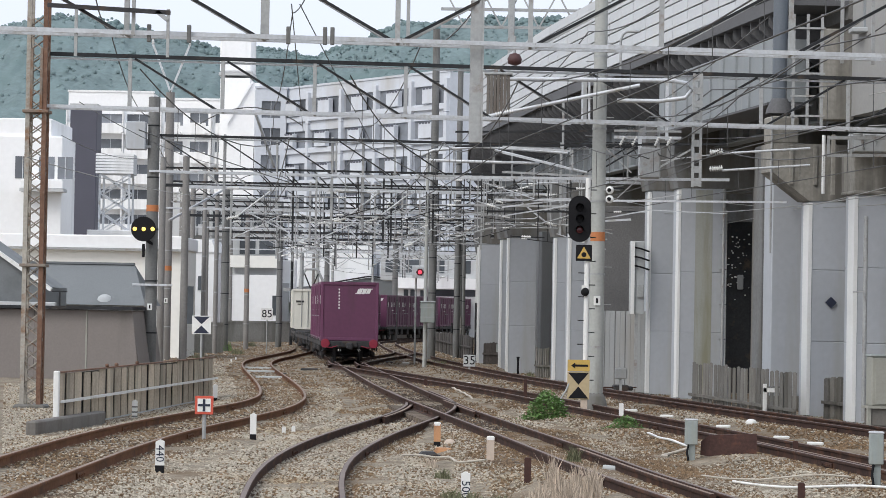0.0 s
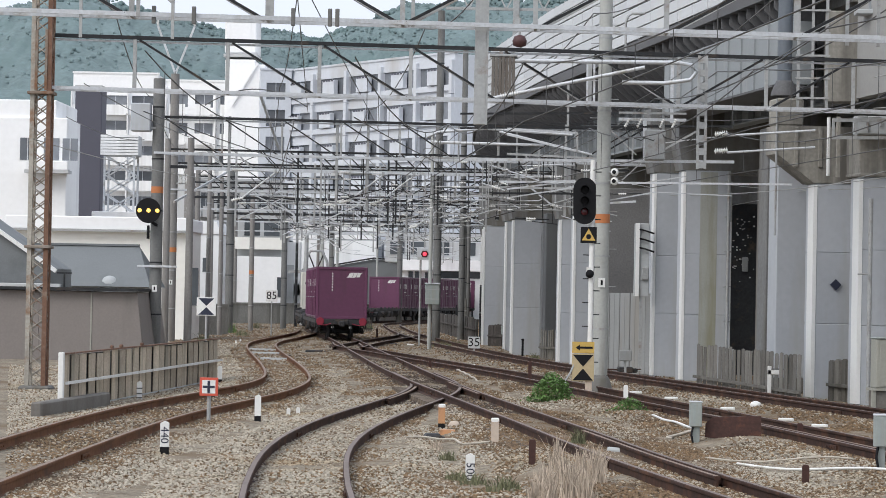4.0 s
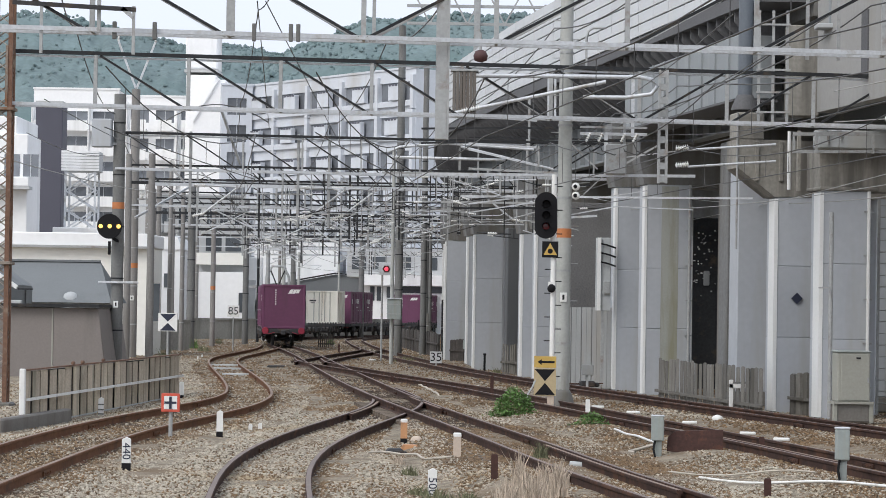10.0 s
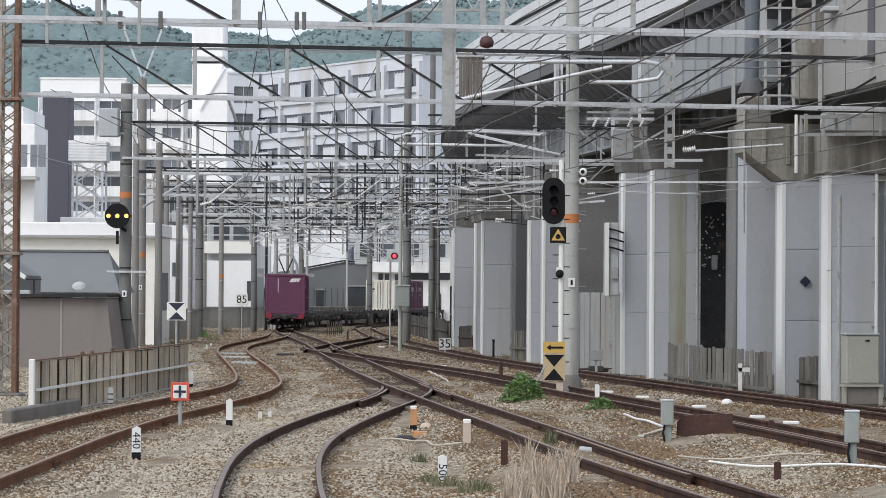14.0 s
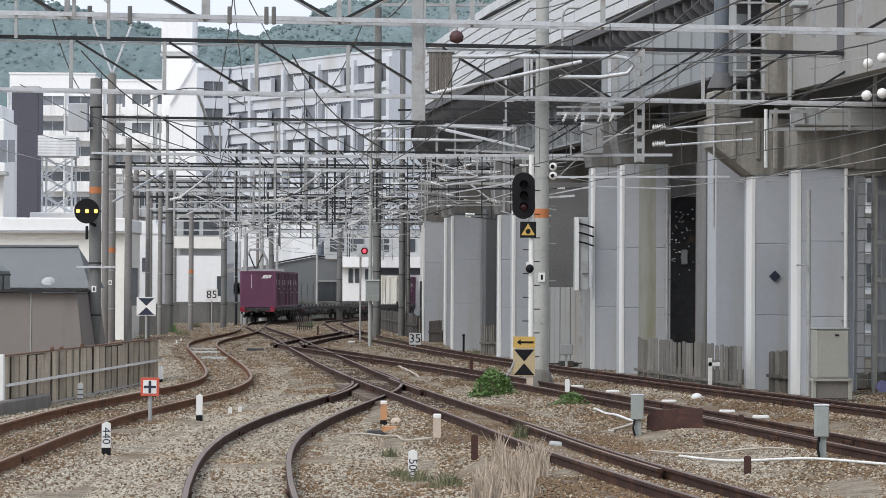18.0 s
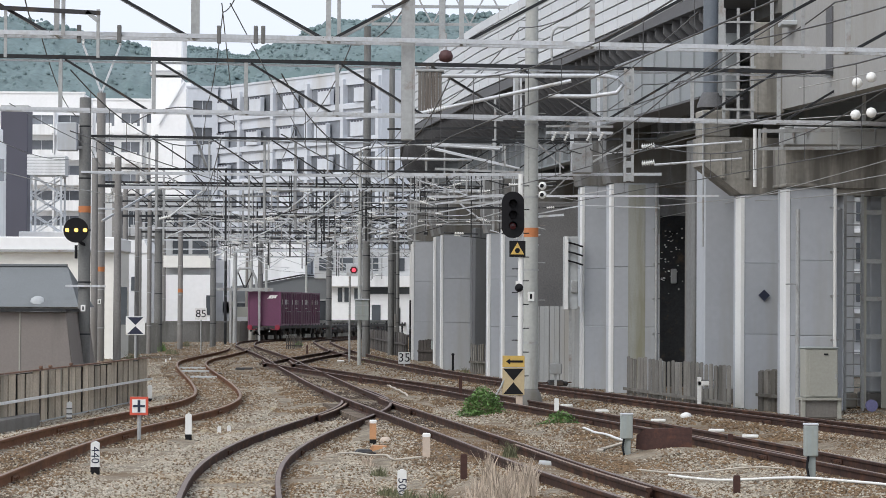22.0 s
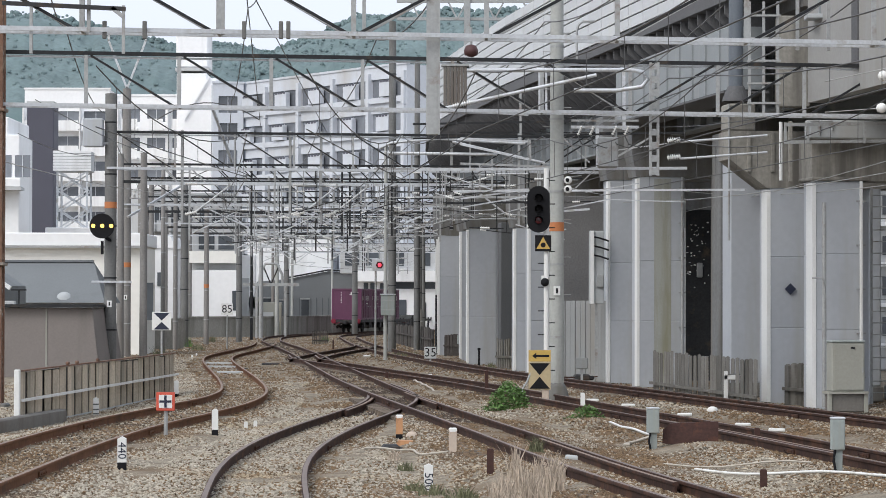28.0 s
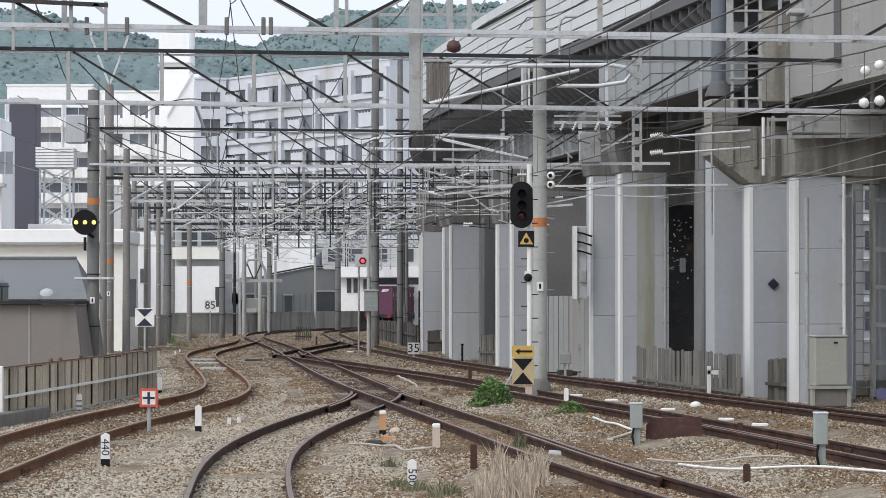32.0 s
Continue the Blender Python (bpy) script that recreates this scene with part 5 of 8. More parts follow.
    part("cap", Shape().turned((0, 0, 0.1), [(0.10, 0), (0.10, 0.06), (0.06, 0.11), (0.0, 0.12)], 12), PINK, t)
    part("stem", Shape().tube((0, 0, -0.05), (0, 0, 0.12), 0.06, n=10), POLEDARK, t)
    # point machines and rods: dark low casings
    for x, y, w in ((-1.10, 45.1, 0.5), (-3.32, 74.2, 0.9), (0.09, 74.2, 1.0), (-7.32, 109.5, 1.3), (1.13, 74.2, 0.6), (-7.68, 100.0, 0.7), (3.97, 92.0, 0.9), (-2.06, 109.5, 0.7), (-4.96, 127.8, 0.6)):
        t = thing("point_machine", (x, y, -0.3), "low dark point machine casing with rods", "point machine", "point machines", rz=8)
        part("casing", Shape().box((0, 0, 0.10), (w * 0.55, 0.35, 0.2), bev=0.04), WAGON, t)
        part("motor_cover", Shape().box((w * 0.3, 0.02, 0.08), (w * 0.3, 0.25, 0.14), bev=0.04), DARKSTEEL, t)
        part("throw_rod", Shape().tube((-w * 0.9, 0.05, 0.10), (w * 0.6, 0.05, 0.12), 0.02, n=8), RAIL, t)
        part("lock_rod", Shape().tube((-w * 0.8, -0.12, 0.09), (w * 0.3, -0.12, 0.10), 0.016, n=8), RAIL, t)


def build_signs():
    # white square with a red frame and a navy cross
    t = sign_board(-5.10, 49.0, 0.44, 0.32, 0.32, "white square sign with red frame and dark cross", -0.3, REDPAINT)
    tri(t, [(-0.115, -0.115), (0.115, -0.115), (0.115, 0.115), (-0.115, 0.115)], WHITEPAINT, "white_field")
    tri(t, [(-0.105, -0.02), (0.105, -0.02), (0.105, 0.02), (-0.105, 0.02)], NAVY, "cross_bar", -0.024)
    tri(t, [(-0.022, -0.105), (0.022, -0.105), (0.022, 0.105), (-0.022, 0.105)], NAVY, "cross_upright", -0.028)
    # hourglass board
    t = sign_board(-9.29, 88.0, 1.62, 0.60, 0.57, "white square sign with two dark triangles", -0.4)
    tri(t, [(-0.25, 0.26), (0.25, 0.26), (0, 0.02)], NAVY, "triangle")
    tri(t, [(-0.25, -0.26), (0, -0.02), (0.25, -0.26)], NAVY, "triangle")
    t = sign_board(-1.10, 106.0, 0.36, 0.45, 0.44, "pale speed board with black figures 35", -0.3, FACADEGREY)
    lettering("35", 0.335, BLACKPAINT, t, Matrix.Translation((0, -0.02, 0)) @ FACE)
    t = sign_board(-12.36, 150.0, 1.92, 0.62, 0.62, "pale speed board with black figures 85", -0.3)
    lettering("85", 0.42, BLACKPAINT, t, Matrix.Translation((0, -0.02, 0)) @ FACE)
    # white T-shaped mark by the right fence
    t = thing("boundary_mark", (6.89, 73.2, -0.35), "white T-shaped mark in front of the boards", "marker")
    part("upright", Shape().box((0, 0, 0.39), (0.10, 0.10, 0.80), bev=0.01), WHITEPAINT, t)
    part("arm", Shape().box((0.20, -0.02, 0.63), (0.50, 0.06, 0.12), bev=0.01), WHITEPAINT, t)
    part("arm_edge", Shape().box((0.22, -0.02, 0.71), (0.36, 0.05, 0.035), rz=3), POLEDARK, t, "dark worn top edge")
    # dark diamond on the near column
    t = thing("diamond_mark", (8.73, 74.655, 2.58), "dark diamond mark on a grey column", "marker", rz=9.1)
    part("diamond", Shape().plate([(-0.15, 0), (0, -0.15), (0.15, 0), (0, 0.15)], 0.05, Matrix.Identity(4)), NAVY, t)


def build_colour_light():
    D = 66.6
    t = thing("railway_signal", (2.04, D, -0.4), "white signal post with a black oval colour-light head", "signal")
    part("post", Shape().tube((0, 0, 0), (0, 0, 5.36 + 0.4), 0.062, n=14), WHITEPAINT, t)
    for k, zz in enumerate(np.arange(1.0, 5.6, 0.28)):
        s = 1 if k % 2 else -1
        part("step_bolt", Shape().tube((0, 0, zz), (-0.2 * s, -0.02, zz), 0.014, n=6), DARKSTEEL, t)
    zc = 4.39 + 0.4
    out = [(0.27 * math.cos(a), (0.28 if math.sin(a) > 0 else -0.28) + 0.27 * math.sin(a)) for a in np.linspace(0, 2 * math.pi, 25)[:-1]]
    out.sort(key=lambda p: math.atan2(p[1], p[0]))
    h = part("backboard", Shape().plate(out, 0.04, Matrix.Translation((-0.19, -0.14, zc))), BLACKPAINT, t, "black oval backboard")
    part("lamp_case", Shape().box((-0.19, -0.03, zc), (0.26, 0.18, 0.84), bev=0.04), BLACKPAINT, t)
    for k in (-1, 0, 1):
        z = zc + k * 0.26
        part("lens", Shape().turned((-0.19, -0.165, z), [(0.0, 0), (0.085, 0.0), (0.08, 0.02), (0.0, 0.03)], 16, (0, -1, 0)), DIMRED if k < 0 else BLACKPAINT, h)
        hood = [(-0.19 + 0.10 * math.cos(a), -0.16, z + 0.10 * math.sin(a)) for a in np.linspace(-0.3, math.pi + 0.3, 12)]
        s = Shape()
        s.add(hood + [(x, y - 0.18, zz) for x, y, zz in hood], [(i, i + 1, i + 13, i + 12) for i in range(11)], True)
        part("hood", s, BLACKPAINT, h)
    b = part("warning_board", Shape().box((-0.08, -0.10, 3.59 + 0.4), (0.38, 0.02, 0.38), bev=0.004), BLACKPAINT, t, "black board with a yellow triangle")
    zz = 3.59 + 0.4
    part("yellow_triangle", Shape().plate([(-0.16, -0.13), (0.16, -0.13), (0, 0.15)], 0.006, Matrix.Translation((-0.08, -0.114, zz))), YELLOW, b)
    part("dark_ring", Shape().turned((-0.08, -0.117, zz - 0.04), [(0.035, 0), (0.06, 0.0), (0.06, 0.006), (0.035, 0.006)], 16, (0, -1, 0)), BLACKPAINT, b)
    part("telephone_box", Shape().turned((-0.03, -0.10, 2.67 + 0.4), [(0.0, 0), (0.10, 0.0), (0.10, 0.04), (0.05, 0.10), (0.0, 0.11)], 14, (-0.5, -1, 0.2)), BLACKPAINT, t, "dark round bell")
    part("bell_plate", Shape().box((-0.04, -0.09, 2.73 + 0.44), (0.16, 0.02, 0.12)), WHITEPAINT, t)
    # yellow arrow board over a board with dark triangles
    za, zb = 0.94 + 0.4, 0.47 + 0.4
    a = part("arrow_board", Shape().box((-0.16, -0.12, za), (0.52, 0.025, 0.27), bev=0.004), YELLOW, t, "yellow board with a black arrow")
    part("arrow", Shape().plate([(-0.20, 0.0), (-0.10, 0.07), (-0.10, 0.025), (0.20, 0.025), (0.20, -0.025), (-0.10, -0.025), (-0.10, -0.07)], 0.006, Matrix.Translation((-0.14, -0.136, za))), BLACKPAINT, a)
    d = part("triangle_board", Shape().box((-0.16, -0.12, zb), (0.52, 0.025, 0.64), bev=0.004), TAN, t, "tan board with dark triangles")
    for pts in ([(-0.24, 0.30), (0, 0.02), (0.24, 0.30)], [(-0.24, -0.30), (0.24, -0.30), (0, -0.02)]):
        part("dark_triangle", Shape().plate(pts, 0.006, Matrix.Translation((-0.16, -0.136, zb))), BLACKPAINT, d)
    part("foot_stake", Shape().box((-0.02, -0.05, 0.28), (0.16, 0.10, 0.56), bev=0.01), PINK, t, "pale worn stake")
    part("slip_rod", Shape().path([(-0.35, -0.1, 1.0), (-0.45, -0.15, 0.75), (-0.58, -0.2, 0.55), (-0.5, -0.25, 0.35), (-0.42, -0.28, 0.30)], 0.022), PALECONC, t)


def build_repeater():
    """Round black signal with three amber lamps in a row."""
    x, y, z = -12.00, 94.6, 4.77
    t = thing("repeater_signal", (x, y, z), "round black signal disc with three amber lamps", "signal")
    part("disc", Shape().turned((0, 0, 0), [(0.0, 0), (0.42, 0.0), (0.42, 0.05), (0.0, 0.055)], 28, (0, -1, 0)), BLACKPAINT, t)
    for dx in (-0.29, 0.01, 0.31):
        part("lamp", Shape().turned((dx, -0.06, 0), [(0.0, 0), (0.068, 0.0), (0.056, 0.03), (0.0, 0.04)], 14, (0, -1, 0)), AMBER, t, "amber lamp")
    part("case", Shape().box((0, 0.14, 0), (0.5, 0.26, 0.5), bev=0.06), BLACKPAINT, t)
    part("bracket", Shape().bar((0, 0.1, -0.3), (0.25, 0.45, -0.5), 0.08), BLACKPAINT, t)
    part("stub", Shape().tube((0.0, 0.05, -0.95), (0.0, 0.05, -0.5), 0.05), BLACKPAINT, t)
    x, y, z = -3.63, 126.0, 3.94
    t = thing("square_signal", (x, y, z), "small white-framed signal with a red lamp", "signal")
    part("panel", Shape().box((0, 0, 0), (0.60, 0.06, 0.55), bev=0.02), GALV, t)
    part("red_field", Shape().plate([(-0.18, 0), (-0.09, -0.15), (0.09, -0.15), (0.18, 0), (0.09, 0.15), (-0.09, 0.15)], 0.02, Matrix.Translation((0.05, -0.04, 0))), DIMRED, t)
    part("lamp", Shape().turned((0.05, -0.05, 0), [(0.0, 0), (0.085, 0.0), (0.07, 0.03), (0.0, 0.04)], 14, (0, -1, 0)), REDLAMP, t, "red lamp")
    part("stand", Shape().tube((-0.13, 0.06, -z - 0.3), (-0.13, 0.06, 0.2), 0.045), GALVOLD, t)


def build_poles():
    pole(2.33, 68.0, 11.2, 0.185, POLE, "tall grey concrete pole with an orange band", 0.82, band=4.02, base=True, rungs=True, plates=(2.48,))
    for px, D, h, r, m in ((664, 140, 16.5, 0.205, "d"), (652.5, 117, 9, 0.085, "g"), (708, 150, 15.5, 0.17, "d"), (797, 136, 15.5, 0.2, "d"), (712, 196, 8.5, 0.2, "d"), (719, 205, 8.5, 0.17, "d"), (598, 225, 8.5, 0.24, "d")):
        pole((px - 784) * D / 5000, D, h, r, POLEDARK if m == "d" else POLE, "dark weathered pole carrying the overhead lines" if m == "d" else "slim pale pole beside a dark one", 0.85)
    pole(-11.79, 95.2, 9.6, 0.215, POLEDARK, "thick dark pole with a signal disc on it", 0.92, band=5.49, plates=(2.16,))
    pole(-15.30, 129.4, 12.4, 0.22, POLEMID, "grey pole with a forked top", 0.9, band=3.97, plates=(2.48,))
    pole(-17.92, 158.9, 10.2, 0.24, POLEMID, "grey concrete pole among others", 0.88, plates=(2.42,))
    for px, D, h, r, m in ((258, 142, 9.5, 0.12, POLEMID), (280, 150, 8.5, 0.13, POLEMID), (296, 160, 9.5, 0.24, POLEDARK), (335, 170, 9.0, 0.16, POLEMID), (393, 182, 9.5, 0.20, POLEDARK), (415, 190, 7.5, 0.10, DARKSTEEL), (432, 196, 6.5, 0.16, GALVOLD), (460, 214, 8.5, 0.16, POLE), (477, 214, 8.5, 0.22, POLEDARK), (487, 228, 7.0, 0.12, POLE), (558, 236, 7.0, 0.1, POLE)):
        pole((px - 784) * D / 5000, D, h, r, m, "overhead line pole standing among many others", 0.85, band=3.29 if px == 335 else None)
    lattice_mast(-10.76, 65.0, 9.6, 0.38, RUSTSTEEL, "rust-streaked steel lattice mast with orange bands", band=5.03)
    for px, w in ((769, 0.12), (817, 0.09)):
        t = thing("hanging_post", ((px - 784) * 131 / 5000, 131.2, 0), "grey steel dropper post hung from a gantry", "hanging post", "hanging posts")
        part("post", Shape().box((0, 0, 8.26), (w, w, 5.240), bev=0.01), GALVOLD, t)
        part("foot_clamp", Shape().box((0, 0, 5.74), (w * 1.6, w * 1.6, 0.12)), DARKSTEEL, t)
    # round drum lid, shelf arm and boxes on the dark pole
    t = thing("pole_shelf", (-11.79, 95.2, 2.90), "pale shelf arm clamped across a pole", "bracket")
    part("arm", Shape().bar((-0.6, -0.26, 0), (0.75, -0.26, 0), 0.075, 0.075, 0.01), GALV, t)
    t = thing("pole_transformer", (-12.35, 95.0, 7.82), "grey equipment box fixed to a pole", "equipment box")
    part("box", Shape().box((0, 0, 0.1), (0.66, 0.5, 0.95), bev=0.03), JACKET, t)
    part("bracket", Shape().bar((0.25, 0, -0.25), (0.7, 0.1, -0.25), 0.08), GALVOLD, t)
    t = thing("pole_box", (-2.97, 116.72, 2.15), "pale green metal box strapped to a pole", "equipment box")
    part("box", Shape().box((0, 0, 0), (0.58, 0.4, 0.85), bev=0.02), CABINET, t)
    part("lid", Shape().box((0, -0.02, 0.44), (0.64, 0.46, 0.05), bev=0.01), GALV, t)
    for zz in (-0.2, 0.2):
        part("strap", Shape().box((0, -0.205, zz), (0.60, 0.015, 0.04)), GALVOLD, t)
    # forked horn above the grey pole
    t = thing("forked_horn", (-15.30, 129.4, 12.06), "pale forked horn on top of a pole", "bracket")
    for sx in (-1, 1):
        part("horn", Shape().bar((0, 0, 0), (sx * 0.85, 0, 2.2), 0.09), GALV, t)
        part("insulator", insulator_shape((sx * 0.85, 0, 2.2), (0, 0, 1), 0.4, 0.09), PORCELAIN, t)
# ---- fences, cabinets, plants, stones ----
OLDWALL = material("mossy_wall_concrete", (0.33, 0.325, 0.30), 0.9, vary=0.25, scale=3, fine=30, bump=0.3, second=(0.19, 0.188, 0.165), amount=0.5, patch=0.8, streak=True)
DARKBOARD = material("rotten_board_and_gap_shade", (0.075, 0.066, 0.06), 0.9, vary=0.4, scale=10, fine=60, bump=0.3, second=(0.15, 0.135, 0.12), amount=0.3, patch=1.0, streak=True, random_tint=0.4)
# Dark tone gives the shade in the recess between two columns.
GAPSHADE = material("column_gap_shade", (0.10, 0.105, 0.11), 0.7, vary=0.15, scale=3, second=(0.07, 0.07, 0.075), amount=0.4, patch=0.8, streak=True)
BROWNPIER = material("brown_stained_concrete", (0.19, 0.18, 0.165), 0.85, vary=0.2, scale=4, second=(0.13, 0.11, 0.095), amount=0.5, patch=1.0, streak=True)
def build_fences():
    t = board_fence((-8.37, 53.55), (-7.51, 74.35), 1.15, 24, TIMBER, "weathered board fence with a rusty cap and a pale rail", rail=(0.61,), low=-0.31, ends=True, gap=0.2, thick=0.016, peak=0.006)
    L = 20.82
    # added dark sheet makes the gaps between boards look shaded
    part("backing_sheet", Shape().box((L / 2, 0.03, 0.57), (L, 0.012, 1.12)), DARKBOARD, t, "dark sheet added as shade in the board gaps")
    part("cap_rail", Shape().bar((0, 0, 1.165), (L, 0, 1.165), 0.07, 0.03), RUSTLEG, t, "rusty cap rail")
    part("foot_rail", Shape().bar((2.9, -0.05, 0.1), (L - 2.0, -0.05, 0.1), 0.03, 0.03), PALECONC, t, "pale foot rail")
    for k in (5.2, 6.3, 8.9):
        part("cap_knob", Shape().box((k, 0, 1.21), (0.16, 0.07, 0.07), bev=0.02), RUSTLEG, t)
    board_fence((5.75, 84.0), (7.46, 70.5), 1.25, 26, PALEBOARD, "grey weathered board fence between columns", rail=(0.3,), gap=0.24, thick=0.014, peak=0.02)
    board_fence((8.48, 73.4), (8.89, 71.6), 1.1, 4, PALEBOARD, "short piece of grey board fence", gap=0.35)
    board_fence((1.55, 116.0), (2.27, 114.6), 1.25, 8, PALEBOARD, "narrow grey board fence between columns", gap=0.5, thick=0.04)
    board_fence((-0.72, 133.6), (0.08, 133.2), 1.25, 6, DARKBOARD, "dark board hatch at the foot of a column", rail=(0.7,), gap=0.08)
    board_fence((-4.22, 182.0), (-1.29, 140.0), 1.45, 26, DARKBOARD, "dark rough board fence beyond the turnout", rail=(0.9,), gap=0.2)
    board_fence((-11.53, 262.0), (-9.54, 262.0), 1.2, 11, PALECONC, "pale concrete picket fence behind the far curve", gap=0.35)
    board_fence((-9.08, 173.9), (-8.07, 173.9), 1.05, 8, DARKBOARD, "dark stakes on the island between tracks", gap=0.45)
    board_fence((-19.43, 226.4), (-17.75, 226.4), 1.1, 9, DARKBOARD, "dark stakes before the retaining wall", gap=0.5)
    # low concrete kerb left of the fence
    s = Shape().bar((-8.42, 50.9, -0.17), (-7.98, 56.7, -0.17), 0.2, 0.4, 0.03)
    solo("concrete_kerb", s, BROWNPIER, "low mossy concrete kerb before the fence", "kerb")
    # corrugated screen between columns
    t = thing("corrugated_screen", (3.38, 95.0, -0.4), "grey corrugated sheet screen between two columns", "screen", rz=-38)
    L = 1.9
    for k in range(9):
        part("sheet_rib", Shape().box((k * L / 9 + 0.1, 0.02 * (k % 2), 1.35), (L / 9 * 0.93, 0.04, 2.7), bev=0.012), CORRUGATED, t)
    # relay cabinets by the near columns
    t = thing("relay_cabinet", (9.18, 66.9, -0.38), "cream relay cabinet on a stand", "cabinet", rz=8)
    part("body", Shape().box((0, 0.2, 1.07), (0.80, 0.5, 1.16), bev=0.025), CREAMBOX, t)
    part("roof", Shape().box((0, 0.2, 1.67), (0.84, 0.56, 0.05), bev=0.02), CABINET, t)
    part("door", Shape().box((0.03, -0.06, 1.07), (0.68, 0.02, 1.08), bev=0.006), CREAMBOX, t)
    part("latch", Shape().box((0.34, -0.08, 1.0), (0.04, 0.03, 0.12)), GALVOLD, t)
    part("vent", Shape().box((0.1, -0.08, 1.52), (0.1, 0.02, 0.04)), BLACKPAINT, t)
    part("base", Shape().box((0, 0.22, 0.22), (0.86, 0.46, 0.44), bev=0.03), BROWNPIER, t, "stained concrete base")
    for sx in (-0.44, 0.44):
        part("base_leg", Shape().box((sx, 0.0, 0.22), (0.1, 0.1, 0.46), bev=0.01), CREAMBOX, t)
    part("shelf", Shape().box((0, 0.2, 0.46), (0.97, 0.6, 0.06)), CREAMBOX, t)
    t = thing("grey_cabinet", (3.63, 84.0, -0.38), "small grey cabinet on a post", "cabinet")
    part("body", Shape().box((0, 0, 0.8), (0.36, 0.22, 0.32), bev=0.02), CORRUGATED, t)
    part("post", Shape().box((0, 0, 0.35), (0.07, 0.07, 0.7)), GALVOLD, t)
    # distribution board with three cables beside the column
    t = thing("cable_board", (4.50, 93.0, 3.40), "pale tall cable board with three dark cables", "cable board")
    part("board", Shape().box((0, 0.1, 0), (0.5, 0.12, 2.4), bev=0.02), PALECONC, t)
    part("channel", Shape().box((-0.14, 0.0, 0), (0.12, 0.1, 2.4)), JACKETEDGE, t)
    part("stand", Shape().box((0.0, 0.12, -2.4), (0.1, 0.1, 2.5)), GALVOLD, t)
    part("junction_box", Shape().box((0.12, 0.0, -0.45), (0.22, 0.12, 0.42), bev=0.02), GALVOLD, t)
    for k in range(3):
        part("cable", Shape().path([(-0.1, -0.02, 1.0 - 0.3 * k), (0.1, -0.08, 0.96 - 0.3 * k), (0.4, -0.1, 0.86 - 0.3 * k)], 0.03), BLACKPAINT, t)
    # steelwork, ladder and poles at the far right
    t = thing("service_ladder", (10.63, 73.0, -0.4), "grey caged service ladder beside the columns", "ladder")
    for dx in (0.0, 0.45):
        part("stile", Shape().bar((dx, 0, 0), (dx, 0, 5.6), 0.07), GALVOLD, t)
    for zz in np.arange(0.3, 5.6, 0.3):
        part("rung", Shape().tube((0, 0, zz), (0.45, 0, zz), 0.016, n=6), GALVOLD, t)
    t = thing("inspection_stand", (11.41, 75.0, -0.4), "grey steel frame with dark openings beside the columns", "stand")
    for dx in (0.0, 0.55, 1.2):
        part("frame_post", Shape().box((dx, 0, 2.8), (0.14, 0.14, 5.6)), CREAMBOX, t)
    for zz in (0.9, 1.9, 2.9, 3.9, 5.2):
        part("frame_beam", Shape().box((0.6, 0, zz), (1.3, 0.12, 0.12)), GALVOLD, t)
    t = thing("round_drum", (10.86, 70.0, -0.34), "blue round drum end on the ground", "drum")
    part("drum", Shape().turned((0, 0.1, 0.17), [(0.06, 0), (0.15, 0), (0.15, 0.14), (0.06, 0.14)], 18, (0, -1, 0)), material("faded_blue_paint", (0.12, 0.12, 0.24), 0.6), t)
    # tall conduit on the near column
    t = thing("conduit", (8.97, 69.6, -0.35), "dark grey conduit running up the near column", "conduit")
    part("pipe", Shape().tube((0, 0, 0), (0, 0, 4.68 + 0.35), 0.055), GALVOLD, t)
    part("strap", Shape().path([(-0.3, 0, 2.82 + 0.35), (-0.05, -0.06, 2.82 + 0.36), (0.0, -0.08, 2.66 + 0.3), (0.02, -0.08, 2.31 + 0.35)], 0.02), GALVOLD, t)
    # cabinet, stake and meter box by the dark fences
    t = thing("grey_cabinet", (-3.38, 176.0, -0.4), "grey equipment cabinet before a dark fence", "cabinet")
    part("body", Shape().box((0, 0, 0.62), (0.68, 0.4, 0.9), bev=0.03), CORRUGATED, t)
    part("door", Shape().box((0, -0.21, 0.62), (0.56, 0.03, 0.78), bev=0.01), CORRUGATED, t)
    part("plinth", Shape().box((0, 0, 0.1), (0.72, 0.44, 0.2)), CONCRETE, t)
    t = thing("meter_box", (0.00, 132.0, -0.4), "small grey-green box on a short post", "equipment box")
    part("box", Shape().box((0, 0, 0.95), (0.24, 0.16, 0.42), bev=0.02), CABINET, t)
    part("post", Shape().box((0, 0.02, 0.4), (0.08, 0.08, 0.8)), GALVOLD, t)
    t = thing("marker_stake", (0.80, 117.0, -0.4), "short black stake beside the track", "stake")
    part("stake", Shape().box((0, 0, 0.35), (0.09, 0.09, 0.75), bev=0.02), BLACKPAINT, t)
    part("cap", Shape().box((0, 0, 0.74), (0.13, 0.12, 0.08), bev=0.02), BLACKPAINT, t)
    for px, D, h, r in ((700, 168, 1.9, 0.05), (716, 155, 2.3, 0.06), (728, 147, 1.7, 0.05), (742, 139, 3.0, 0.05)):
        pole((px - 784) * D / 5000, D, h, r, DARKSTEEL if px != 716 else BROWNPIER, "thin dark stake by the rough fence", 0.9)
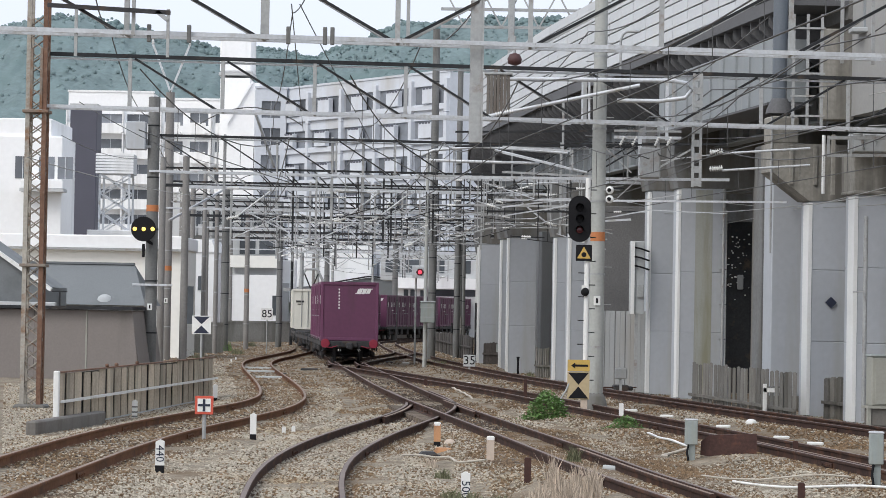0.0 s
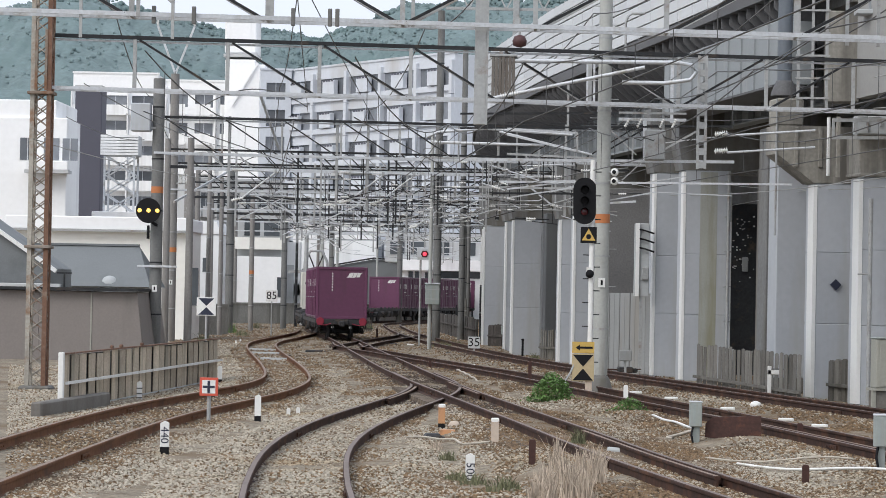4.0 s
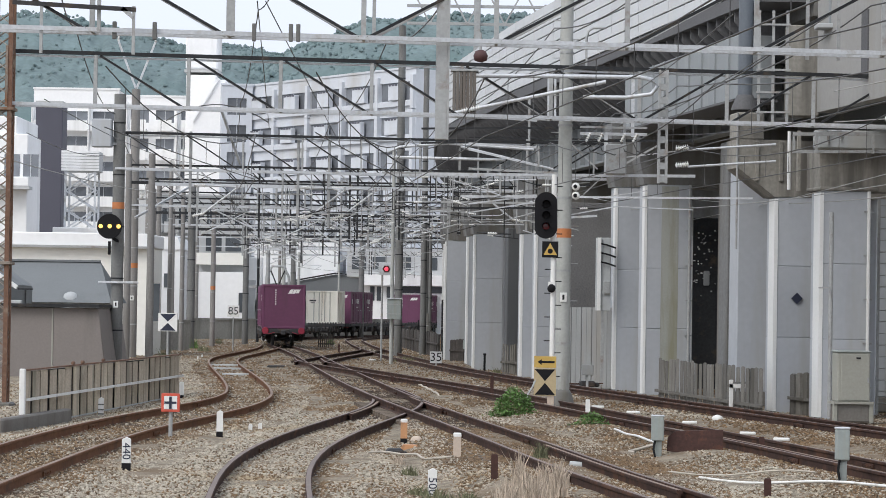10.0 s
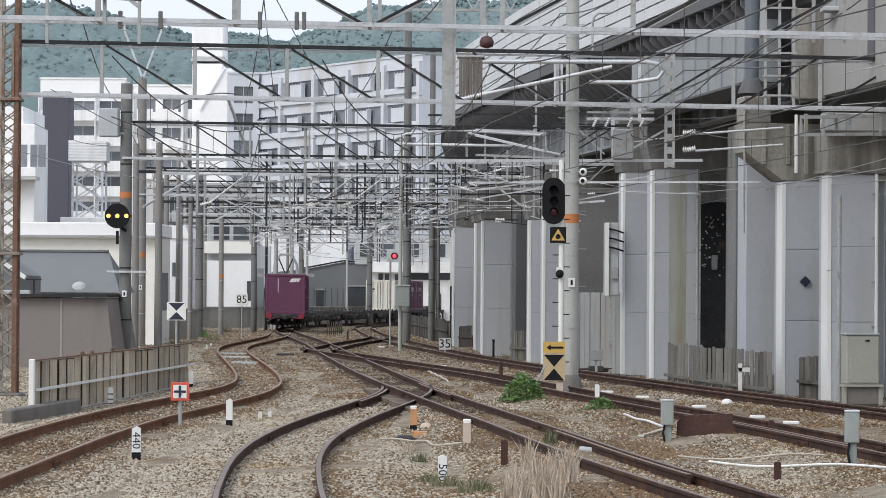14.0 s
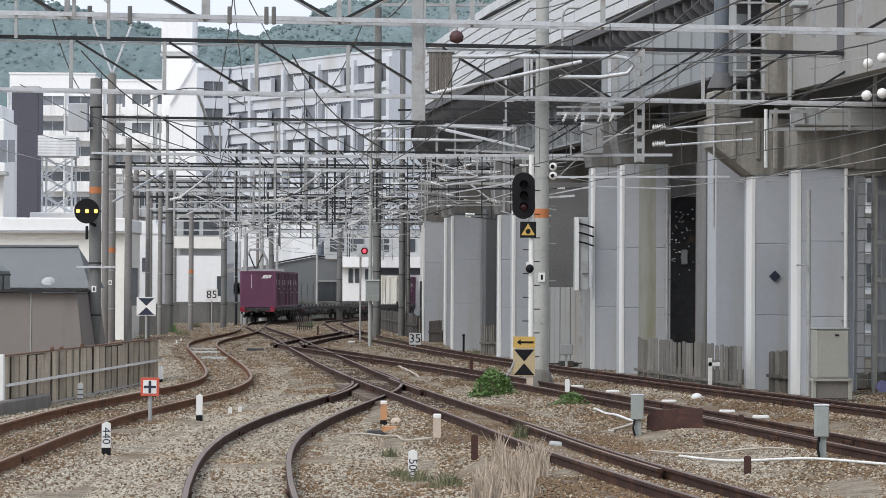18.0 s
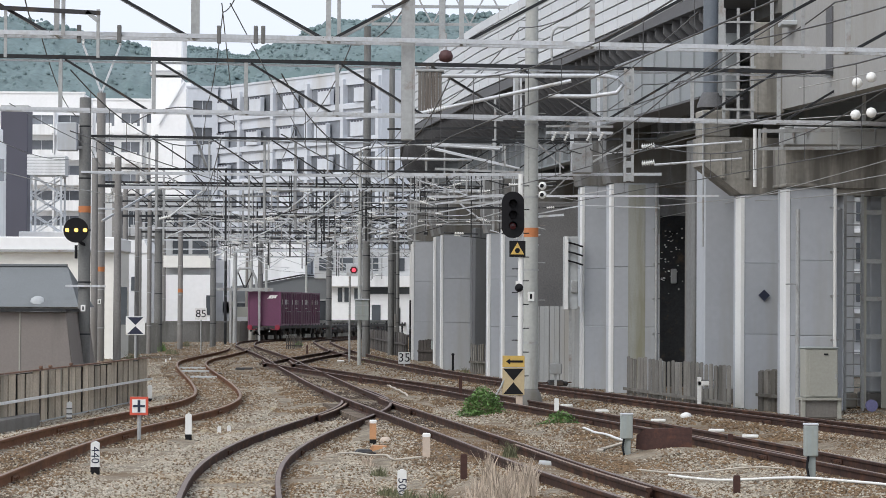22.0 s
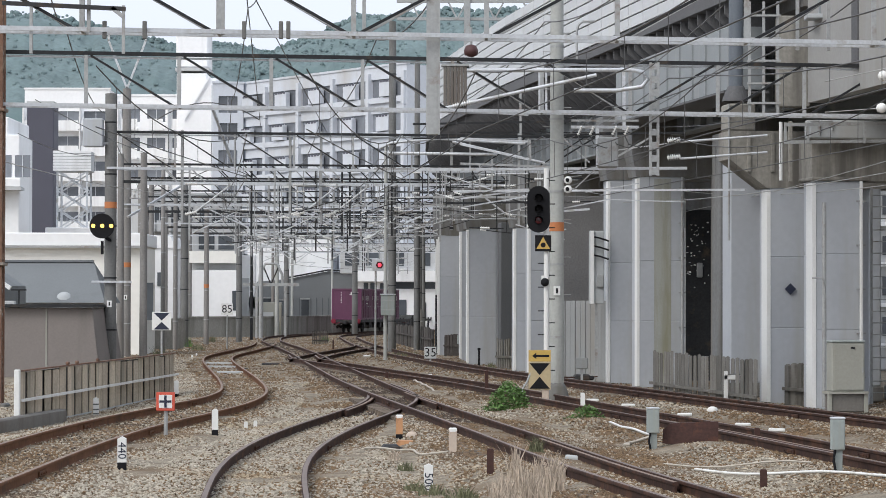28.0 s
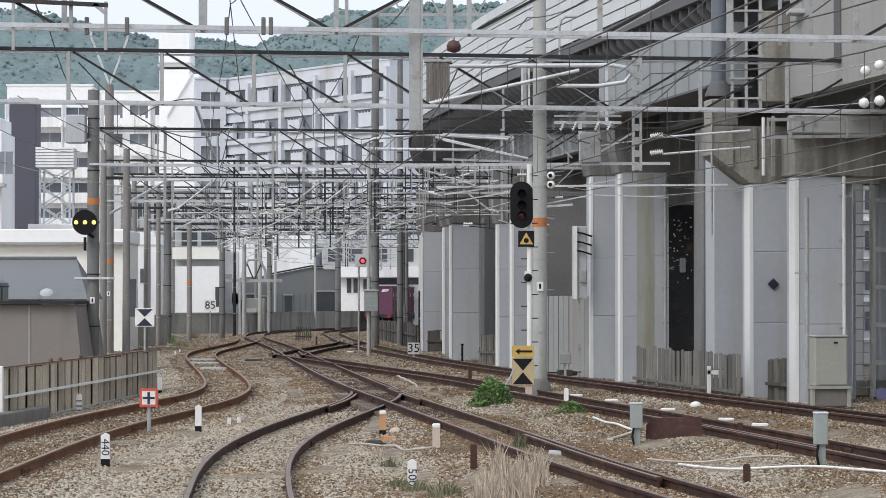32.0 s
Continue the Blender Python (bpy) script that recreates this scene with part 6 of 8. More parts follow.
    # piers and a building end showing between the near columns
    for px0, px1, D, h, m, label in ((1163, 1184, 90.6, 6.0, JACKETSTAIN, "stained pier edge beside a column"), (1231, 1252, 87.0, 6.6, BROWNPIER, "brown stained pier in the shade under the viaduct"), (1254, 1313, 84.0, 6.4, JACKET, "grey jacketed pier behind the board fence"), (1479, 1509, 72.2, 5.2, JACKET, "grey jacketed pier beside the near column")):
        t = thing("side_pier", ((px0 + px1 - 1568) / 2 * D / 5000, D, -0.4), label, "pier", "inner piers")
        w = (px1 - px0) * D / 5000
        part("shaft", Shape().box((0, 0.3, h / 2), (w, 0.6, h), bev=0.03), m, t)
        part("pipe", Shape().tube((-w * 0.12, -0.05, 0.3), (-w * 0.12, -0.05, h - 0.2), 0.05), JACKETEDGE if px0 > 1400 else GALVOLD, t)
        for zz in (1.1, 2.6, 4.2):
            part("pipe_clip", Shape().box((-w * 0.12, -0.05, zz), (0.17, 0.08, 0.05)), GALVOLD, t)
    t = thing("back_building", (17.61, 112.0, -0.4), "pale grey building with dark windows beyond the columns", "building")
    part("wall", Shape().box((0, 1.5, 4.2), (3.360, 3.0, 8.4), bev=0.03), FACADEGREY, t)
    for zz in (1.0, 2.6, 4.2, 5.8, 7.4):
        part("ledge", Shape().box((0, -0.12, zz), (3.405, 0.24, 0.16)), FACADE, t)
        for dx in (-1.2, -0.7, -0.2, 0.4, 1.0):
            part("window", Shape().box((dx, -0.02, zz + 0.75), (0.34, 0.06, 0.75)), PANE, t)
    # dark panel with white specks, added for a shaded gap and its lit spots
    rnd = random.Random(31)
    t = thing("equipment_panel", (8.14, 96.0, -0.4), "dark panel added for a shaded gap with pale light specks", "panel")
    part("panel", Shape().box((0, 0, 2.9), (0.95, 0.08, 5.8), bev=0.02), DARKSTEEL, t)
    for k in range(40):
        part("lit_speck", Shape().box((rnd.uniform(-0.42, 0.3) , -0.06, 3.0 + 2.4 * rnd.random() ** 0.6), (rnd.uniform(0.015, 0.06), 0.1, rnd.uniform(0.015, 0.05)), rz=rnd.uniform(-30, 30), bev=0.01), WHITEPAINT, t)
    part("pale_box", Shape().box((0.0, -0.1, 3.75), (0.2, 0.14, 0.5), bev=0.03), CORRUGATED, t)
    # lower retaining wall beyond the far curve
    for a, b, h in (((-16.91, 151), (-15.09, 153), 1.6), ((-22.5, 205), (-14.9, 214), 1.5), ((-14.9, 214), (-10.5, 240), 1.5), ((-10.5, 240), (-2.0, 262), 1.5)):
        s = Shape().bar((*a, -0.3 + h / 2), (*b, -0.3 + h / 2), 0.4, h)
        s.bar((*a, h - 0.25), (*b, h - 0.25), 0.5, 0.14)
        solo("retaining_wall", s, OLDWALL, "low stained concrete retaining wall", "wall", kind="structure")


def build_plants():
    x, y = 1.03, 61.5
    for k, (dx, w, h, n) in enumerate(((0.04, 0.66, 0.66, 1100), (-0.2, 0.45, 0.50, 450), (0.28, 0.42, 0.46, 400))):
        clump("green_bush", x + dx, y, w, h, n, BUSH, "low bright green bush on the ballast", False, seed=k)
    x, y = 2.51, 55.6
    clump("green_weed", x, y, 0.6, 0.28, 420, BUSH, "small spreading green weed", False, seed=5)
    rnd = random.Random(3)
    for k in range(16):
        x, y = (-0.0, 30)
        px, py = rnd.uniform(842, 975), rnd.uniform(872, 925)
        D = 5000 * 2.38 / (py - 535)
        clump("dry_grass", (px - 784) * D / 5000, D, 0.22, rnd.uniform(0.35, 0.62), 90, DRYGRASS, "tall dry pale grass tuft by the track", True, 0.16, seed=20 + k)
    for k, (px, py, w, h, m) in enumerate(((920, 815, 0.25, 0.35, WEED), (690, 838, 0.3, 0.22, WEED), (668, 820, 0.25, 0.2, DRYGRASS), (740, 880, 0.5, 0.22, WEED), (790, 890, 0.5, 0.25, WEED), (705, 872, 0.4, 0.2, WEED), (545, 600, 0.6, 0.5, BUSH), (675, 632, 1.0, 0.35, WEED), (700, 628, 0.8, 0.3, WEED), (840, 640, 0.5, 0.4, WEED), (252, 640, 0.4, 0.9, WEED), (320, 615, 0.9, 0.5, WEED), (300, 610, 0.9, 0.8, BUSH), (345, 600, 0.8, 0.5, WEED), (118, 645, 0.3, 0.25, WEED))):
        D = 5000 * 2.4 / (py - 535)
        clump("weed_tuft", (px - 784) * D / 5000, D, w, h, 130, m, "thin weeds growing through the ballast", True, 0.3, seed=60 + k)


def build_stones():
    """Loose ballast over the bed, nearest first; rust-brown close to the rails and round the turnout."""
    rng = np.random.default_rng(4)
    base = np.array([(1, 0, 0), (-1, 0, 0), (0, 1, 0), (0, -1, 0), (0, 0, 1), (0, 0, -1)], float)
    fc = np.array([(0, 2, 4), (2, 1, 4), (1, 3, 4), (3, 0, 4), (2, 0, 5), (1, 2, 5), (3, 1, 5), (0, 3, 5)])
    V = ([], [], [])
    for count, y0, y1, r0, r1 in ((84000, 28, 52, 0.013, 0.029), (68000, 50, 85, 0.016, 0.036), (24000, 83, 150, 0.022, 0.05), (15000, 145, 255, 0.03, 0.062)):
        y = y0 + (y1 - y0) * rng.random(count) ** 1.15
        x = rng.uniform(-0.172, 0.172, count) * y * (1.02 if y1 < 90 else 0.8 if y1 < 160 else 0.42) - (0.045 * y if y1 > 160 else 0)
        z, near = bed_array(x, y)
        drift = np.array([noise.noise(Vector((a * 0.6, b * 0.15, 3))) for a, b in zip(x.tolist(), y.tolist())])
        share = np.interp(near, [0.45, 0.75, 1.3], [0.62, 0.75, 0.16])
        share = np.where(y > 84, 0.9, share)
        share = np.where((x > -1.2) & (y < 84), np.maximum(share, np.clip(0.68 + 1.3 * drift, 0.3, 0.94)), share)
        share = np.where((np.abs(x + 2.2) < 2.2) & (y > 58), 0.86, share)
        siding = np.abs(x - np.interp(y, *TRACK_X["siding"]))
        share = np.where((y < 84) & (siding < 1.5), np.interp(siding, [0.9, 1.5], [0.74, 0.15]), share)
        share = np.where((y < 125) & (x < np.interp(y, *TRACK_X["siding"]) - 1.2), 0.2, share)
        share = np.where((y < 62) & (x < -2.4) & (siding > 1.3), np.minimum(share, 0.2), share)
        branch = np.abs(x - np.interp(y, *TRACK_X["branch"]))
        share = np.where((y < 60) & (branch < 0.5), 0.3, share)
        brown = rng.random(count) < share
        r = rng.uniform(r0, r1, count)
        p = base[None] * (r[:, None, None] * rng.uniform(0.6, 1.25, (count, 1, 3))) + rng.normal(0, 1, (count, 6, 3)) * (r * 0.16)[:, None, None]
        a = rng.uniform(0, 6.28, count)
        c, s = np.cos(a)[:, None], np.sin(a)[:, None]
        p = np.stack([p[..., 0] * c - p[..., 2] * s, p[..., 1], p[..., 0] * s + p[..., 2] * c], 2)
        p[..., 2] *= 0.75
        p += np.stack([x, y, z + 0.009], 1)[:, None]
        oily = np.zeros(count, bool)
        for nm, first, last, chance in (("main", 54, 175, 0.72), ("branch", 58, 78, 0.7), ("loop", 62, 122, 0.6), ("outer", 60, 200, 0.45), ("crossover", 110, 158, 0.6), ("siding", 34, 70, 0.12)):
            d = np.abs(x - np.interp(y, *TRACK_X[nm]))
            oily |= (y > first) & (y < last) & (d < 0.85) & (rng.random(count) < chance)
        V[0].append(p[~brown & ~oily])
        V[1].append(p[brown & ~oily])
        V[2].append(p[oily])
    for v, m, label in ((V[0], STONE, "loose grey ballast stones"), (V[1], BROWNSTONE, "loose rust-brown ballast stones along the rails"), (V[2], DARKSTONE, "oil-dark ballast stones between the rails of the turnout")):
        v = np.concatenate(v)
        k = len(v)
        f = (fc[None] + 6 * np.arange(k)[:, None, None]).reshape(-1, 3)
        me = bpy.data.meshes.new("ballast_stones")
        me.from_pydata(v.reshape(-1, 3).tolist(), [], f.tolist())
        me.materials.append(m)
        tagged(new("ballast_stones", me), label, "ballast", kind="stuff")


# ---- overhead line: brackets at each gantry, and the special ones ----
def build_overhead():
    for i, g in enumerate(GANTRIES):
        for name, (ys, xs) in TRACK_X.items():
            y = g[0]
            for _ in range(3):
                y = gantry_y(g, float(np.interp(y, ys, xs)))
            if not (ys[0] <= y <= min(ys[-1], 250)) or (name == "crossover"):
                continue
            if i > 2:
                build_support(float(np.interp(y, ys, xs)), y, (i + len(name)) % 2 == 0)
    # lighter cross beams between the far gantries, with their own bracket tubes
    for k, (y0, skew, xa, xb, z) in enumerate(((113, 0.12, -12.5, 3.5, 6.95), (122, 0.1, -14.5, 2.5, 7.4), (145, 0.08, -16, 1.5, 6.9), (152, 0.07, -16.5, 1.0, 7.5), (173, 0.03, -18, 1.5, 6.9), (198, -0.03, -19.5, 1.0, 7.2), (226, -0.07, -19, 3.0, 6.9), (255, -0.1, -17, 5.0, 7.0))):
        t = thing("cross_beam", (0, y0, 0), "steel cross beam with hanging brackets over the tracks", "cross beam", "cross beams over the tracks")
        P = lambda x, zz: Vector((x, skew * x, zz))
        part("beam", Shape().bar(P(xa, z), P(xb, z), 0.12, 0.13), GALV if k % 3 == 0 else DARKSTEEL, t)
        part("upper_rail", Shape().bar(P(xa, z + 0.75), P(xb, z + 0.75), 0.08, 0.08), DARKSTEEL, t)
        rnd = random.Random(k)
        x = xa + 0.6
        while x < xb - 0.5:
            part("lattice_bar", Shape().bar(P(x, z + 0.75), P(x + 0.75, z), 0.045), DARKSTEEL if rnd.random() < 0.6 else GALVOLD, t)
            x += 1.1
        for name, (ys, xs) in TRACK_X.items():
            if ys[0] <= y0 <= min(ys[-1], 262) and name != "crossover":
                x = float(np.interp(y0, ys, xs))
                s = -1 if (k + len(name)) % 2 else 1
                part("drop_post", Shape().bar(P(x + 1.4 * s, 4.9), P(x + 1.4 * s, z + 0.8), 0.075), GALVOLD if k % 2 else DARKSTEEL, t)
                part("arm_tube", Shape().tube(P(x + 1.3 * s, 5.9), P(x - 0.5 * s, 5.95), 0.028), GALV, t)
                part("stay_tube", Shape().tube(P(x + 1.3 * s, 5.2), P(x - 0.2 * s, 5.9), 0.028), GALV, t)
                part("insulator", insulator_shape(P(x + 1.3 * s, 5.9), (-s, 0, 0.02), 0.35, 0.06), PORCELAIN, t)
        for x in (xa, xb):
            part("end_post", Shape().tube(P(x, -0.4), P(x, z + 1.2), 0.16, 0.13, 12), POLEMID, t)
    # insulated arms and droppers crowding the space before the far columns
    rnd = random.Random(12)
    beams = [(97.0, 0.15, TRUSS_LOW), (113, 0.12, 6.95), (122, 0.1, 7.4), (131.0, 0.10, TRUSS_LOW), (145, 0.08, 6.9)]
    for k in range(84):
        y, skew, top = beams[k % 5]
        x = float(np.interp(y, *TRACK_X["outer"])) + rnd.uniform(-6.5, 2.6)
        y += skew * x
        z = rnd.uniform(5.0, 6.5)
        s = rnd.choice((-1, 1))
        L = rnd.uniform(0.9, 2.2)
        tilt = rnd.choice((0, 0, 0.12, 0.3, -0.1)) * L
        t = thing("bracket_arm", (x, y, z), "thin steel arm with white insulators on the overhead line", "bracket arm", "arms of the overhead line")
        part("tube", Shape().tube((0, 0, 0), (s * L, 0.1, tilt), 0.018, n=8), GALVOLD if k % 3 else DARKSTEEL, t)
        part("insulator", insulator_shape((0, 0, 0), (s, 0, tilt / L), 0.26, 0.042), PORCELAIN, t)
        part("hanger", Shape().bar((s * L * 0.5, 0.05, tilt * 0.5), (s * L * 0.5, 0.0, top - z), 0.035), GALVOLD if k % 2 else DARKSTEEL, t)
    # long pale beams and tubes before the cap beams
    for a, b, w, m in (((-1.18, 70.0, 5.49), (5.63, 70.0, 5.54), 0.07, GALV), ((-0.18, 76.0, 5.20), (7.08, 70.0, 5.01), 0.05, GALV), ((-1.28, 80.0, 5.19), (2.50, 80.0, 5.20), 0.06, GALVOLD), ((-1.21, 72.0, 6.75), (3.25, 72.0, 6.84), 0.05, DARKSTEEL), ((-1.21, 72.0, 6.38), (5.70, 72.0, 6.55), 0.045, DARKSTEEL), ((-0.40, 84.0, 5.17), (3.04, 84.0, 5.22), 0.06, DARKSTEEL)):
        solo("line_beam", Shape().bar(a, b, w), m, "long steel beam under the viaduct's edge", "beam", "beams before the viaduct")
    # struts, posts and arms of the steelwork under the viaduct's edge
    for a, b, w, m in (
        ((2.61, 74.0, 6.61), (3.39, 74.0, 5.88), 0.035, GALVOLD), ((2.67, 73.0, 5.97), (3.63, 73.0, 6.56), 0.04, DARKSTEEL), ((2.99, 73.0, 5.17), (3.49, 73.0, 5.65), 0.03, GALVOLD),
        ((3.20, 72.0, 5.02), (4.57, 72.0, 5.25), 0.025, GALV), ((2.38, 68.1, 4.45), (3.59, 68.1, 4.69), 0.03, GALV), ((2.34, 68.0, 4.39), (3.12, 68.0, 4.45), 0.05, GALV),
        ((3.57, 68.1, 4.69), (5.44, 68.1, 4.63), 0.02, GALV), ((3.96, 71.0, 6.04), (5.21, 71.0, 6.21), 0.025, GALV), ((3.75, 73.0, 5.80), (4.88, 73.0, 6.46), 0.05, GALVOLD),
        ((3.53, 72.6, 6.71), (3.54, 72.6, 5.62), 0.09, GALV), ((4.23, 73.0, 8.21), (4.24, 73.0, 6.68), 0.08, GALV), ((-0.00, 77.0, 6.85), (6.14, 77.0, 6.84), 0.04, DARKSTEEL),
        ((0.00, 72.0, 6.39), (1.72, 72.0, 6.31), 0.05, GALV), ((0.00, 72.0, 6.24), (1.76, 72.0, 5.85), 0.05, GALV), ((0.00, 74.0, 6.11), (0.57, 74.0, 6.09), 0.04, GALV),
        ((1.62, 76.0, 7.94), (1.63, 76.0, 6.54), 0.06, GALVOLD), ((1.86, 75.0, 6.52), (1.87, 75.0, 5.97), 0.05, GALVOLD), ((2.19, 78.0, 8.73), (2.20, 78.0, 7.40), 0.07, GALV),
        ((2.37, 78.0, 8.57), (2.38, 78.0, 7.45), 0.06, GALV), ((-0.01, 69.0, 6.89), (1.67, 69.0, 6.80), 0.07, GALV), ((2.95, 71.5, 7.01), (4.06, 71.5, 6.96), 0.09, GALV),
        ((0.93, 82.0, 6.39), (0.93, 82.0, 5.52), 0.05, GALVOLD), ((0.58, 84.0, 6.36), (0.59, 84.0, 5.52), 0.05, GALVOLD), ((0.01, 80.0, 6.15), (2.83, 80.0, 6.05), 0.06, GALVOLD),
        ((0.01, 74.0, 5.10), (1.81, 74.0, 5.17), 0.05, GALV), ((0.02, 75.0, 4.96), (1.46, 75.0, 5.16), 0.04, GALV), ((0.02, 76.0, 4.76), (1.86, 76.0, 5.08), 0.035, GALV),
        ((2.44, 83.0, 5.83), (3.60, 83.0, 5.87), 0.035, DARKSTEEL), ((0.01, 86.0, 5.94), (1.49, 86.0, 5.93), 0.035, DARKSTEEL)):
        solo("steel_strut", Shape().bar(a, b, w), m, "thin steel strut of the overhead line before the viaduct", "strut", "struts before the viaduct")
    for D in (76, 80, 84, 90):
        solo("line_beam", Shape().bar((-74 * D / 5000 - 1.2, D, 2.1 + 244 * D / 5000), (201 * D / 5000 + 1.4, D, 2.1 + 244 * D / 5000), 0.05), GALVOLD, "long steel beam under the viaduct's edge", "beam", "beams before the viaduct")
    rnd = random.Random(77)
    for k in range(34):
        D = rnd.choice((76, 80, 84, 90))
        px, py = rnd.uniform(710, 985), rnd.uniform(296, 398)
        x, z = (px - 784) * D / 5000, 2.1 + (535 - py) * D / 5000
        L, s = rnd.uniform(0.5, 1.6), rnd.choice((-1, 1))
        tilt = rnd.choice((0, 0.03, -0.04, 0.25, -0.3)) * L
        t = thing("bracket_arm", (x, D, z), "thin steel arm with white insulators on the overhead line", "bracket arm", "arms of the overhead line")
        part("tube", Shape().tube((0, 0, 0), (s * L, 0, tilt), 0.017, n=8), GALV if k % 3 == 1 else GALVOLD if k % 3 else DARKSTEEL, t)
        if k % 2:
            part("insulator", insulator_shape((s * L * 0.4, 0, tilt * 0.4), (s, 0, tilt / L), 0.26, 0.045), PORCELAIN, t)
        part("hanger", Shape().bar((s * L * 0.2, 0, tilt * 0.2), (s * L * 0.2, 0, 2.1 + 244 * D / 5000 - z), 0.03), DARKSTEEL if k % 2 else GALVOLD, t)
    # masts that carry the gantries' ends
    for g in GANTRIES[3:]:
        for x in (g[2], g[3]):
            if (x < -1 or g[0] > 150) and x not in (-11.9, -15.5, -18.0):
                pole(x, gantry_y(g, x), 9.2, 0.19, POLEMID, "concrete pole at the end of a gantry", 0.85)
    for g in GANTRIES[:3]:
        pole(g[3], gantry_y(g, g[3]), 9.6, 0.2, POLE, "concrete pole at the end of a gantry", 0.85)
        if g[0] < 60:
            pole(g[2], gantry_y(g, g[2]), 9.6, 0.2, POLE, "concrete pole at the end of a gantry", 0.85)
    # big hanging post between the first gantries, and the perforated one
    t = thing("hanging_post", (-0.48, 48.5, 0), "grey steel channel post hung from a gantry", "hanging post", "hanging posts")
    part("channel", Shape().box((0, 0, 6.27), (0.206, 0.2, 2.450), bev=0.01), GALVOLD, t)
    part("flange", Shape().box((0.115, -0.09, 6.27), (0.035, 0.06, 2.450)), GALVOLD, t)
    t = thing("hanging_post", (4.66, 67.79, 0), "perforated grey steel post hung from a gantry", "hanging post", "hanging posts")
    z0, z1 = 5.25, 7.97
    for dx in (-0.09, 0.09):
        part("channel", Shape().box((dx, 0, (z0 + z1) / 2), (0.06, 0.16, z1 - z0)), GALVOLD, t)
    for k in range(9):
        part("batten_plate", Shape().box((0, 0, z0 + 0.1 + (z1 - z0 - 0.2) * k / 8), (0.14, 0.12, 0.16)), GALVOLD, t)
    # portal frame and short posts on the first gantry
    t = thing("portal_bracket", (0, 47.2, 0), "grey steel portal bracket on a gantry", "bracket", "brackets of the overhead line")
    part("top_beam", Shape().bar((-7.68, 0, 7.17), (-5.61, 0, 7.07), 0.07, 0.07), WAGON, t)
    for px in (22, 186):
        part("leg", Shape().bar(((px - 784) * 47.2 / 5000, 0, 6.32), ((px - 784) * 47.2 / 5000, 0, 7.13), 0.05), GALVOLD, t)
    part("knee_brace", Shape().bar((-5.84, 0, 7.09), (-5.65, 0, 6.94), 0.07), GALVOLD, t)
    for px, D in ((120, 47.0), (360, 47.4), (612, 48.0), (1440, 50.2), (1385, 50.1)):
        t = thing("gantry_post", ((px - 784) * D / 5000, D + 0.3, 0), "short upright on a gantry", "upright", "uprights of the gantries")
        part("post", Shape().bar((0, 0, TRUSS_LOW - 0.05), (0, 0, TRUSS_HIGH + 1.4), 0.06), GALVOLD, t)
    for px in (155, 226, 402, 467, 480):
        t = thing("post_insulator", ((px - 784) * 47.6 / 5000, 47.4, TRUSS_LOW - 0.1), "small dark clamp post on a gantry", "insulator", "post insulators")
        part("body", Shape().box((0, 0, 0.1), (0.07, 0.07, 0.3), bev=0.01), POLEDARK, t)
    # bracket of bent tubes before the pole
    t = thing("tube_bracket", (0, 66.8, 0), "bent galvanised tube bracket fixed to a pole", "bracket", "brackets of the overhead line")
    part("top_tube", Shape().path([(-0.19, 0, 7.69), (1.55, 0, 7.70), (4.03, 0, 7.71), (4.34, 0, 7.65), (4.45, 0, 7.49), (4.30, 0, 7.31), (3.70, 0, 7.22), (2.69, 0, 7.22)], 0.05, 8), GALV, t)
    part("stay_tube", Shape().tube((-0.39, -0.1, 6.78), (3.22, -0.1, 7.58), 0.045), GALV, t)
    part("insulator", insulator_shape((-0.19, -0.1, 6.83), (1, 0, 0.22), 0.45, 0.075), PORCELAIN, t)
    t = thing("tube_bracket", (0, 96.5, 0), "bent galvanised tube bracket over the tracks", "bracket", "brackets of the overhead line")
    part("top_tube", Shape().path([(2.23, 0, 7.67), (-0.75, 0, 7.84), (-2.38, 0, 7.69), (-2.76, 0, 7.48), (-2.48, 0, 7.34), (1.27, 0, 7.30)], 0.05, 8), GALV, t)
    part("stay_tube", Shape().tube((-0.27, -0.1, 7.73), (2.90, -0.1, 7.00), 0.045), GALV, t)
    # spring-like white insulators with their tubes
    t = thing("long_insulator_pair", (0, 70.2, 0), "two long white ribbed insulators on tubes", "insulator")
    for py in (240, 270):
        part("insulator", insulator_shape((5.15, 0, 2.1 + (535 - py) * 70 / 5000), (1, 0, 0.1), 0.33, 0.085), PORCELAIN, t)
        part("tube", Shape().tube((5.47, 0, 2.1 + (533 - py) * 70 / 5000), (7.64, 0, 2.1 + (545 - py) * 70 / 5000), 0.03), GALV, t)
    # round white insulators strung at the right
    t = thing("ball_insulators", (0, 60.0, 0), "strings of round white insulators on stay wires", "insulator")
    for px, py in ((1533, 125), (1558, 115), (1530, 182), (1558, 178)):
        part("ball", Shape().turned(((px - 784) * 60 / 5000, 0, 2.1 + (535 - py) * 60 / 5000 - 0.11), [(0.02, 0), (0.085, 0.03), (0.12, 0.11), (0.085, 0.19), (0.02, 0.22)], 14), PORCELAIN, t)
    for py, a, b in ((120, 135, 90), (180, 190, 174)):
        part("stay_wire", Shape().tube((7.75, 0, 2.1 + (535 - a) * 60 / 5000), (10.27, 0, 2.1 + (535 - b) * 60 / 5000), 0.012, n=6), WIRELIGHT, t)
    t = thing("disc_insulators", (2.60, 67.9, 0), "two round white disc insulators beside a pole", "insulator")
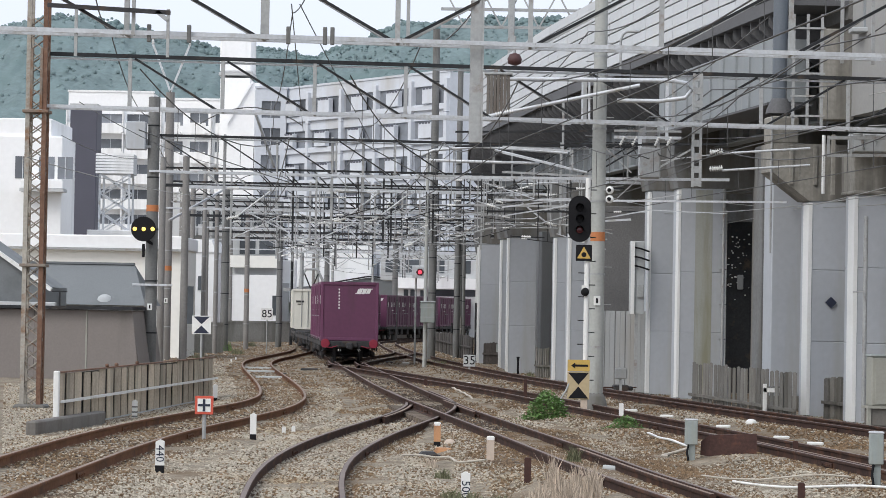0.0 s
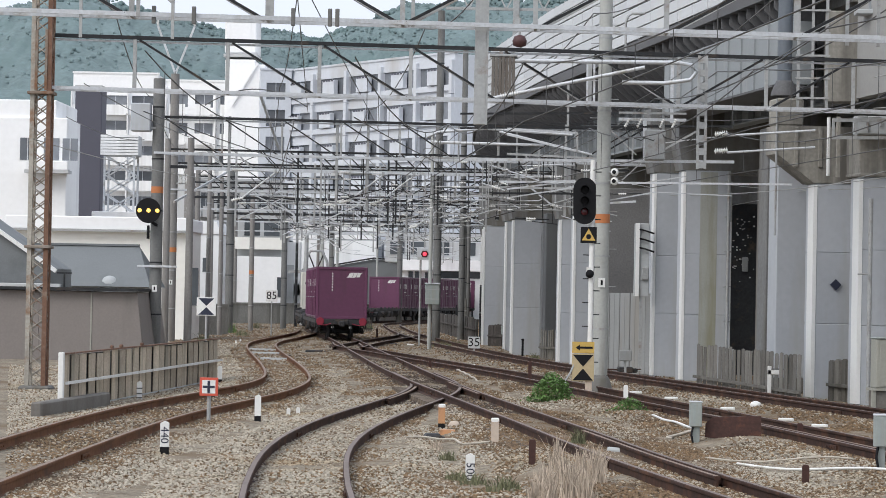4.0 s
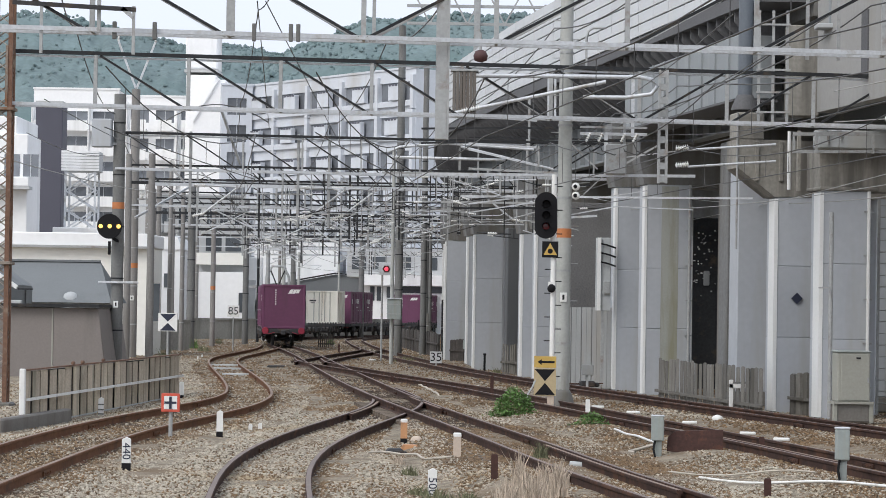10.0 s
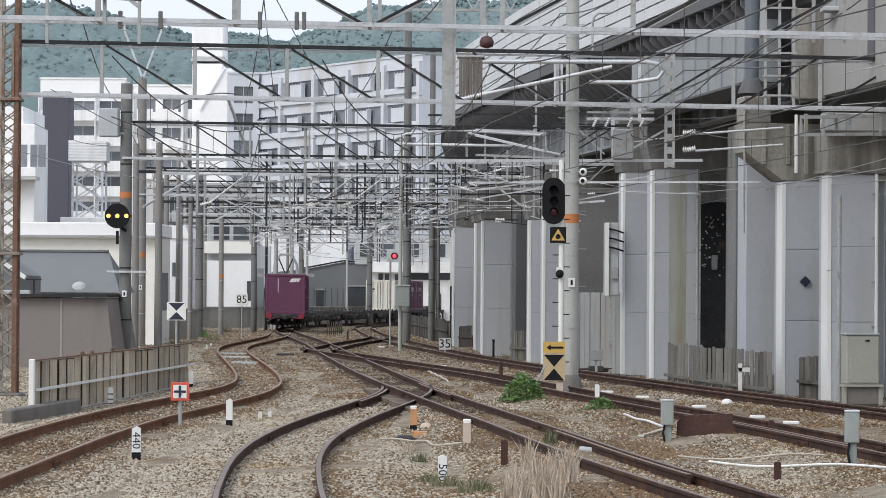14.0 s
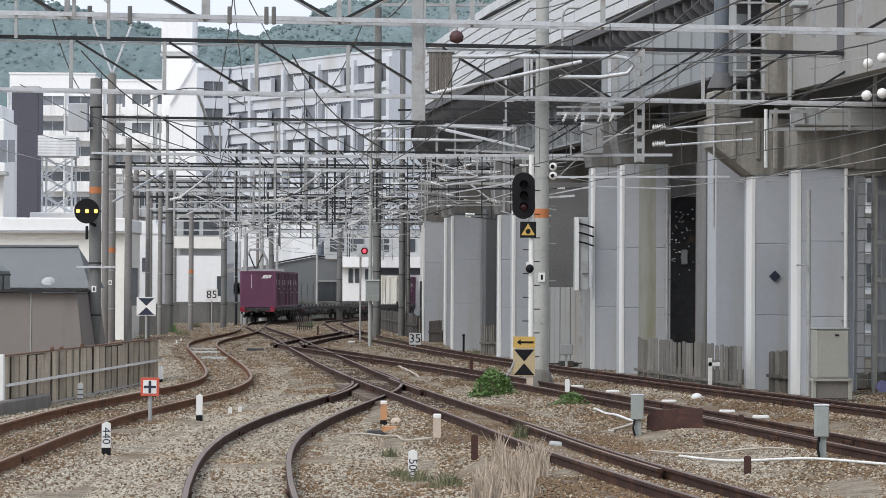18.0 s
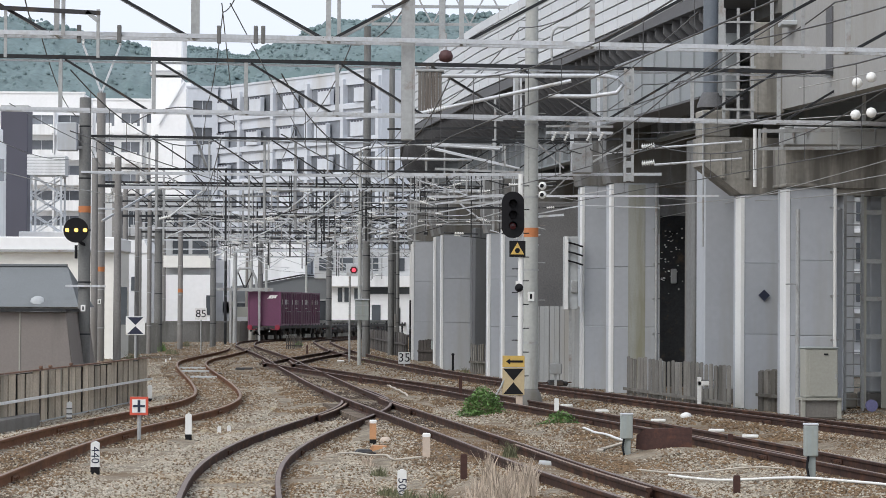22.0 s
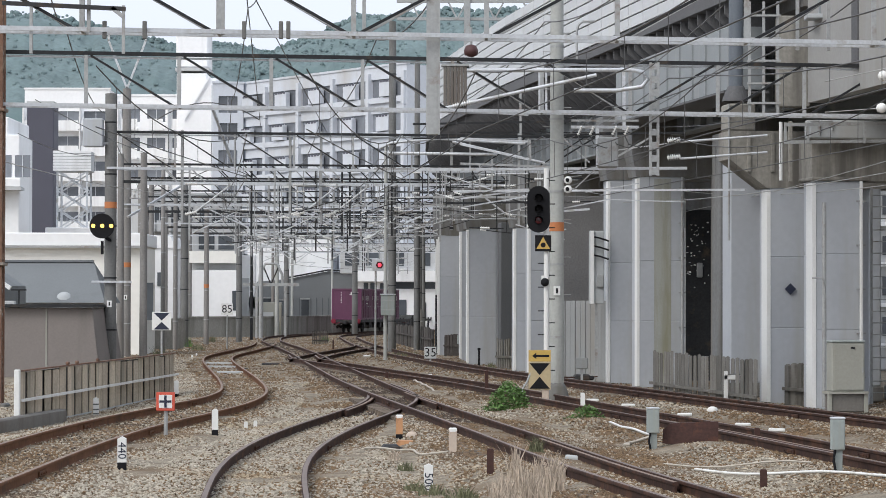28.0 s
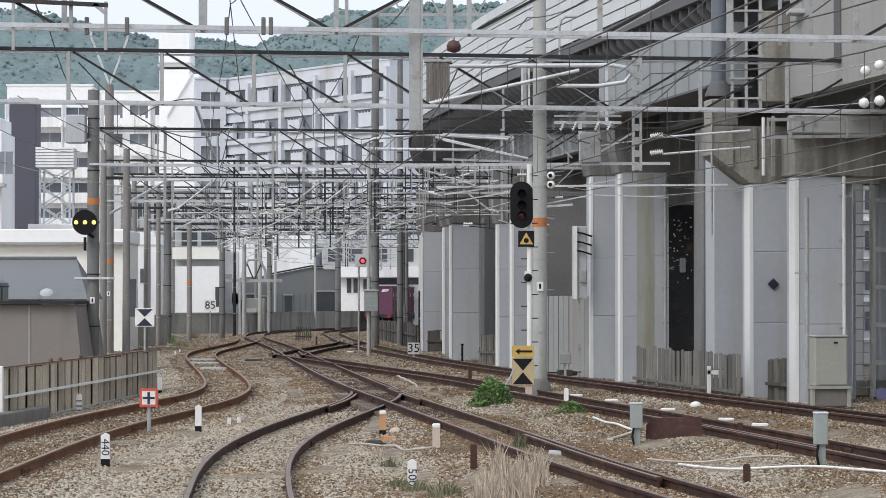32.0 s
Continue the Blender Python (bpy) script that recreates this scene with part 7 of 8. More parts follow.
    for py in (311, 327):
        part("disc", Shape().turned((0, 0, 2.1 + (535 - py) * 67.9 / 5000), [(0.0, 0), (0.10, 0.0), (0.095, 0.04), (0.05, 0.07), (0.0, 0.07)], 14, (-0.3, -1, 0)), PORCELAIN, t)
        part("dark_cap", Shape().turned((-0.02, -0.066, 2.1 + (535 - py) * 67.9 / 5000), [(0.0, 0), (0.05, 0.0), (0.04, 0.04), (0.0, 0.045)], 12, (-0.3, -1, 0)), BLACKPAINT, t, "dark metal cap")
        part("pin", Shape().tube((-0.25, 0, 2.1 + (535 - py) * 67.9 / 5000), (0, 0, 2.1 + (535 - py) * 67.9 / 5000), 0.02), GALVOLD, t)
    t = thing("switch_gear", (3.63, 69.4, 5.89), "grey line switch with slanted white insulators", "switch gear")
    part("case", Shape().box((0, 0, 0), (0.5, 0.4, 0.75), bev=0.03), GALVOLD, t)
    part("frame_bar", Shape().bar((-0.9, -0.1, 0.62), (0.75, -0.1, 0.62), 0.07), GALV, t)
    part("frame_bar", Shape().bar((-0.9, -0.1, 0.78), (0.75, -0.1, 0.78), 0.05), GALVOLD, t)
    part("hanger", Shape().bar((0.2, 0, 0.3), (0.2, 0, 1.1), 0.06), GALVOLD, t)
    for dx in (-0.75, -0.45, 0.1, 0.4):
        part("insulator", insulator_shape((dx, -0.16, 0.42), (0.45, 0, 0.9), 0.24, 0.05), PORCELAIN, t)
        part("jumper", Shape().path([(dx, -0.16, 0.42), (dx + 0.1, -0.2, 0.2), (dx + 0.4, -0.2, 0.1), (dx + 0.7, -0.1, 0.3)], 0.014), WIRE, t)
    t = thing("louvred_box", (-0.12, 66.9, 7.28), "beige ribbed metal box hung under a gantry", "equipment box")
    for k in range(7):
        part("rib", Shape().box((-0.24 + 0.08 * k, -0.02 * (k % 2), 0), (0.075, 0.3, 1.0), bev=0.01), BROWNPIER, t)
    part("top_plate", Shape().box((0, 0, 0.53), (0.66, 0.36, 0.06), bev=0.01), GALVOLD, t)
    t = thing("pipe_hook", (2.79, 67.6, 0), "pale bent pipe hook on the gantry", "pipe")
    part("pipe", Shape().path([(0, 0, 7.98), (0, 0, 8.72), (0.05, 0, 8.87), (0.15, 0, 8.94), (0.45, 0, 8.94)], 0.03, 8), GALVOLD, t)
    t = thing("yard_lamp", (0.25, 66.0, 8.08), "dull red round lamp hung from the gantry", "lamp")
    part("body", Shape().turned((0, 0, -0.14), [(0.05, 0), (0.15, 0.04), (0.17, 0.15), (0.12, 0.26), (0.03, 0.29)], 14), material("dull_red_lamp_paint", (0.075, 0.03, 0.03), 0.6), t)
    part("hanger", Shape().tube((0, 0, 0.12), (0, 0, 0.55), 0.03), GALVOLD, t)
    # feeders and stays strung high across the yard
    gy = [g[0] for g in GANTRIES]
    for off, z, sag in ((-8.6, 8.6, 0.5), (-4.4, 9.1, 0.45), (2.6, 8.9, 0.5), (5.6, 7.6, 0.4), (4.1, 6.9, 0.35), (-1.4, 8.4, 0.5)):
        pts = []
        for g in GANTRIES[:8]:
            x = float(np.interp(g[0], *TRACK_X["main"])) + off + 1.0
            pts.append((x, gantry_y(g, x)))
        build_feeder(pts, z, sag)
    # slanting wires that cross from mast to mast
    for a, b, sag in (((-10.80, 64.0, 5.49), (-9.54, 131.0, 7.47), 0.5), ((-9.95, 66.0, 6.92), (-12.39, 128.0, 8.63), 0.3), ((-10.98, 70.0, 6.37), (-15.46, 120.0, 8.51), 0.2), ((8.98, 55.0, 4.85), (3.87, 110.0, 6.28), 0.35), ((9.14, 56.0, 5.20), (5.62, 130.0, 5.87), 0.3), ((8.16, 50.0, 6.15), (5.69, 90.0, 7.86), 0.3), ((9.79, 60.0, 4.80), (7.13, 90.0, 5.79), 0.2), ((7.67, 90.0, 5.52), (3.70, 105.0, 6.62), 0.2), ((4.29, 46.0, 7.02), (3.80, 97.0, 8.60), 0.2), ((5.85, 46.0, 7.02), (4.19, 97.0, 7.82), 0.2), ((-3.79, 50.0, 7.55), (-6.87, 97.0, 8.31), 0.0), ((-3.64, 50.0, 7.55), (-4.93, 110.0, 8.37), 0.0), ((-3.46, 120.0, 7.02), (1.52, 100.0, 7.30), 0.1)):
        s = Shape().path(sag_line(a, b, sag, 14), 0.011)
        solo("span_wire", s, WIRELIGHT if a[2] < 6 else WIRE, "thin wire slanting between poles", "wire", "span wires")
    # arched jumper wires between far masts
    for cx, cy, D, w in ((340, 177, 97, 90), (365, 292, 131, 70), (300, 300, 131, 60)):
        pts = [((cx - 784 + w * u) * D / 5000, 0, 2.1 + (535 - cy - 30 * u * u) * D / 5000) for u in np.linspace(-1, 1, 12)]
        s = Shape().path(pts, 0.02)
        ob = solo("jumper_wire", s, WIRE, "arched dark jumper wire", "wire", "jumper wires")
        ob.location = (0, D - 0.6, 0)
    # pale slanted struts on the left masts
    for a, b in (((-15.08, 128.0, 6.12), (-13.04, 132.0, 7.72)), ((-9.66, 110.0, 9.80), (-9.05, 112.0, 7.81))):
        solo("strut", Shape().bar(a, b, 0.09), GALV, "pale slanted strut between poles", "strut", "struts")
    t = thing("post_insulator", (0, 129.4, 0), "pair of white post insulators on a side arm of a pole", "insulator", "post insulators")
    za = 7.02
    part("arm", Shape().bar((-15.30, -0.1, za), (-14.54, -0.1, za), 0.07), GALVOLD, t)
    for dx in (0.36, 0.66):
        part("body", insulator_shape((-15.30 + dx, -0.1, za), (0, 0, 1), 0.42, 0.12), PORCELAIN, t)


# ---- under and on the viaduct ----
def build_underside():
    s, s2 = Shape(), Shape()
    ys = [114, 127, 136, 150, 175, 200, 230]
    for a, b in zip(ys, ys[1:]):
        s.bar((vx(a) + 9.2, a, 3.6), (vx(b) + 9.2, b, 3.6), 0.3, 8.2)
    part_wall = solo("wall_under_viaduct", s, DARKWALL, "wall behind the columns, the shade under the deck in its colour", "wall", kind="structure")
    # the darkest piers have the shade between the columns in their colour
    for y, off, w, h, m in ((80.0, 0.2, 0.27, 7.4, CONCRETE), (78.8, 0.18, 0.93, 7.4, JACKET), (102.5, -0.1, 1.9, 6.5, DARKWALL), (104.0, 2.2, 2.4, 6.6, DARKWALL), (118.0, 0.45, 0.75, 6.0, GAPSHADE), (118.0, 2.2, 2.0, 6.0, JACKET), (131.0, 1.2, 1.8, 6.0, JACKET), (75.5, 3.05, 0.3, 6.2, JACKET), (76.0, 3.9, 0.9, 6.2, JACKET), (146, 0.6, 2.5, 6, JACKET)):
        t = thing("inner_pier", (vx(y) + off + w / 2, y, -0.4), "inner pier under the viaduct, the darker ones coloured for shade", "pier", "inner piers", rz=vh(y))
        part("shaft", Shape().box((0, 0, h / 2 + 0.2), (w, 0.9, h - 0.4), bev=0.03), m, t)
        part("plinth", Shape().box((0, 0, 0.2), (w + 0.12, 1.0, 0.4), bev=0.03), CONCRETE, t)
    # pale web panels and steelwork of the near span
    t = thing("near_span_girder", (0, 0, 0), "pale concrete girder near the columns, soffit shade in its colour", "girder", kind="structure")
    y0 = 73.0
    near = list(np.arange(44, 73.1, 1.45))
    part("web_panel", strip(near, 0.82, 1.2, 7.38, DECK - 0.06), NEARWEB, t, "pale painted concrete web")
    # soffit coloured dark for the shade under the span
    part("shade_dark_soffit", strip(near, 1.203, 9.0, 7.6, 7.9), GIRDERDARK, t)
    part("web_joint", strip([68.6, 69.1], 0.78, 0.818, 7.9, 9.6), GIRDERDARK, t, "dark joint panel")
    part("end_block", Shape().box((8.75, 74.3, 8.55), (0.85, 0.6, 2.4), bev=0.03), CAPCONC, t, "weathered end block")
    part("deck_post", Shape().box((9.35, 72.0, 10.15), (0.42, 0.4, 1.2), bev=0.02), GIRDER, t, "blue-grey steel post")
    part("post_pedestal", Shape().box((9.28, 72.0, 9.50), (0.95, 0.7, 0.12), bev=0.02), PALECONC, t)
    part("post_edge", Shape().box((9.62, 71.7, 9.6), (0.06, 0.06, 2.2)), JACKETEDGE, t)
    part("round_strut", Shape().tube((7.21, y0 + 0.8, 7.65), (7.21, y0 + 0.8, 10.91), 0.19, n=18), STRUT, t, "blue-grey round steel strut")
    part("strut_shoe", Shape().turned((7.21, y0 + 0.8, 7.47), [(0.36, 0), (0.34, 0.1), (0.24, 0.34), (0.21, 0.4)], 16), GIRDERDARK, t)
    for px in (1295, 1320, 1345):
        part("hanger", Shape().bar(((px - 784) * 72.5 / 5000, 72.3, 2.1 + (535 - 200) * 72.5 / 5000), ((px - 784) * 72.5 / 5000, 72.3, 2.1 + 540 * 72.5 / 5000), 0.07), GALVOLD, t)
    for py in (20, 60, 100, 140, 175):
        part("rung_beam", Shape().bar((7.34, 72.25, 2.1 + (535 - py) * 72.5 / 5000), (8.21, 72.25, 2.1 + (535 - py) * 72.5 / 5000), 0.05), GALVOLD, t)
    for py in (212, 243):
        part("shelf_rail", Shape().bar((7.99, 69.6, 2.1 + (535 - py) * 69.6 / 5000), (10.86, 69.8, 2.1 + (538 - py) * 69.8 / 5000), 0.08), GALVOLD, t)
    for px in (1360, 1400, 1500):
        part("shelf_post", Shape().bar(((px - 784) * 69.6 / 5000, 69.6, 6.14), ((px - 784) * 69.6 / 5000, 69.6, 6.65), 0.06), GALVOLD, t)
    # grey steel box span between the first two piers
    t = thing("steel_span", (0, 0, 0), "grey riveted steel box girder between two piers", "girder", kind="structure")
    a, b = Vector((vx(75) - 0.2, 75.4, 8.75)), Vector((vx(89) - 0.2, 89.0, 8.75))
    part("box_girder", Shape().bar(a, b, 1.0, 1.7, 0.02), GIRDER, t)
    part("bottom_flange", Shape().bar(a - Vector((0, 0, 0.9)), b - Vector((0, 0, 0.9)), 1.25, 0.06), GIRDERDARK, t)
    d = (b - a).normalized()
    for k in range(9):
        p = a + d * (0.8 + 1.5 * k)
        part("web_stiffener", Shape().box((p.x - 0.52, p.y, 8.75), (0.05, 0.12, 1.7)), GIRDER, t)
    # overhead line frames on top of the viaduct
    for y in (92.0, 128.0):
        t = thing("viaduct_line_mast", (vx(y) + 0.4, y, DECK), "grey steel overhead line frame on the viaduct", "mast", "frames on the viaduct")
        part("post", Shape().box((0, 0, 3.4), (0.3, 0.3, 6.8), bev=0.02), GALVOLD, t)
        for zz in (4.6, 5.4, 6.2):
            part("cross_beam", Shape().bar((-3.2 if y > 100 else 0, 0, zz), (9, 0, zz), 0.13), GALVOLD, t)
        for k in range(14):
            part("lacing_bar", Shape().bar(((-3.0 if y > 100 else 0) + 0.85 * k, 0, 4.6 if k % 2 else 6.2), ((-3.0 if y > 100 else 0) + 0.85 * (k + 1), 0, 6.2 if k % 2 else 4.6), 0.07), GALVOLD, t)
# ---- town behind the yard ----
# Paler glass: curtains, and the sky's reflection put into the base colour.
SKYGLASS = material("curtain_and_sky_glass", (0.20, 0.215, 0.24), 0.15, 0.0, vary=0.35, scale=0.4, fine=3, bump=0, random_tint=0.45)
MIDWALL = material("weathered_white_render", (0.62, 0.65, 0.70), 0.8, vary=0.08, scale=1, fine=10, bump=0.05, second=(0.5, 0.5, 0.5), amount=0.3, patch=0.15, streak=True)
def build_town():
    build_hill("hazy_wooded_hill", [(-420, 120), (-265, 150), (-245, 154), (-222, 156), (-205, 152), (-190, 148), (-170, 146), (-151, 141), (-133, 135), (-109, 127), (-60, 118), (20, 110)], 1500, 380, "green wooded hill behind the town")
    build_hill("hazy_wooded_hill", [(-150, 120), (-122, 146), (-103, 160), (-83, 166), (-70, 172), (-62, 177), (-49, 176), (-28, 178), (40, 182), (200, 170)], 1700, 380, "green wooded hill behind the town")
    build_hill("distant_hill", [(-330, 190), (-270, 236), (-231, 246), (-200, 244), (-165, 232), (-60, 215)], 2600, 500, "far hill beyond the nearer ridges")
    # the long block, with a taller stair end
    build_block("apartment_building", (-23.0, 287.6), (-4.95, 261.5), -1.72, 24.6, 12, 8, 5, "long white apartment building with boxed balconies", MIDWALL, 1.0, (0.92, 0.53), 0.55, boxed=True, glass=SKYGLASS)
    build_block("apartment_wing", (-25.02, 285), (-21.95, 285.5), -1, 24.6, 10, 9, 1, "white stair wing with tall dark windows", MIDWALL, 0.0, (0.62, 0.62), 1.0, glass=SKYGLASS)
    t = thing("stair_tower", (-27.80, 292, -1), "white stair tower with a tank house on top", "building")
    part("shaft", Shape().box((0, 3, 13.6), (3.154, 6, 27.2), bev=0.1), FACADE, t)
    part("tank_house", Shape().box((0, 2.6, 29.8), (3.329, 5, 4.0), bev=0.15), FACADE, t)
    part("ledge", Shape().box((0, 2.6, 27.6), (3.504, 5.4, 0.3)), FACADEGREY, t)
    t = thing("gabled_house", (-26.15, 287, -1), "white gabled end wall beside the tower", "building")
    part("ridge_coping", Shape().bar((-1.95, -0.05, 22.05), (0.6, -0.05, 26.4), 0.4, 0.16), FACADE, t)
    part("gable", Shape().plate([(-1.9, 0), (1.3, 0), (1.3, 26.3), (0.6, 26.3), (-1.9, 22.0)], 4.0, Matrix.Translation((0, 2, 0))), FACADE, t)
    build_block("apartment_building", (-51.0, 330), (-41.0, 330), -1.0, 27.4, 10, 9, 3, "white apartment building with long balconies", FACADE, 1.5, (0.84, 0.5), 1.9, glass=SKYGLASS, long=0.9)
    build_block("apartment_building", (-36.4, 300), (-28.3, 300), -1.0, 24.4, 10, 8, 3, "pale apartment building with broad white balconies", FACADE, 1.3, (0.72, 0.46), 0.5, glass=SKYGLASS, long=0.62)
    build_block("apartment_building", (-29.03, 255), (-20.38, 258), 0, 12.2, 4, 4, 7, "lower grey apartment block behind the poles", FACADEGREY, 1.1, (0.75, 0.5), 0.5)
    # dark slab-like side wall
    t = thing("dark_building", (-30.54, 205, -1), "dark slate-clad narrow building side", "building")
    part("wall", Shape().box((0, 1.2, 8.9), (1.97, 2.4, 17.8), bev=0.05), SLATE, t)
    part("coping", Shape().box((0, 1.2, 17.85), (1.968, 2.6, 0.2)), FACADEGREY, t)
    t = thing("white_house", (-27.9, 165, -0.5), "white rendered house with a recessed balcony", "house")
    part("wall", Shape().box((0, 2.5, 6.3), (4.224, 5, 12.6), bev=0.05), FACADE, t)
    part("upper_storey", Shape().box((-0.4, 4.2, 12.9), (3.630, 8, 1.5), bev=0.05), FACADE, t)
    part("balcony", Shape().box((1.1, -0.5, 9.75), (2.475, 1.2, 0.5), bev=0.03), FACADE, t)
    part("balcony_slab", Shape().box((1.1, -0.5, 9.40), (2.574, 1.3, 0.18)), FACADEGREY, t)
    for dx in (-0.2, 1.2, 2.3):
        w = part("window", Shape().box((dx, -0.02, 10.75), (0.9, 0.06, 1.3)), SKYGLASS, t)
        part("sash", Shape().box((dx, -0.06, 10.75), (0.05, 0.04, 1.3)), GALV, w)
    for zz in (3.0, 5.8):
        part("window", Shape().box((-1.5, -0.02, zz), (0.8, 0.06, 1.2)), PANE, t)
    # long low white hall, its cream band, and the grey roofs in front
    t = thing("white_hall", (-19.55, 135, -0.3), "long low white hall with a cream band", "building")
    part("wall", Shape().box((0.0, 3, 2.62), (8.640, 6, 5.24)), CREAMWALL, t)
    part("fascia", Shape().box((0.0, 2.9, 5.56), (8.802, 6.4, 0.64), bev=0.04), FACADE, t)
    part("gutter", Shape().box((0.0, -0.37, 5.2), (8.856, 0.15, 0.10)), GALVOLD, t)
    part("side_window", Shape().box((4.644, -0.05, 2.6), (0.5, 0.06, 1.8)), PANE, t)
    t = thing("grey_roofed_house", (-16.18, 108, -0.3), "low house with a hipped grey sheet roof", "house")
    s = Shape()
    w, zr, ze = 2.6, 3.82 + 0.3, 2.21 + 0.3
    s.add([(-4.4, 0, ze), (w, 0, ze), (w, 5, ze), (-4.4, 5, ze), (-4.4, 2.4, zr), (w - 0.75, 2.4, zr)], [(0, 1, 5, 4), (1, 2, 5), (2, 3, 4, 5), (3, 0, 4), (0, 3, 2, 1)])
    part("roof", s, GREYROOF, t)
    part("ridge_cap", Shape().bar((-4.4, 2.4, zr + 0.02), (w - 0.75, 2.4, zr + 0.02), 0.22, 0.08), GREYROOF, t)
    part("wall", Shape().box((-0.9, 2.6, ze / 2), (6.4, 4.4, ze)), FACADEGREY, t)
    part("dome_vent", Shape().turned((0.972, 0.5, ze - 0.2), [(0.38, 0), (0.38, 0.2), (0.345, 0.38), (0.25, 0.52), (0.12, 0.6), (0.0, 0.62)], 10), PALECONC, t, "pale ribbed dome")
    t = thing("brown_shed", (-14.24, 92, -0.35), "flat-roofed brown sheet metal shed", "shed")
    out = [(-2.6, 0), (2.576, 0), (2.245, 2.01 + 0.35), (-2.6, 2.04 + 0.35)]
    for x0, x1 in ((-2.6, -0.95), (-0.94, 0.74), (0.80, 2.40)):
        part("wall_sheet", Shape().plate([(x0, 0), (min(x1, 2.40) + (0.12 if x1 > 2 else 0), 0), (x1 - (0.14 if x1 > 2 else 0), 2.36), (x0, 2.36)], 0.06, Matrix.Identity(4)), BROWNWALL, t)
    part("joint_strip", Shape().box((0.77, -0.02, 1.18), (0.05, 0.06, 2.36)), CREAMBOX, t, "pale joint strip")
    part("vent_pipe", Shape().tube((-0.2, 0.4, 2.3), (-0.2, 0.4, 2.95), 0.03), DARKSTEEL, t)
    part("vent_cap", Shape().box((-0.2, 0.4, 2.96), (0.5, 0.06, 0.05)), DARKSTEEL, t)
    part("body", Shape().plate(out, 6.0, Matrix.Translation((0, 3.05, 0))), BROWNWALL, t)
    part("roof_edge", Shape().box((-0.1, 2.9, 2.06 + 0.38), (4.821, 6.4, 0.1)), DARKSTEEL, t)
    t = thing("gabled_house", (-18.6, 99.0, -0.3), "dark grey gabled house with a white barge board", "house")
    part("wall", Shape().plate([(-3.6, 0), (2.6, 0), (2.6, 3.1), (-0.5, 5.2), (-3.6, 3.1)], 5.0, Matrix.Translation((0, 2.5, 0))), GREYROOF, t)
    for sx in (-1, 1):
        part("barge_board", Shape().bar((-0.5, -0.12, 5.28), (-0.5 + sx * 3.35, -0.12, 3.0), 0.2, 0.13), WHITEPAINT, t, "white barge board")
    part("low_wall", Shape().box((0.0, -0.6, 1.28), (6.2, 0.3, 2.56), bev=0.02), FACADEGREY, t)
    # raised louvred tank on a lattice stand
    t = thing("tank_tower", (-23.53, 172, 6.74), "white louvred tank on a lattice stand", "tank tower")
    h = 3.5
    for sx in (-0.9, 0.9):
        for sy in (-0.9, 0.9):
            part("leg", Shape().bar((sx, sy, 0), (sx, sy, h), 0.12), GALV, t)
    for k in range(3):
        for sy in (-0.9, 0.9):
            z0, z1 = h * k / 3, h * (k + 1) / 3
            part("brace", Shape().bar((-0.9, sy, z0), (0.9, sy, z1), 0.08), GALV, t)
            part("brace", Shape().bar((0.9, sy, z0), (-0.9, sy, z1), 0.08), GALV, t)
    for k in range(7):
        part("louvre", Shape().box((0, -1.05, h + 0.1 + 0.18 * k), (2.3, 0.12, 0.14)), FACADE, t)
    part("tank", Shape().box((0, 0.0, h + 0.62), (2.2, 2.0, 1.24), bev=0.03), FACADEGREY, t)
    t = thing("white_shed", (-23.43, 170, -0.4), "small white building under the tank", "building")
    part("wall", Shape().box((0, 2, 3.6), (2.856, 6, 7.15), bev=0.03), FACADE, t)
    part("window", Shape().box((-0.6, -1.02, 5.6), (0.9, 0.05, 0.7)), PANE, t)
    # white buildings between the poles
    t = thing("white_building", (-19.58, 182, -0.4), "white building with a bright side wall", "building")
    part("wall", Shape().box((0, 3, 3.1), (2.376, 6, 6.2), bev=0.03), FACADE, t)
    part("roof", Shape().plate([(-1.3, 6.2), (1.25, 6.2), (0.9, 7.0), (-1.3, 7.1)], 6.2, Matrix.Translation((0, 3, 0))), FACADE, t)
    for dx, zz in ((-0.8, 1.6), (0.2, 1.4), (-0.8, 4.4), (0.3, 4.2)):
        part("window", Shape().box((dx, -0.02, zz), (0.45, 0.06, 0.9)), PANE, t)
    t = thing("cream_house", (-18.40, 214, -0.4), "cream white house with balconies above", "house")
    part("wall", Shape().box((-0.3, 3, 2.6), (3.766, 6, 5.2), bev=0.03), FACADE, t)
    part("upper", Shape().box((-0.4, 3.5, 7.0), (3.938, 5, 3.6), bev=0.03), FACADEGREY, t)
    part("balcony", Shape().box((-0.3, 0.3, 6.2), (3.595, 1.0, 0.9)), CREAMWALL, t)
    part("window", Shape().box((-0.9, 0.98, 7.4), (1.2, 0.06, 1.2)), PANE, t)
    part("window", Shape().box((0.6, 0.98, 7.4), (1.2, 0.06, 1.2)), PANE, t)
    part("side_window", Shape().box((1.5, -0.02, 2.9), (0.7, 0.06, 1.5)), PANE, t)
    for px, w, h in ((404, 40, 6.4), (418, 26, 3.2), (445, 50, 2.8)):
        t = thing("relay_hut", ((px - 784) * 218 / 5000, 216.5, -0.4), "small pale equipment hut behind the wall", "hut", "huts behind the wall")
        part("body", Shape().box((0, 0.6, h / 2), (w * 218 / 5000, 1.2, h), bev=0.03), FACADE if px == 404 else CREAMBOX, t)
        part("door", Shape().box((0.05, -0.02, h * 0.45), (w * 218 / 5000 * 0.4, 0.05, h * 0.55)), FACADEGREY, t)
    # dark grey workshop with a pitched roof
    t = thing("dark_workshop", (-13.08, 268, -0.5), "dark grey sheet-clad workshop with a low pitched roof", "building")
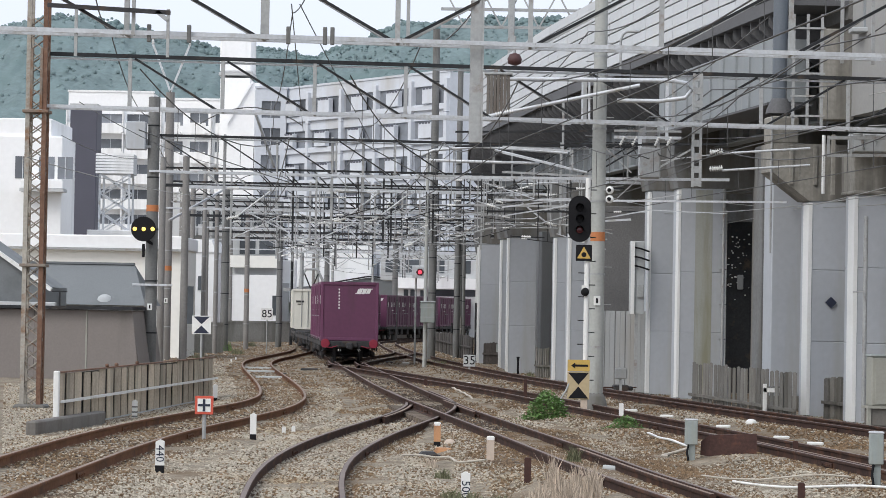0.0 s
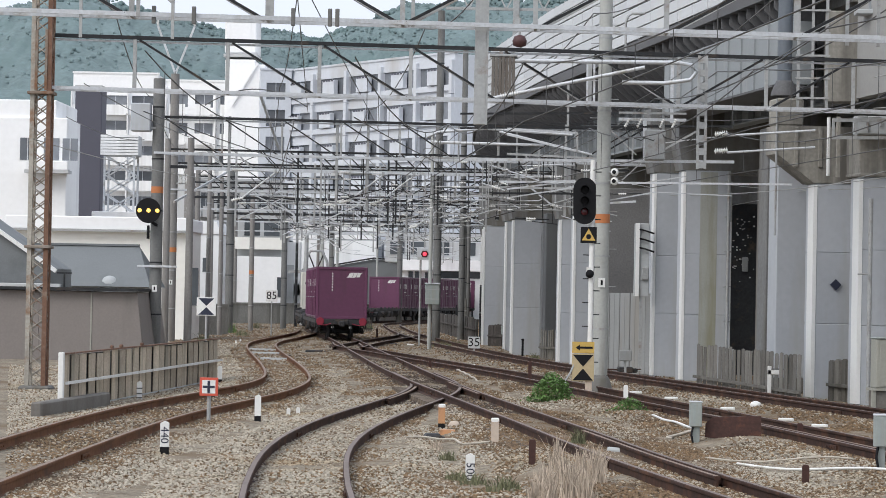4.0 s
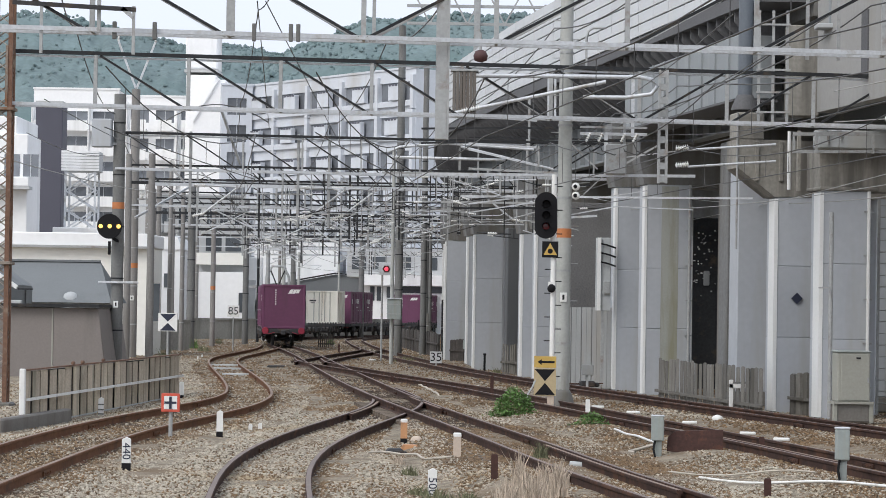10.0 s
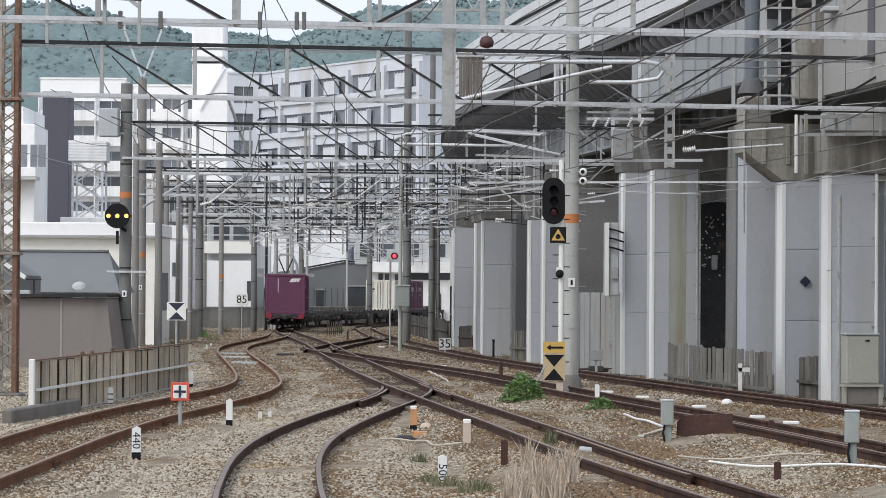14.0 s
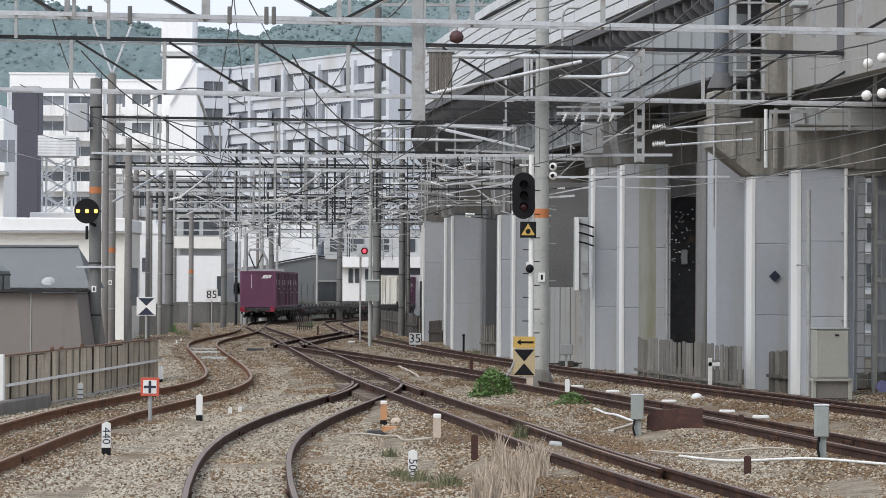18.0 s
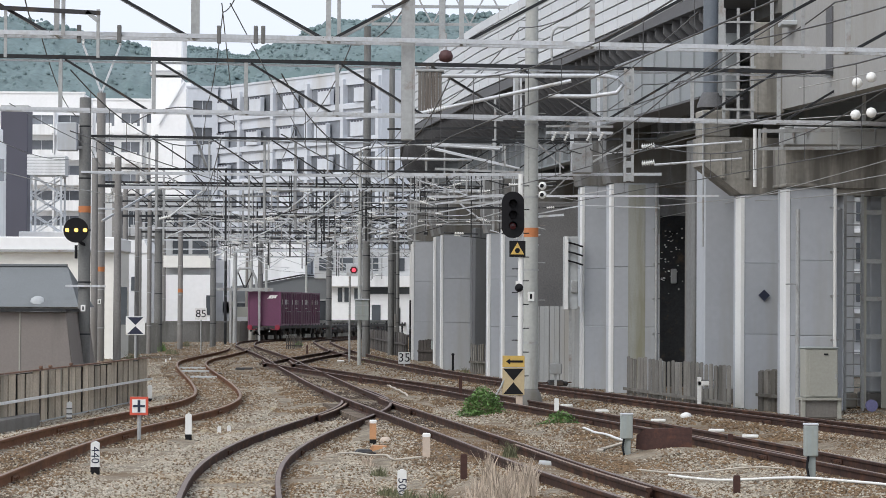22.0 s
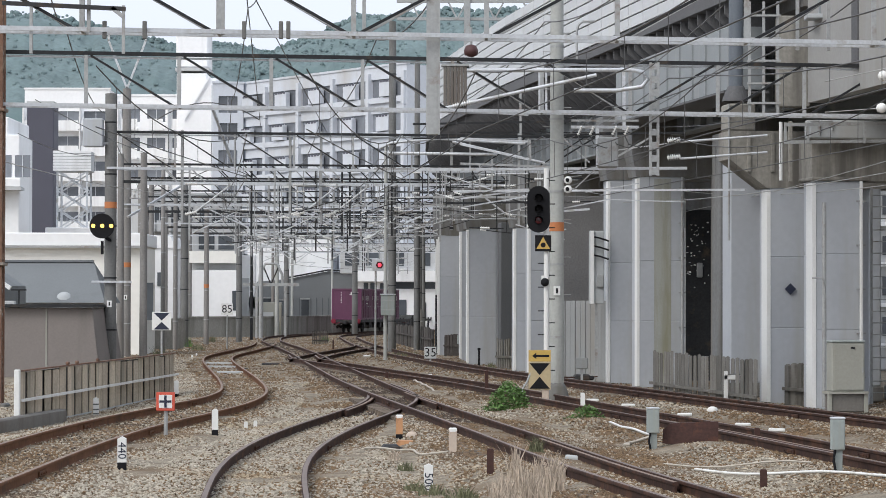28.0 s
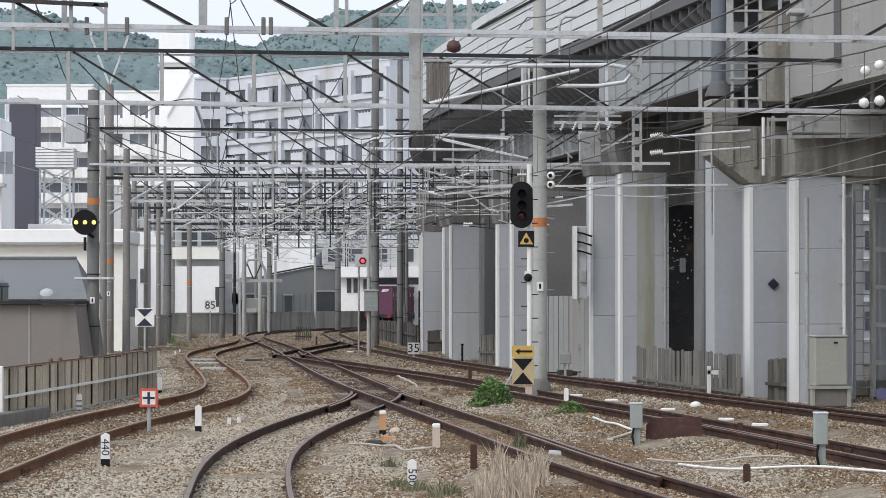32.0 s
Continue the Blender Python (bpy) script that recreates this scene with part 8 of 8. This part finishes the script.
    part("wall", Shape().plate([(-6.2, 0), (3.7, 0), (3.7, 5.21 + 0.5), (0.6, 5.42 + 0.5), (-3.3, 4.67 + 0.5), (-6.2, 4.40 + 0.5)], 8.0, Matrix.Translation((0, 4, 0))), material("dark_grey_sheet_wall", (0.185, 0.197, 0.207), 0.6, vary=0.12, scale=2, second=(0.15, 0.157, 0.167), amount=0.3, patch=0.3), t)
    part("roof_edge", Shape().bar((-3.3, -0.1, 4.73 + 0.55), (0.6, -0.1, 5.48 + 0.55), 0.3, 0.14), DARKSTEEL, t)
    part("roof_edge", Shape().bar((0.6, -0.1, 5.48 + 0.55), (3.8, -0.1, 5.26 + 0.55), 0.3, 0.14), DARKSTEEL, t)
    for dx, zz, w, h in ((1.9, 2.6, 1.7, 1.9), (-1.6, 2.4, 0.7, 1.6), (-5.0, 2.3, 1.2, 2.0), (-3.9, 2.2, 0.8, 1.8)):
        q = part("opening", Shape().box((dx, -0.03, zz), (w, 0.08, h)), PANE, t)
        part("lintel", Shape().box((dx, -0.1, zz + h / 2 + 0.1), (w + 0.2, 0.12, 0.14)), GALVOLD, q)
    for dx in np.arange(-6.0, 3.7, 0.55):
        part("cladding_rib", Shape().box((dx, -0.02, 1.7), (0.05, 0.05, 3.4)), material("dark_cladding_rib", (0.09, 0.10, 0.105), 0.6) if dx < -5.9 else bpy.data.materials["dark_cladding_rib"], t)
    # white houses right of it
    t = thing("white_terrace", (-5.35, 257, -0.5), "white terrace house with windows and dark-coloured balcony recesses", "house")
    part("wall", Shape().box((0.3, 4, 2.9), (8.995, 8, 5.8), bev=0.03), FACADE, t)
    part("upper", Shape().box((-0.2, 5, 6.9), (10.794, 8, 2.6), bev=0.03), FACADEGREY, t)
    part("ledge", Shape().box((0.3, -0.4, 5.34), (9.149, 1.0, 0.98)), FACADE, t)
    # the first two dark boxes give shaded balcony recesses by colour alone
    for dx, zz, w, h in ((0.15, 4.5, 2.2, 0.6), (2.5, 4.5, 1.6, 0.6), (-3.2, 4.1, 0.4, 1.3), (-2.6, 4.1, 0.4, 1.3), (-1.6, 4.2, 0.6, 1.0), (0.1, 2.4, 0.8, 1.6), (1.9, 2.2, 0.8, 1.5), (3.6, 2.6, 0.75, 1.5)):
        part("window", Shape().box((dx, -0.03, zz), (w, 0.08, h)), PANE, t)
    for dx in (-4.5, -2.6, -0.4, 2.0):
        part("window", Shape().box((dx, 0.97, 6.9), (1.3, 0.08, 1.2)), PANE, t)
    t = thing("white_back_wall", (-16.29, 276.6, -0.5), "bright white building behind the workshop", "building")
    part("wall", Shape().box((-0.4, 0.8, 3.6), (11.080, 1.6, 7.2), bev=0.03), FACADE, t)
    part("high_wall", Shape().box((-16.31 - -16.29, -6.4, 4.6), (7.992, 0.8, 9.2), bev=0.03), FACADE, t)
    part("shed_roof", Shape().box((4.6, 0.8, 5.4), (3.878, 1.5, 4.2), bev=0.03), CREAMWALL, t)
    # arched footbridge truss frame seen beyond the poles
    t = thing("arched_frame", (-13.78, 206, 0), "white arched steel frame with a V brace", "frame")
    w, zb, zt = 0.85, 3.66, 5.18
    part("arch", Shape().path([(-w, 0, zb), (-w * 0.95, 0, (zb + zt) / 2), (-w * 0.5, 0, zt), (w * 0.5, 0, zt), (w * 0.95, 0, (zb + zt) / 2), (w, 0, zb)], 0.10, 8), GALVOLD, t)
    part("brace", Shape().bar((-w * 0.7, 0, zt - 0.1), (0, 0, zb), 0.09), DARKSTEEL, t)
    part("brace", Shape().bar((w * 0.7, 0, zt - 0.1), (0, 0, zb), 0.09), DARKSTEEL, t)
    part("base_beam", Shape().bar((-w - 1.2, 0, zb), (w + 1.2, 0, zb), 0.2, 0.22), GALVOLD, t)
    for sx in (-1, 1):
        part("leg", Shape().bar((sx * (w + 0.2), 0, -0.4), (sx * (w + 0.2), 0, zb), 0.16), GALVOLD, t)
# ---- the whole place ----
build_ground()
for i, g in enumerate(GANTRIES):
    build_gantry(g, i)
for nm in LINES:
    build_catenary(nm)
build_viaduct()
build_underside()
build_train()
build_town()
build_fences()
build_poles()
build_colour_light()
build_repeater()
build_signs()
build_markers()
build_overhead()
build_plants()
build_stones()
build_track_fittings()
build_track("siding", "rusty siding bending through an S curve beside the fence", 28, 166, False)
build_track("branch", "curved branch track joining the main line at a turnout", 26, 77, True)
build_track("main", "main line curving away through the yard", 26, 150, True)
build_track("loop", "loop track running beside the main line", 30, 118, True)
build_track("outer", "outer track along the foot of the viaduct", 40, 200, True)
build_track("crossover", "short crossover between two tracks", 112, 157, True)
motions()
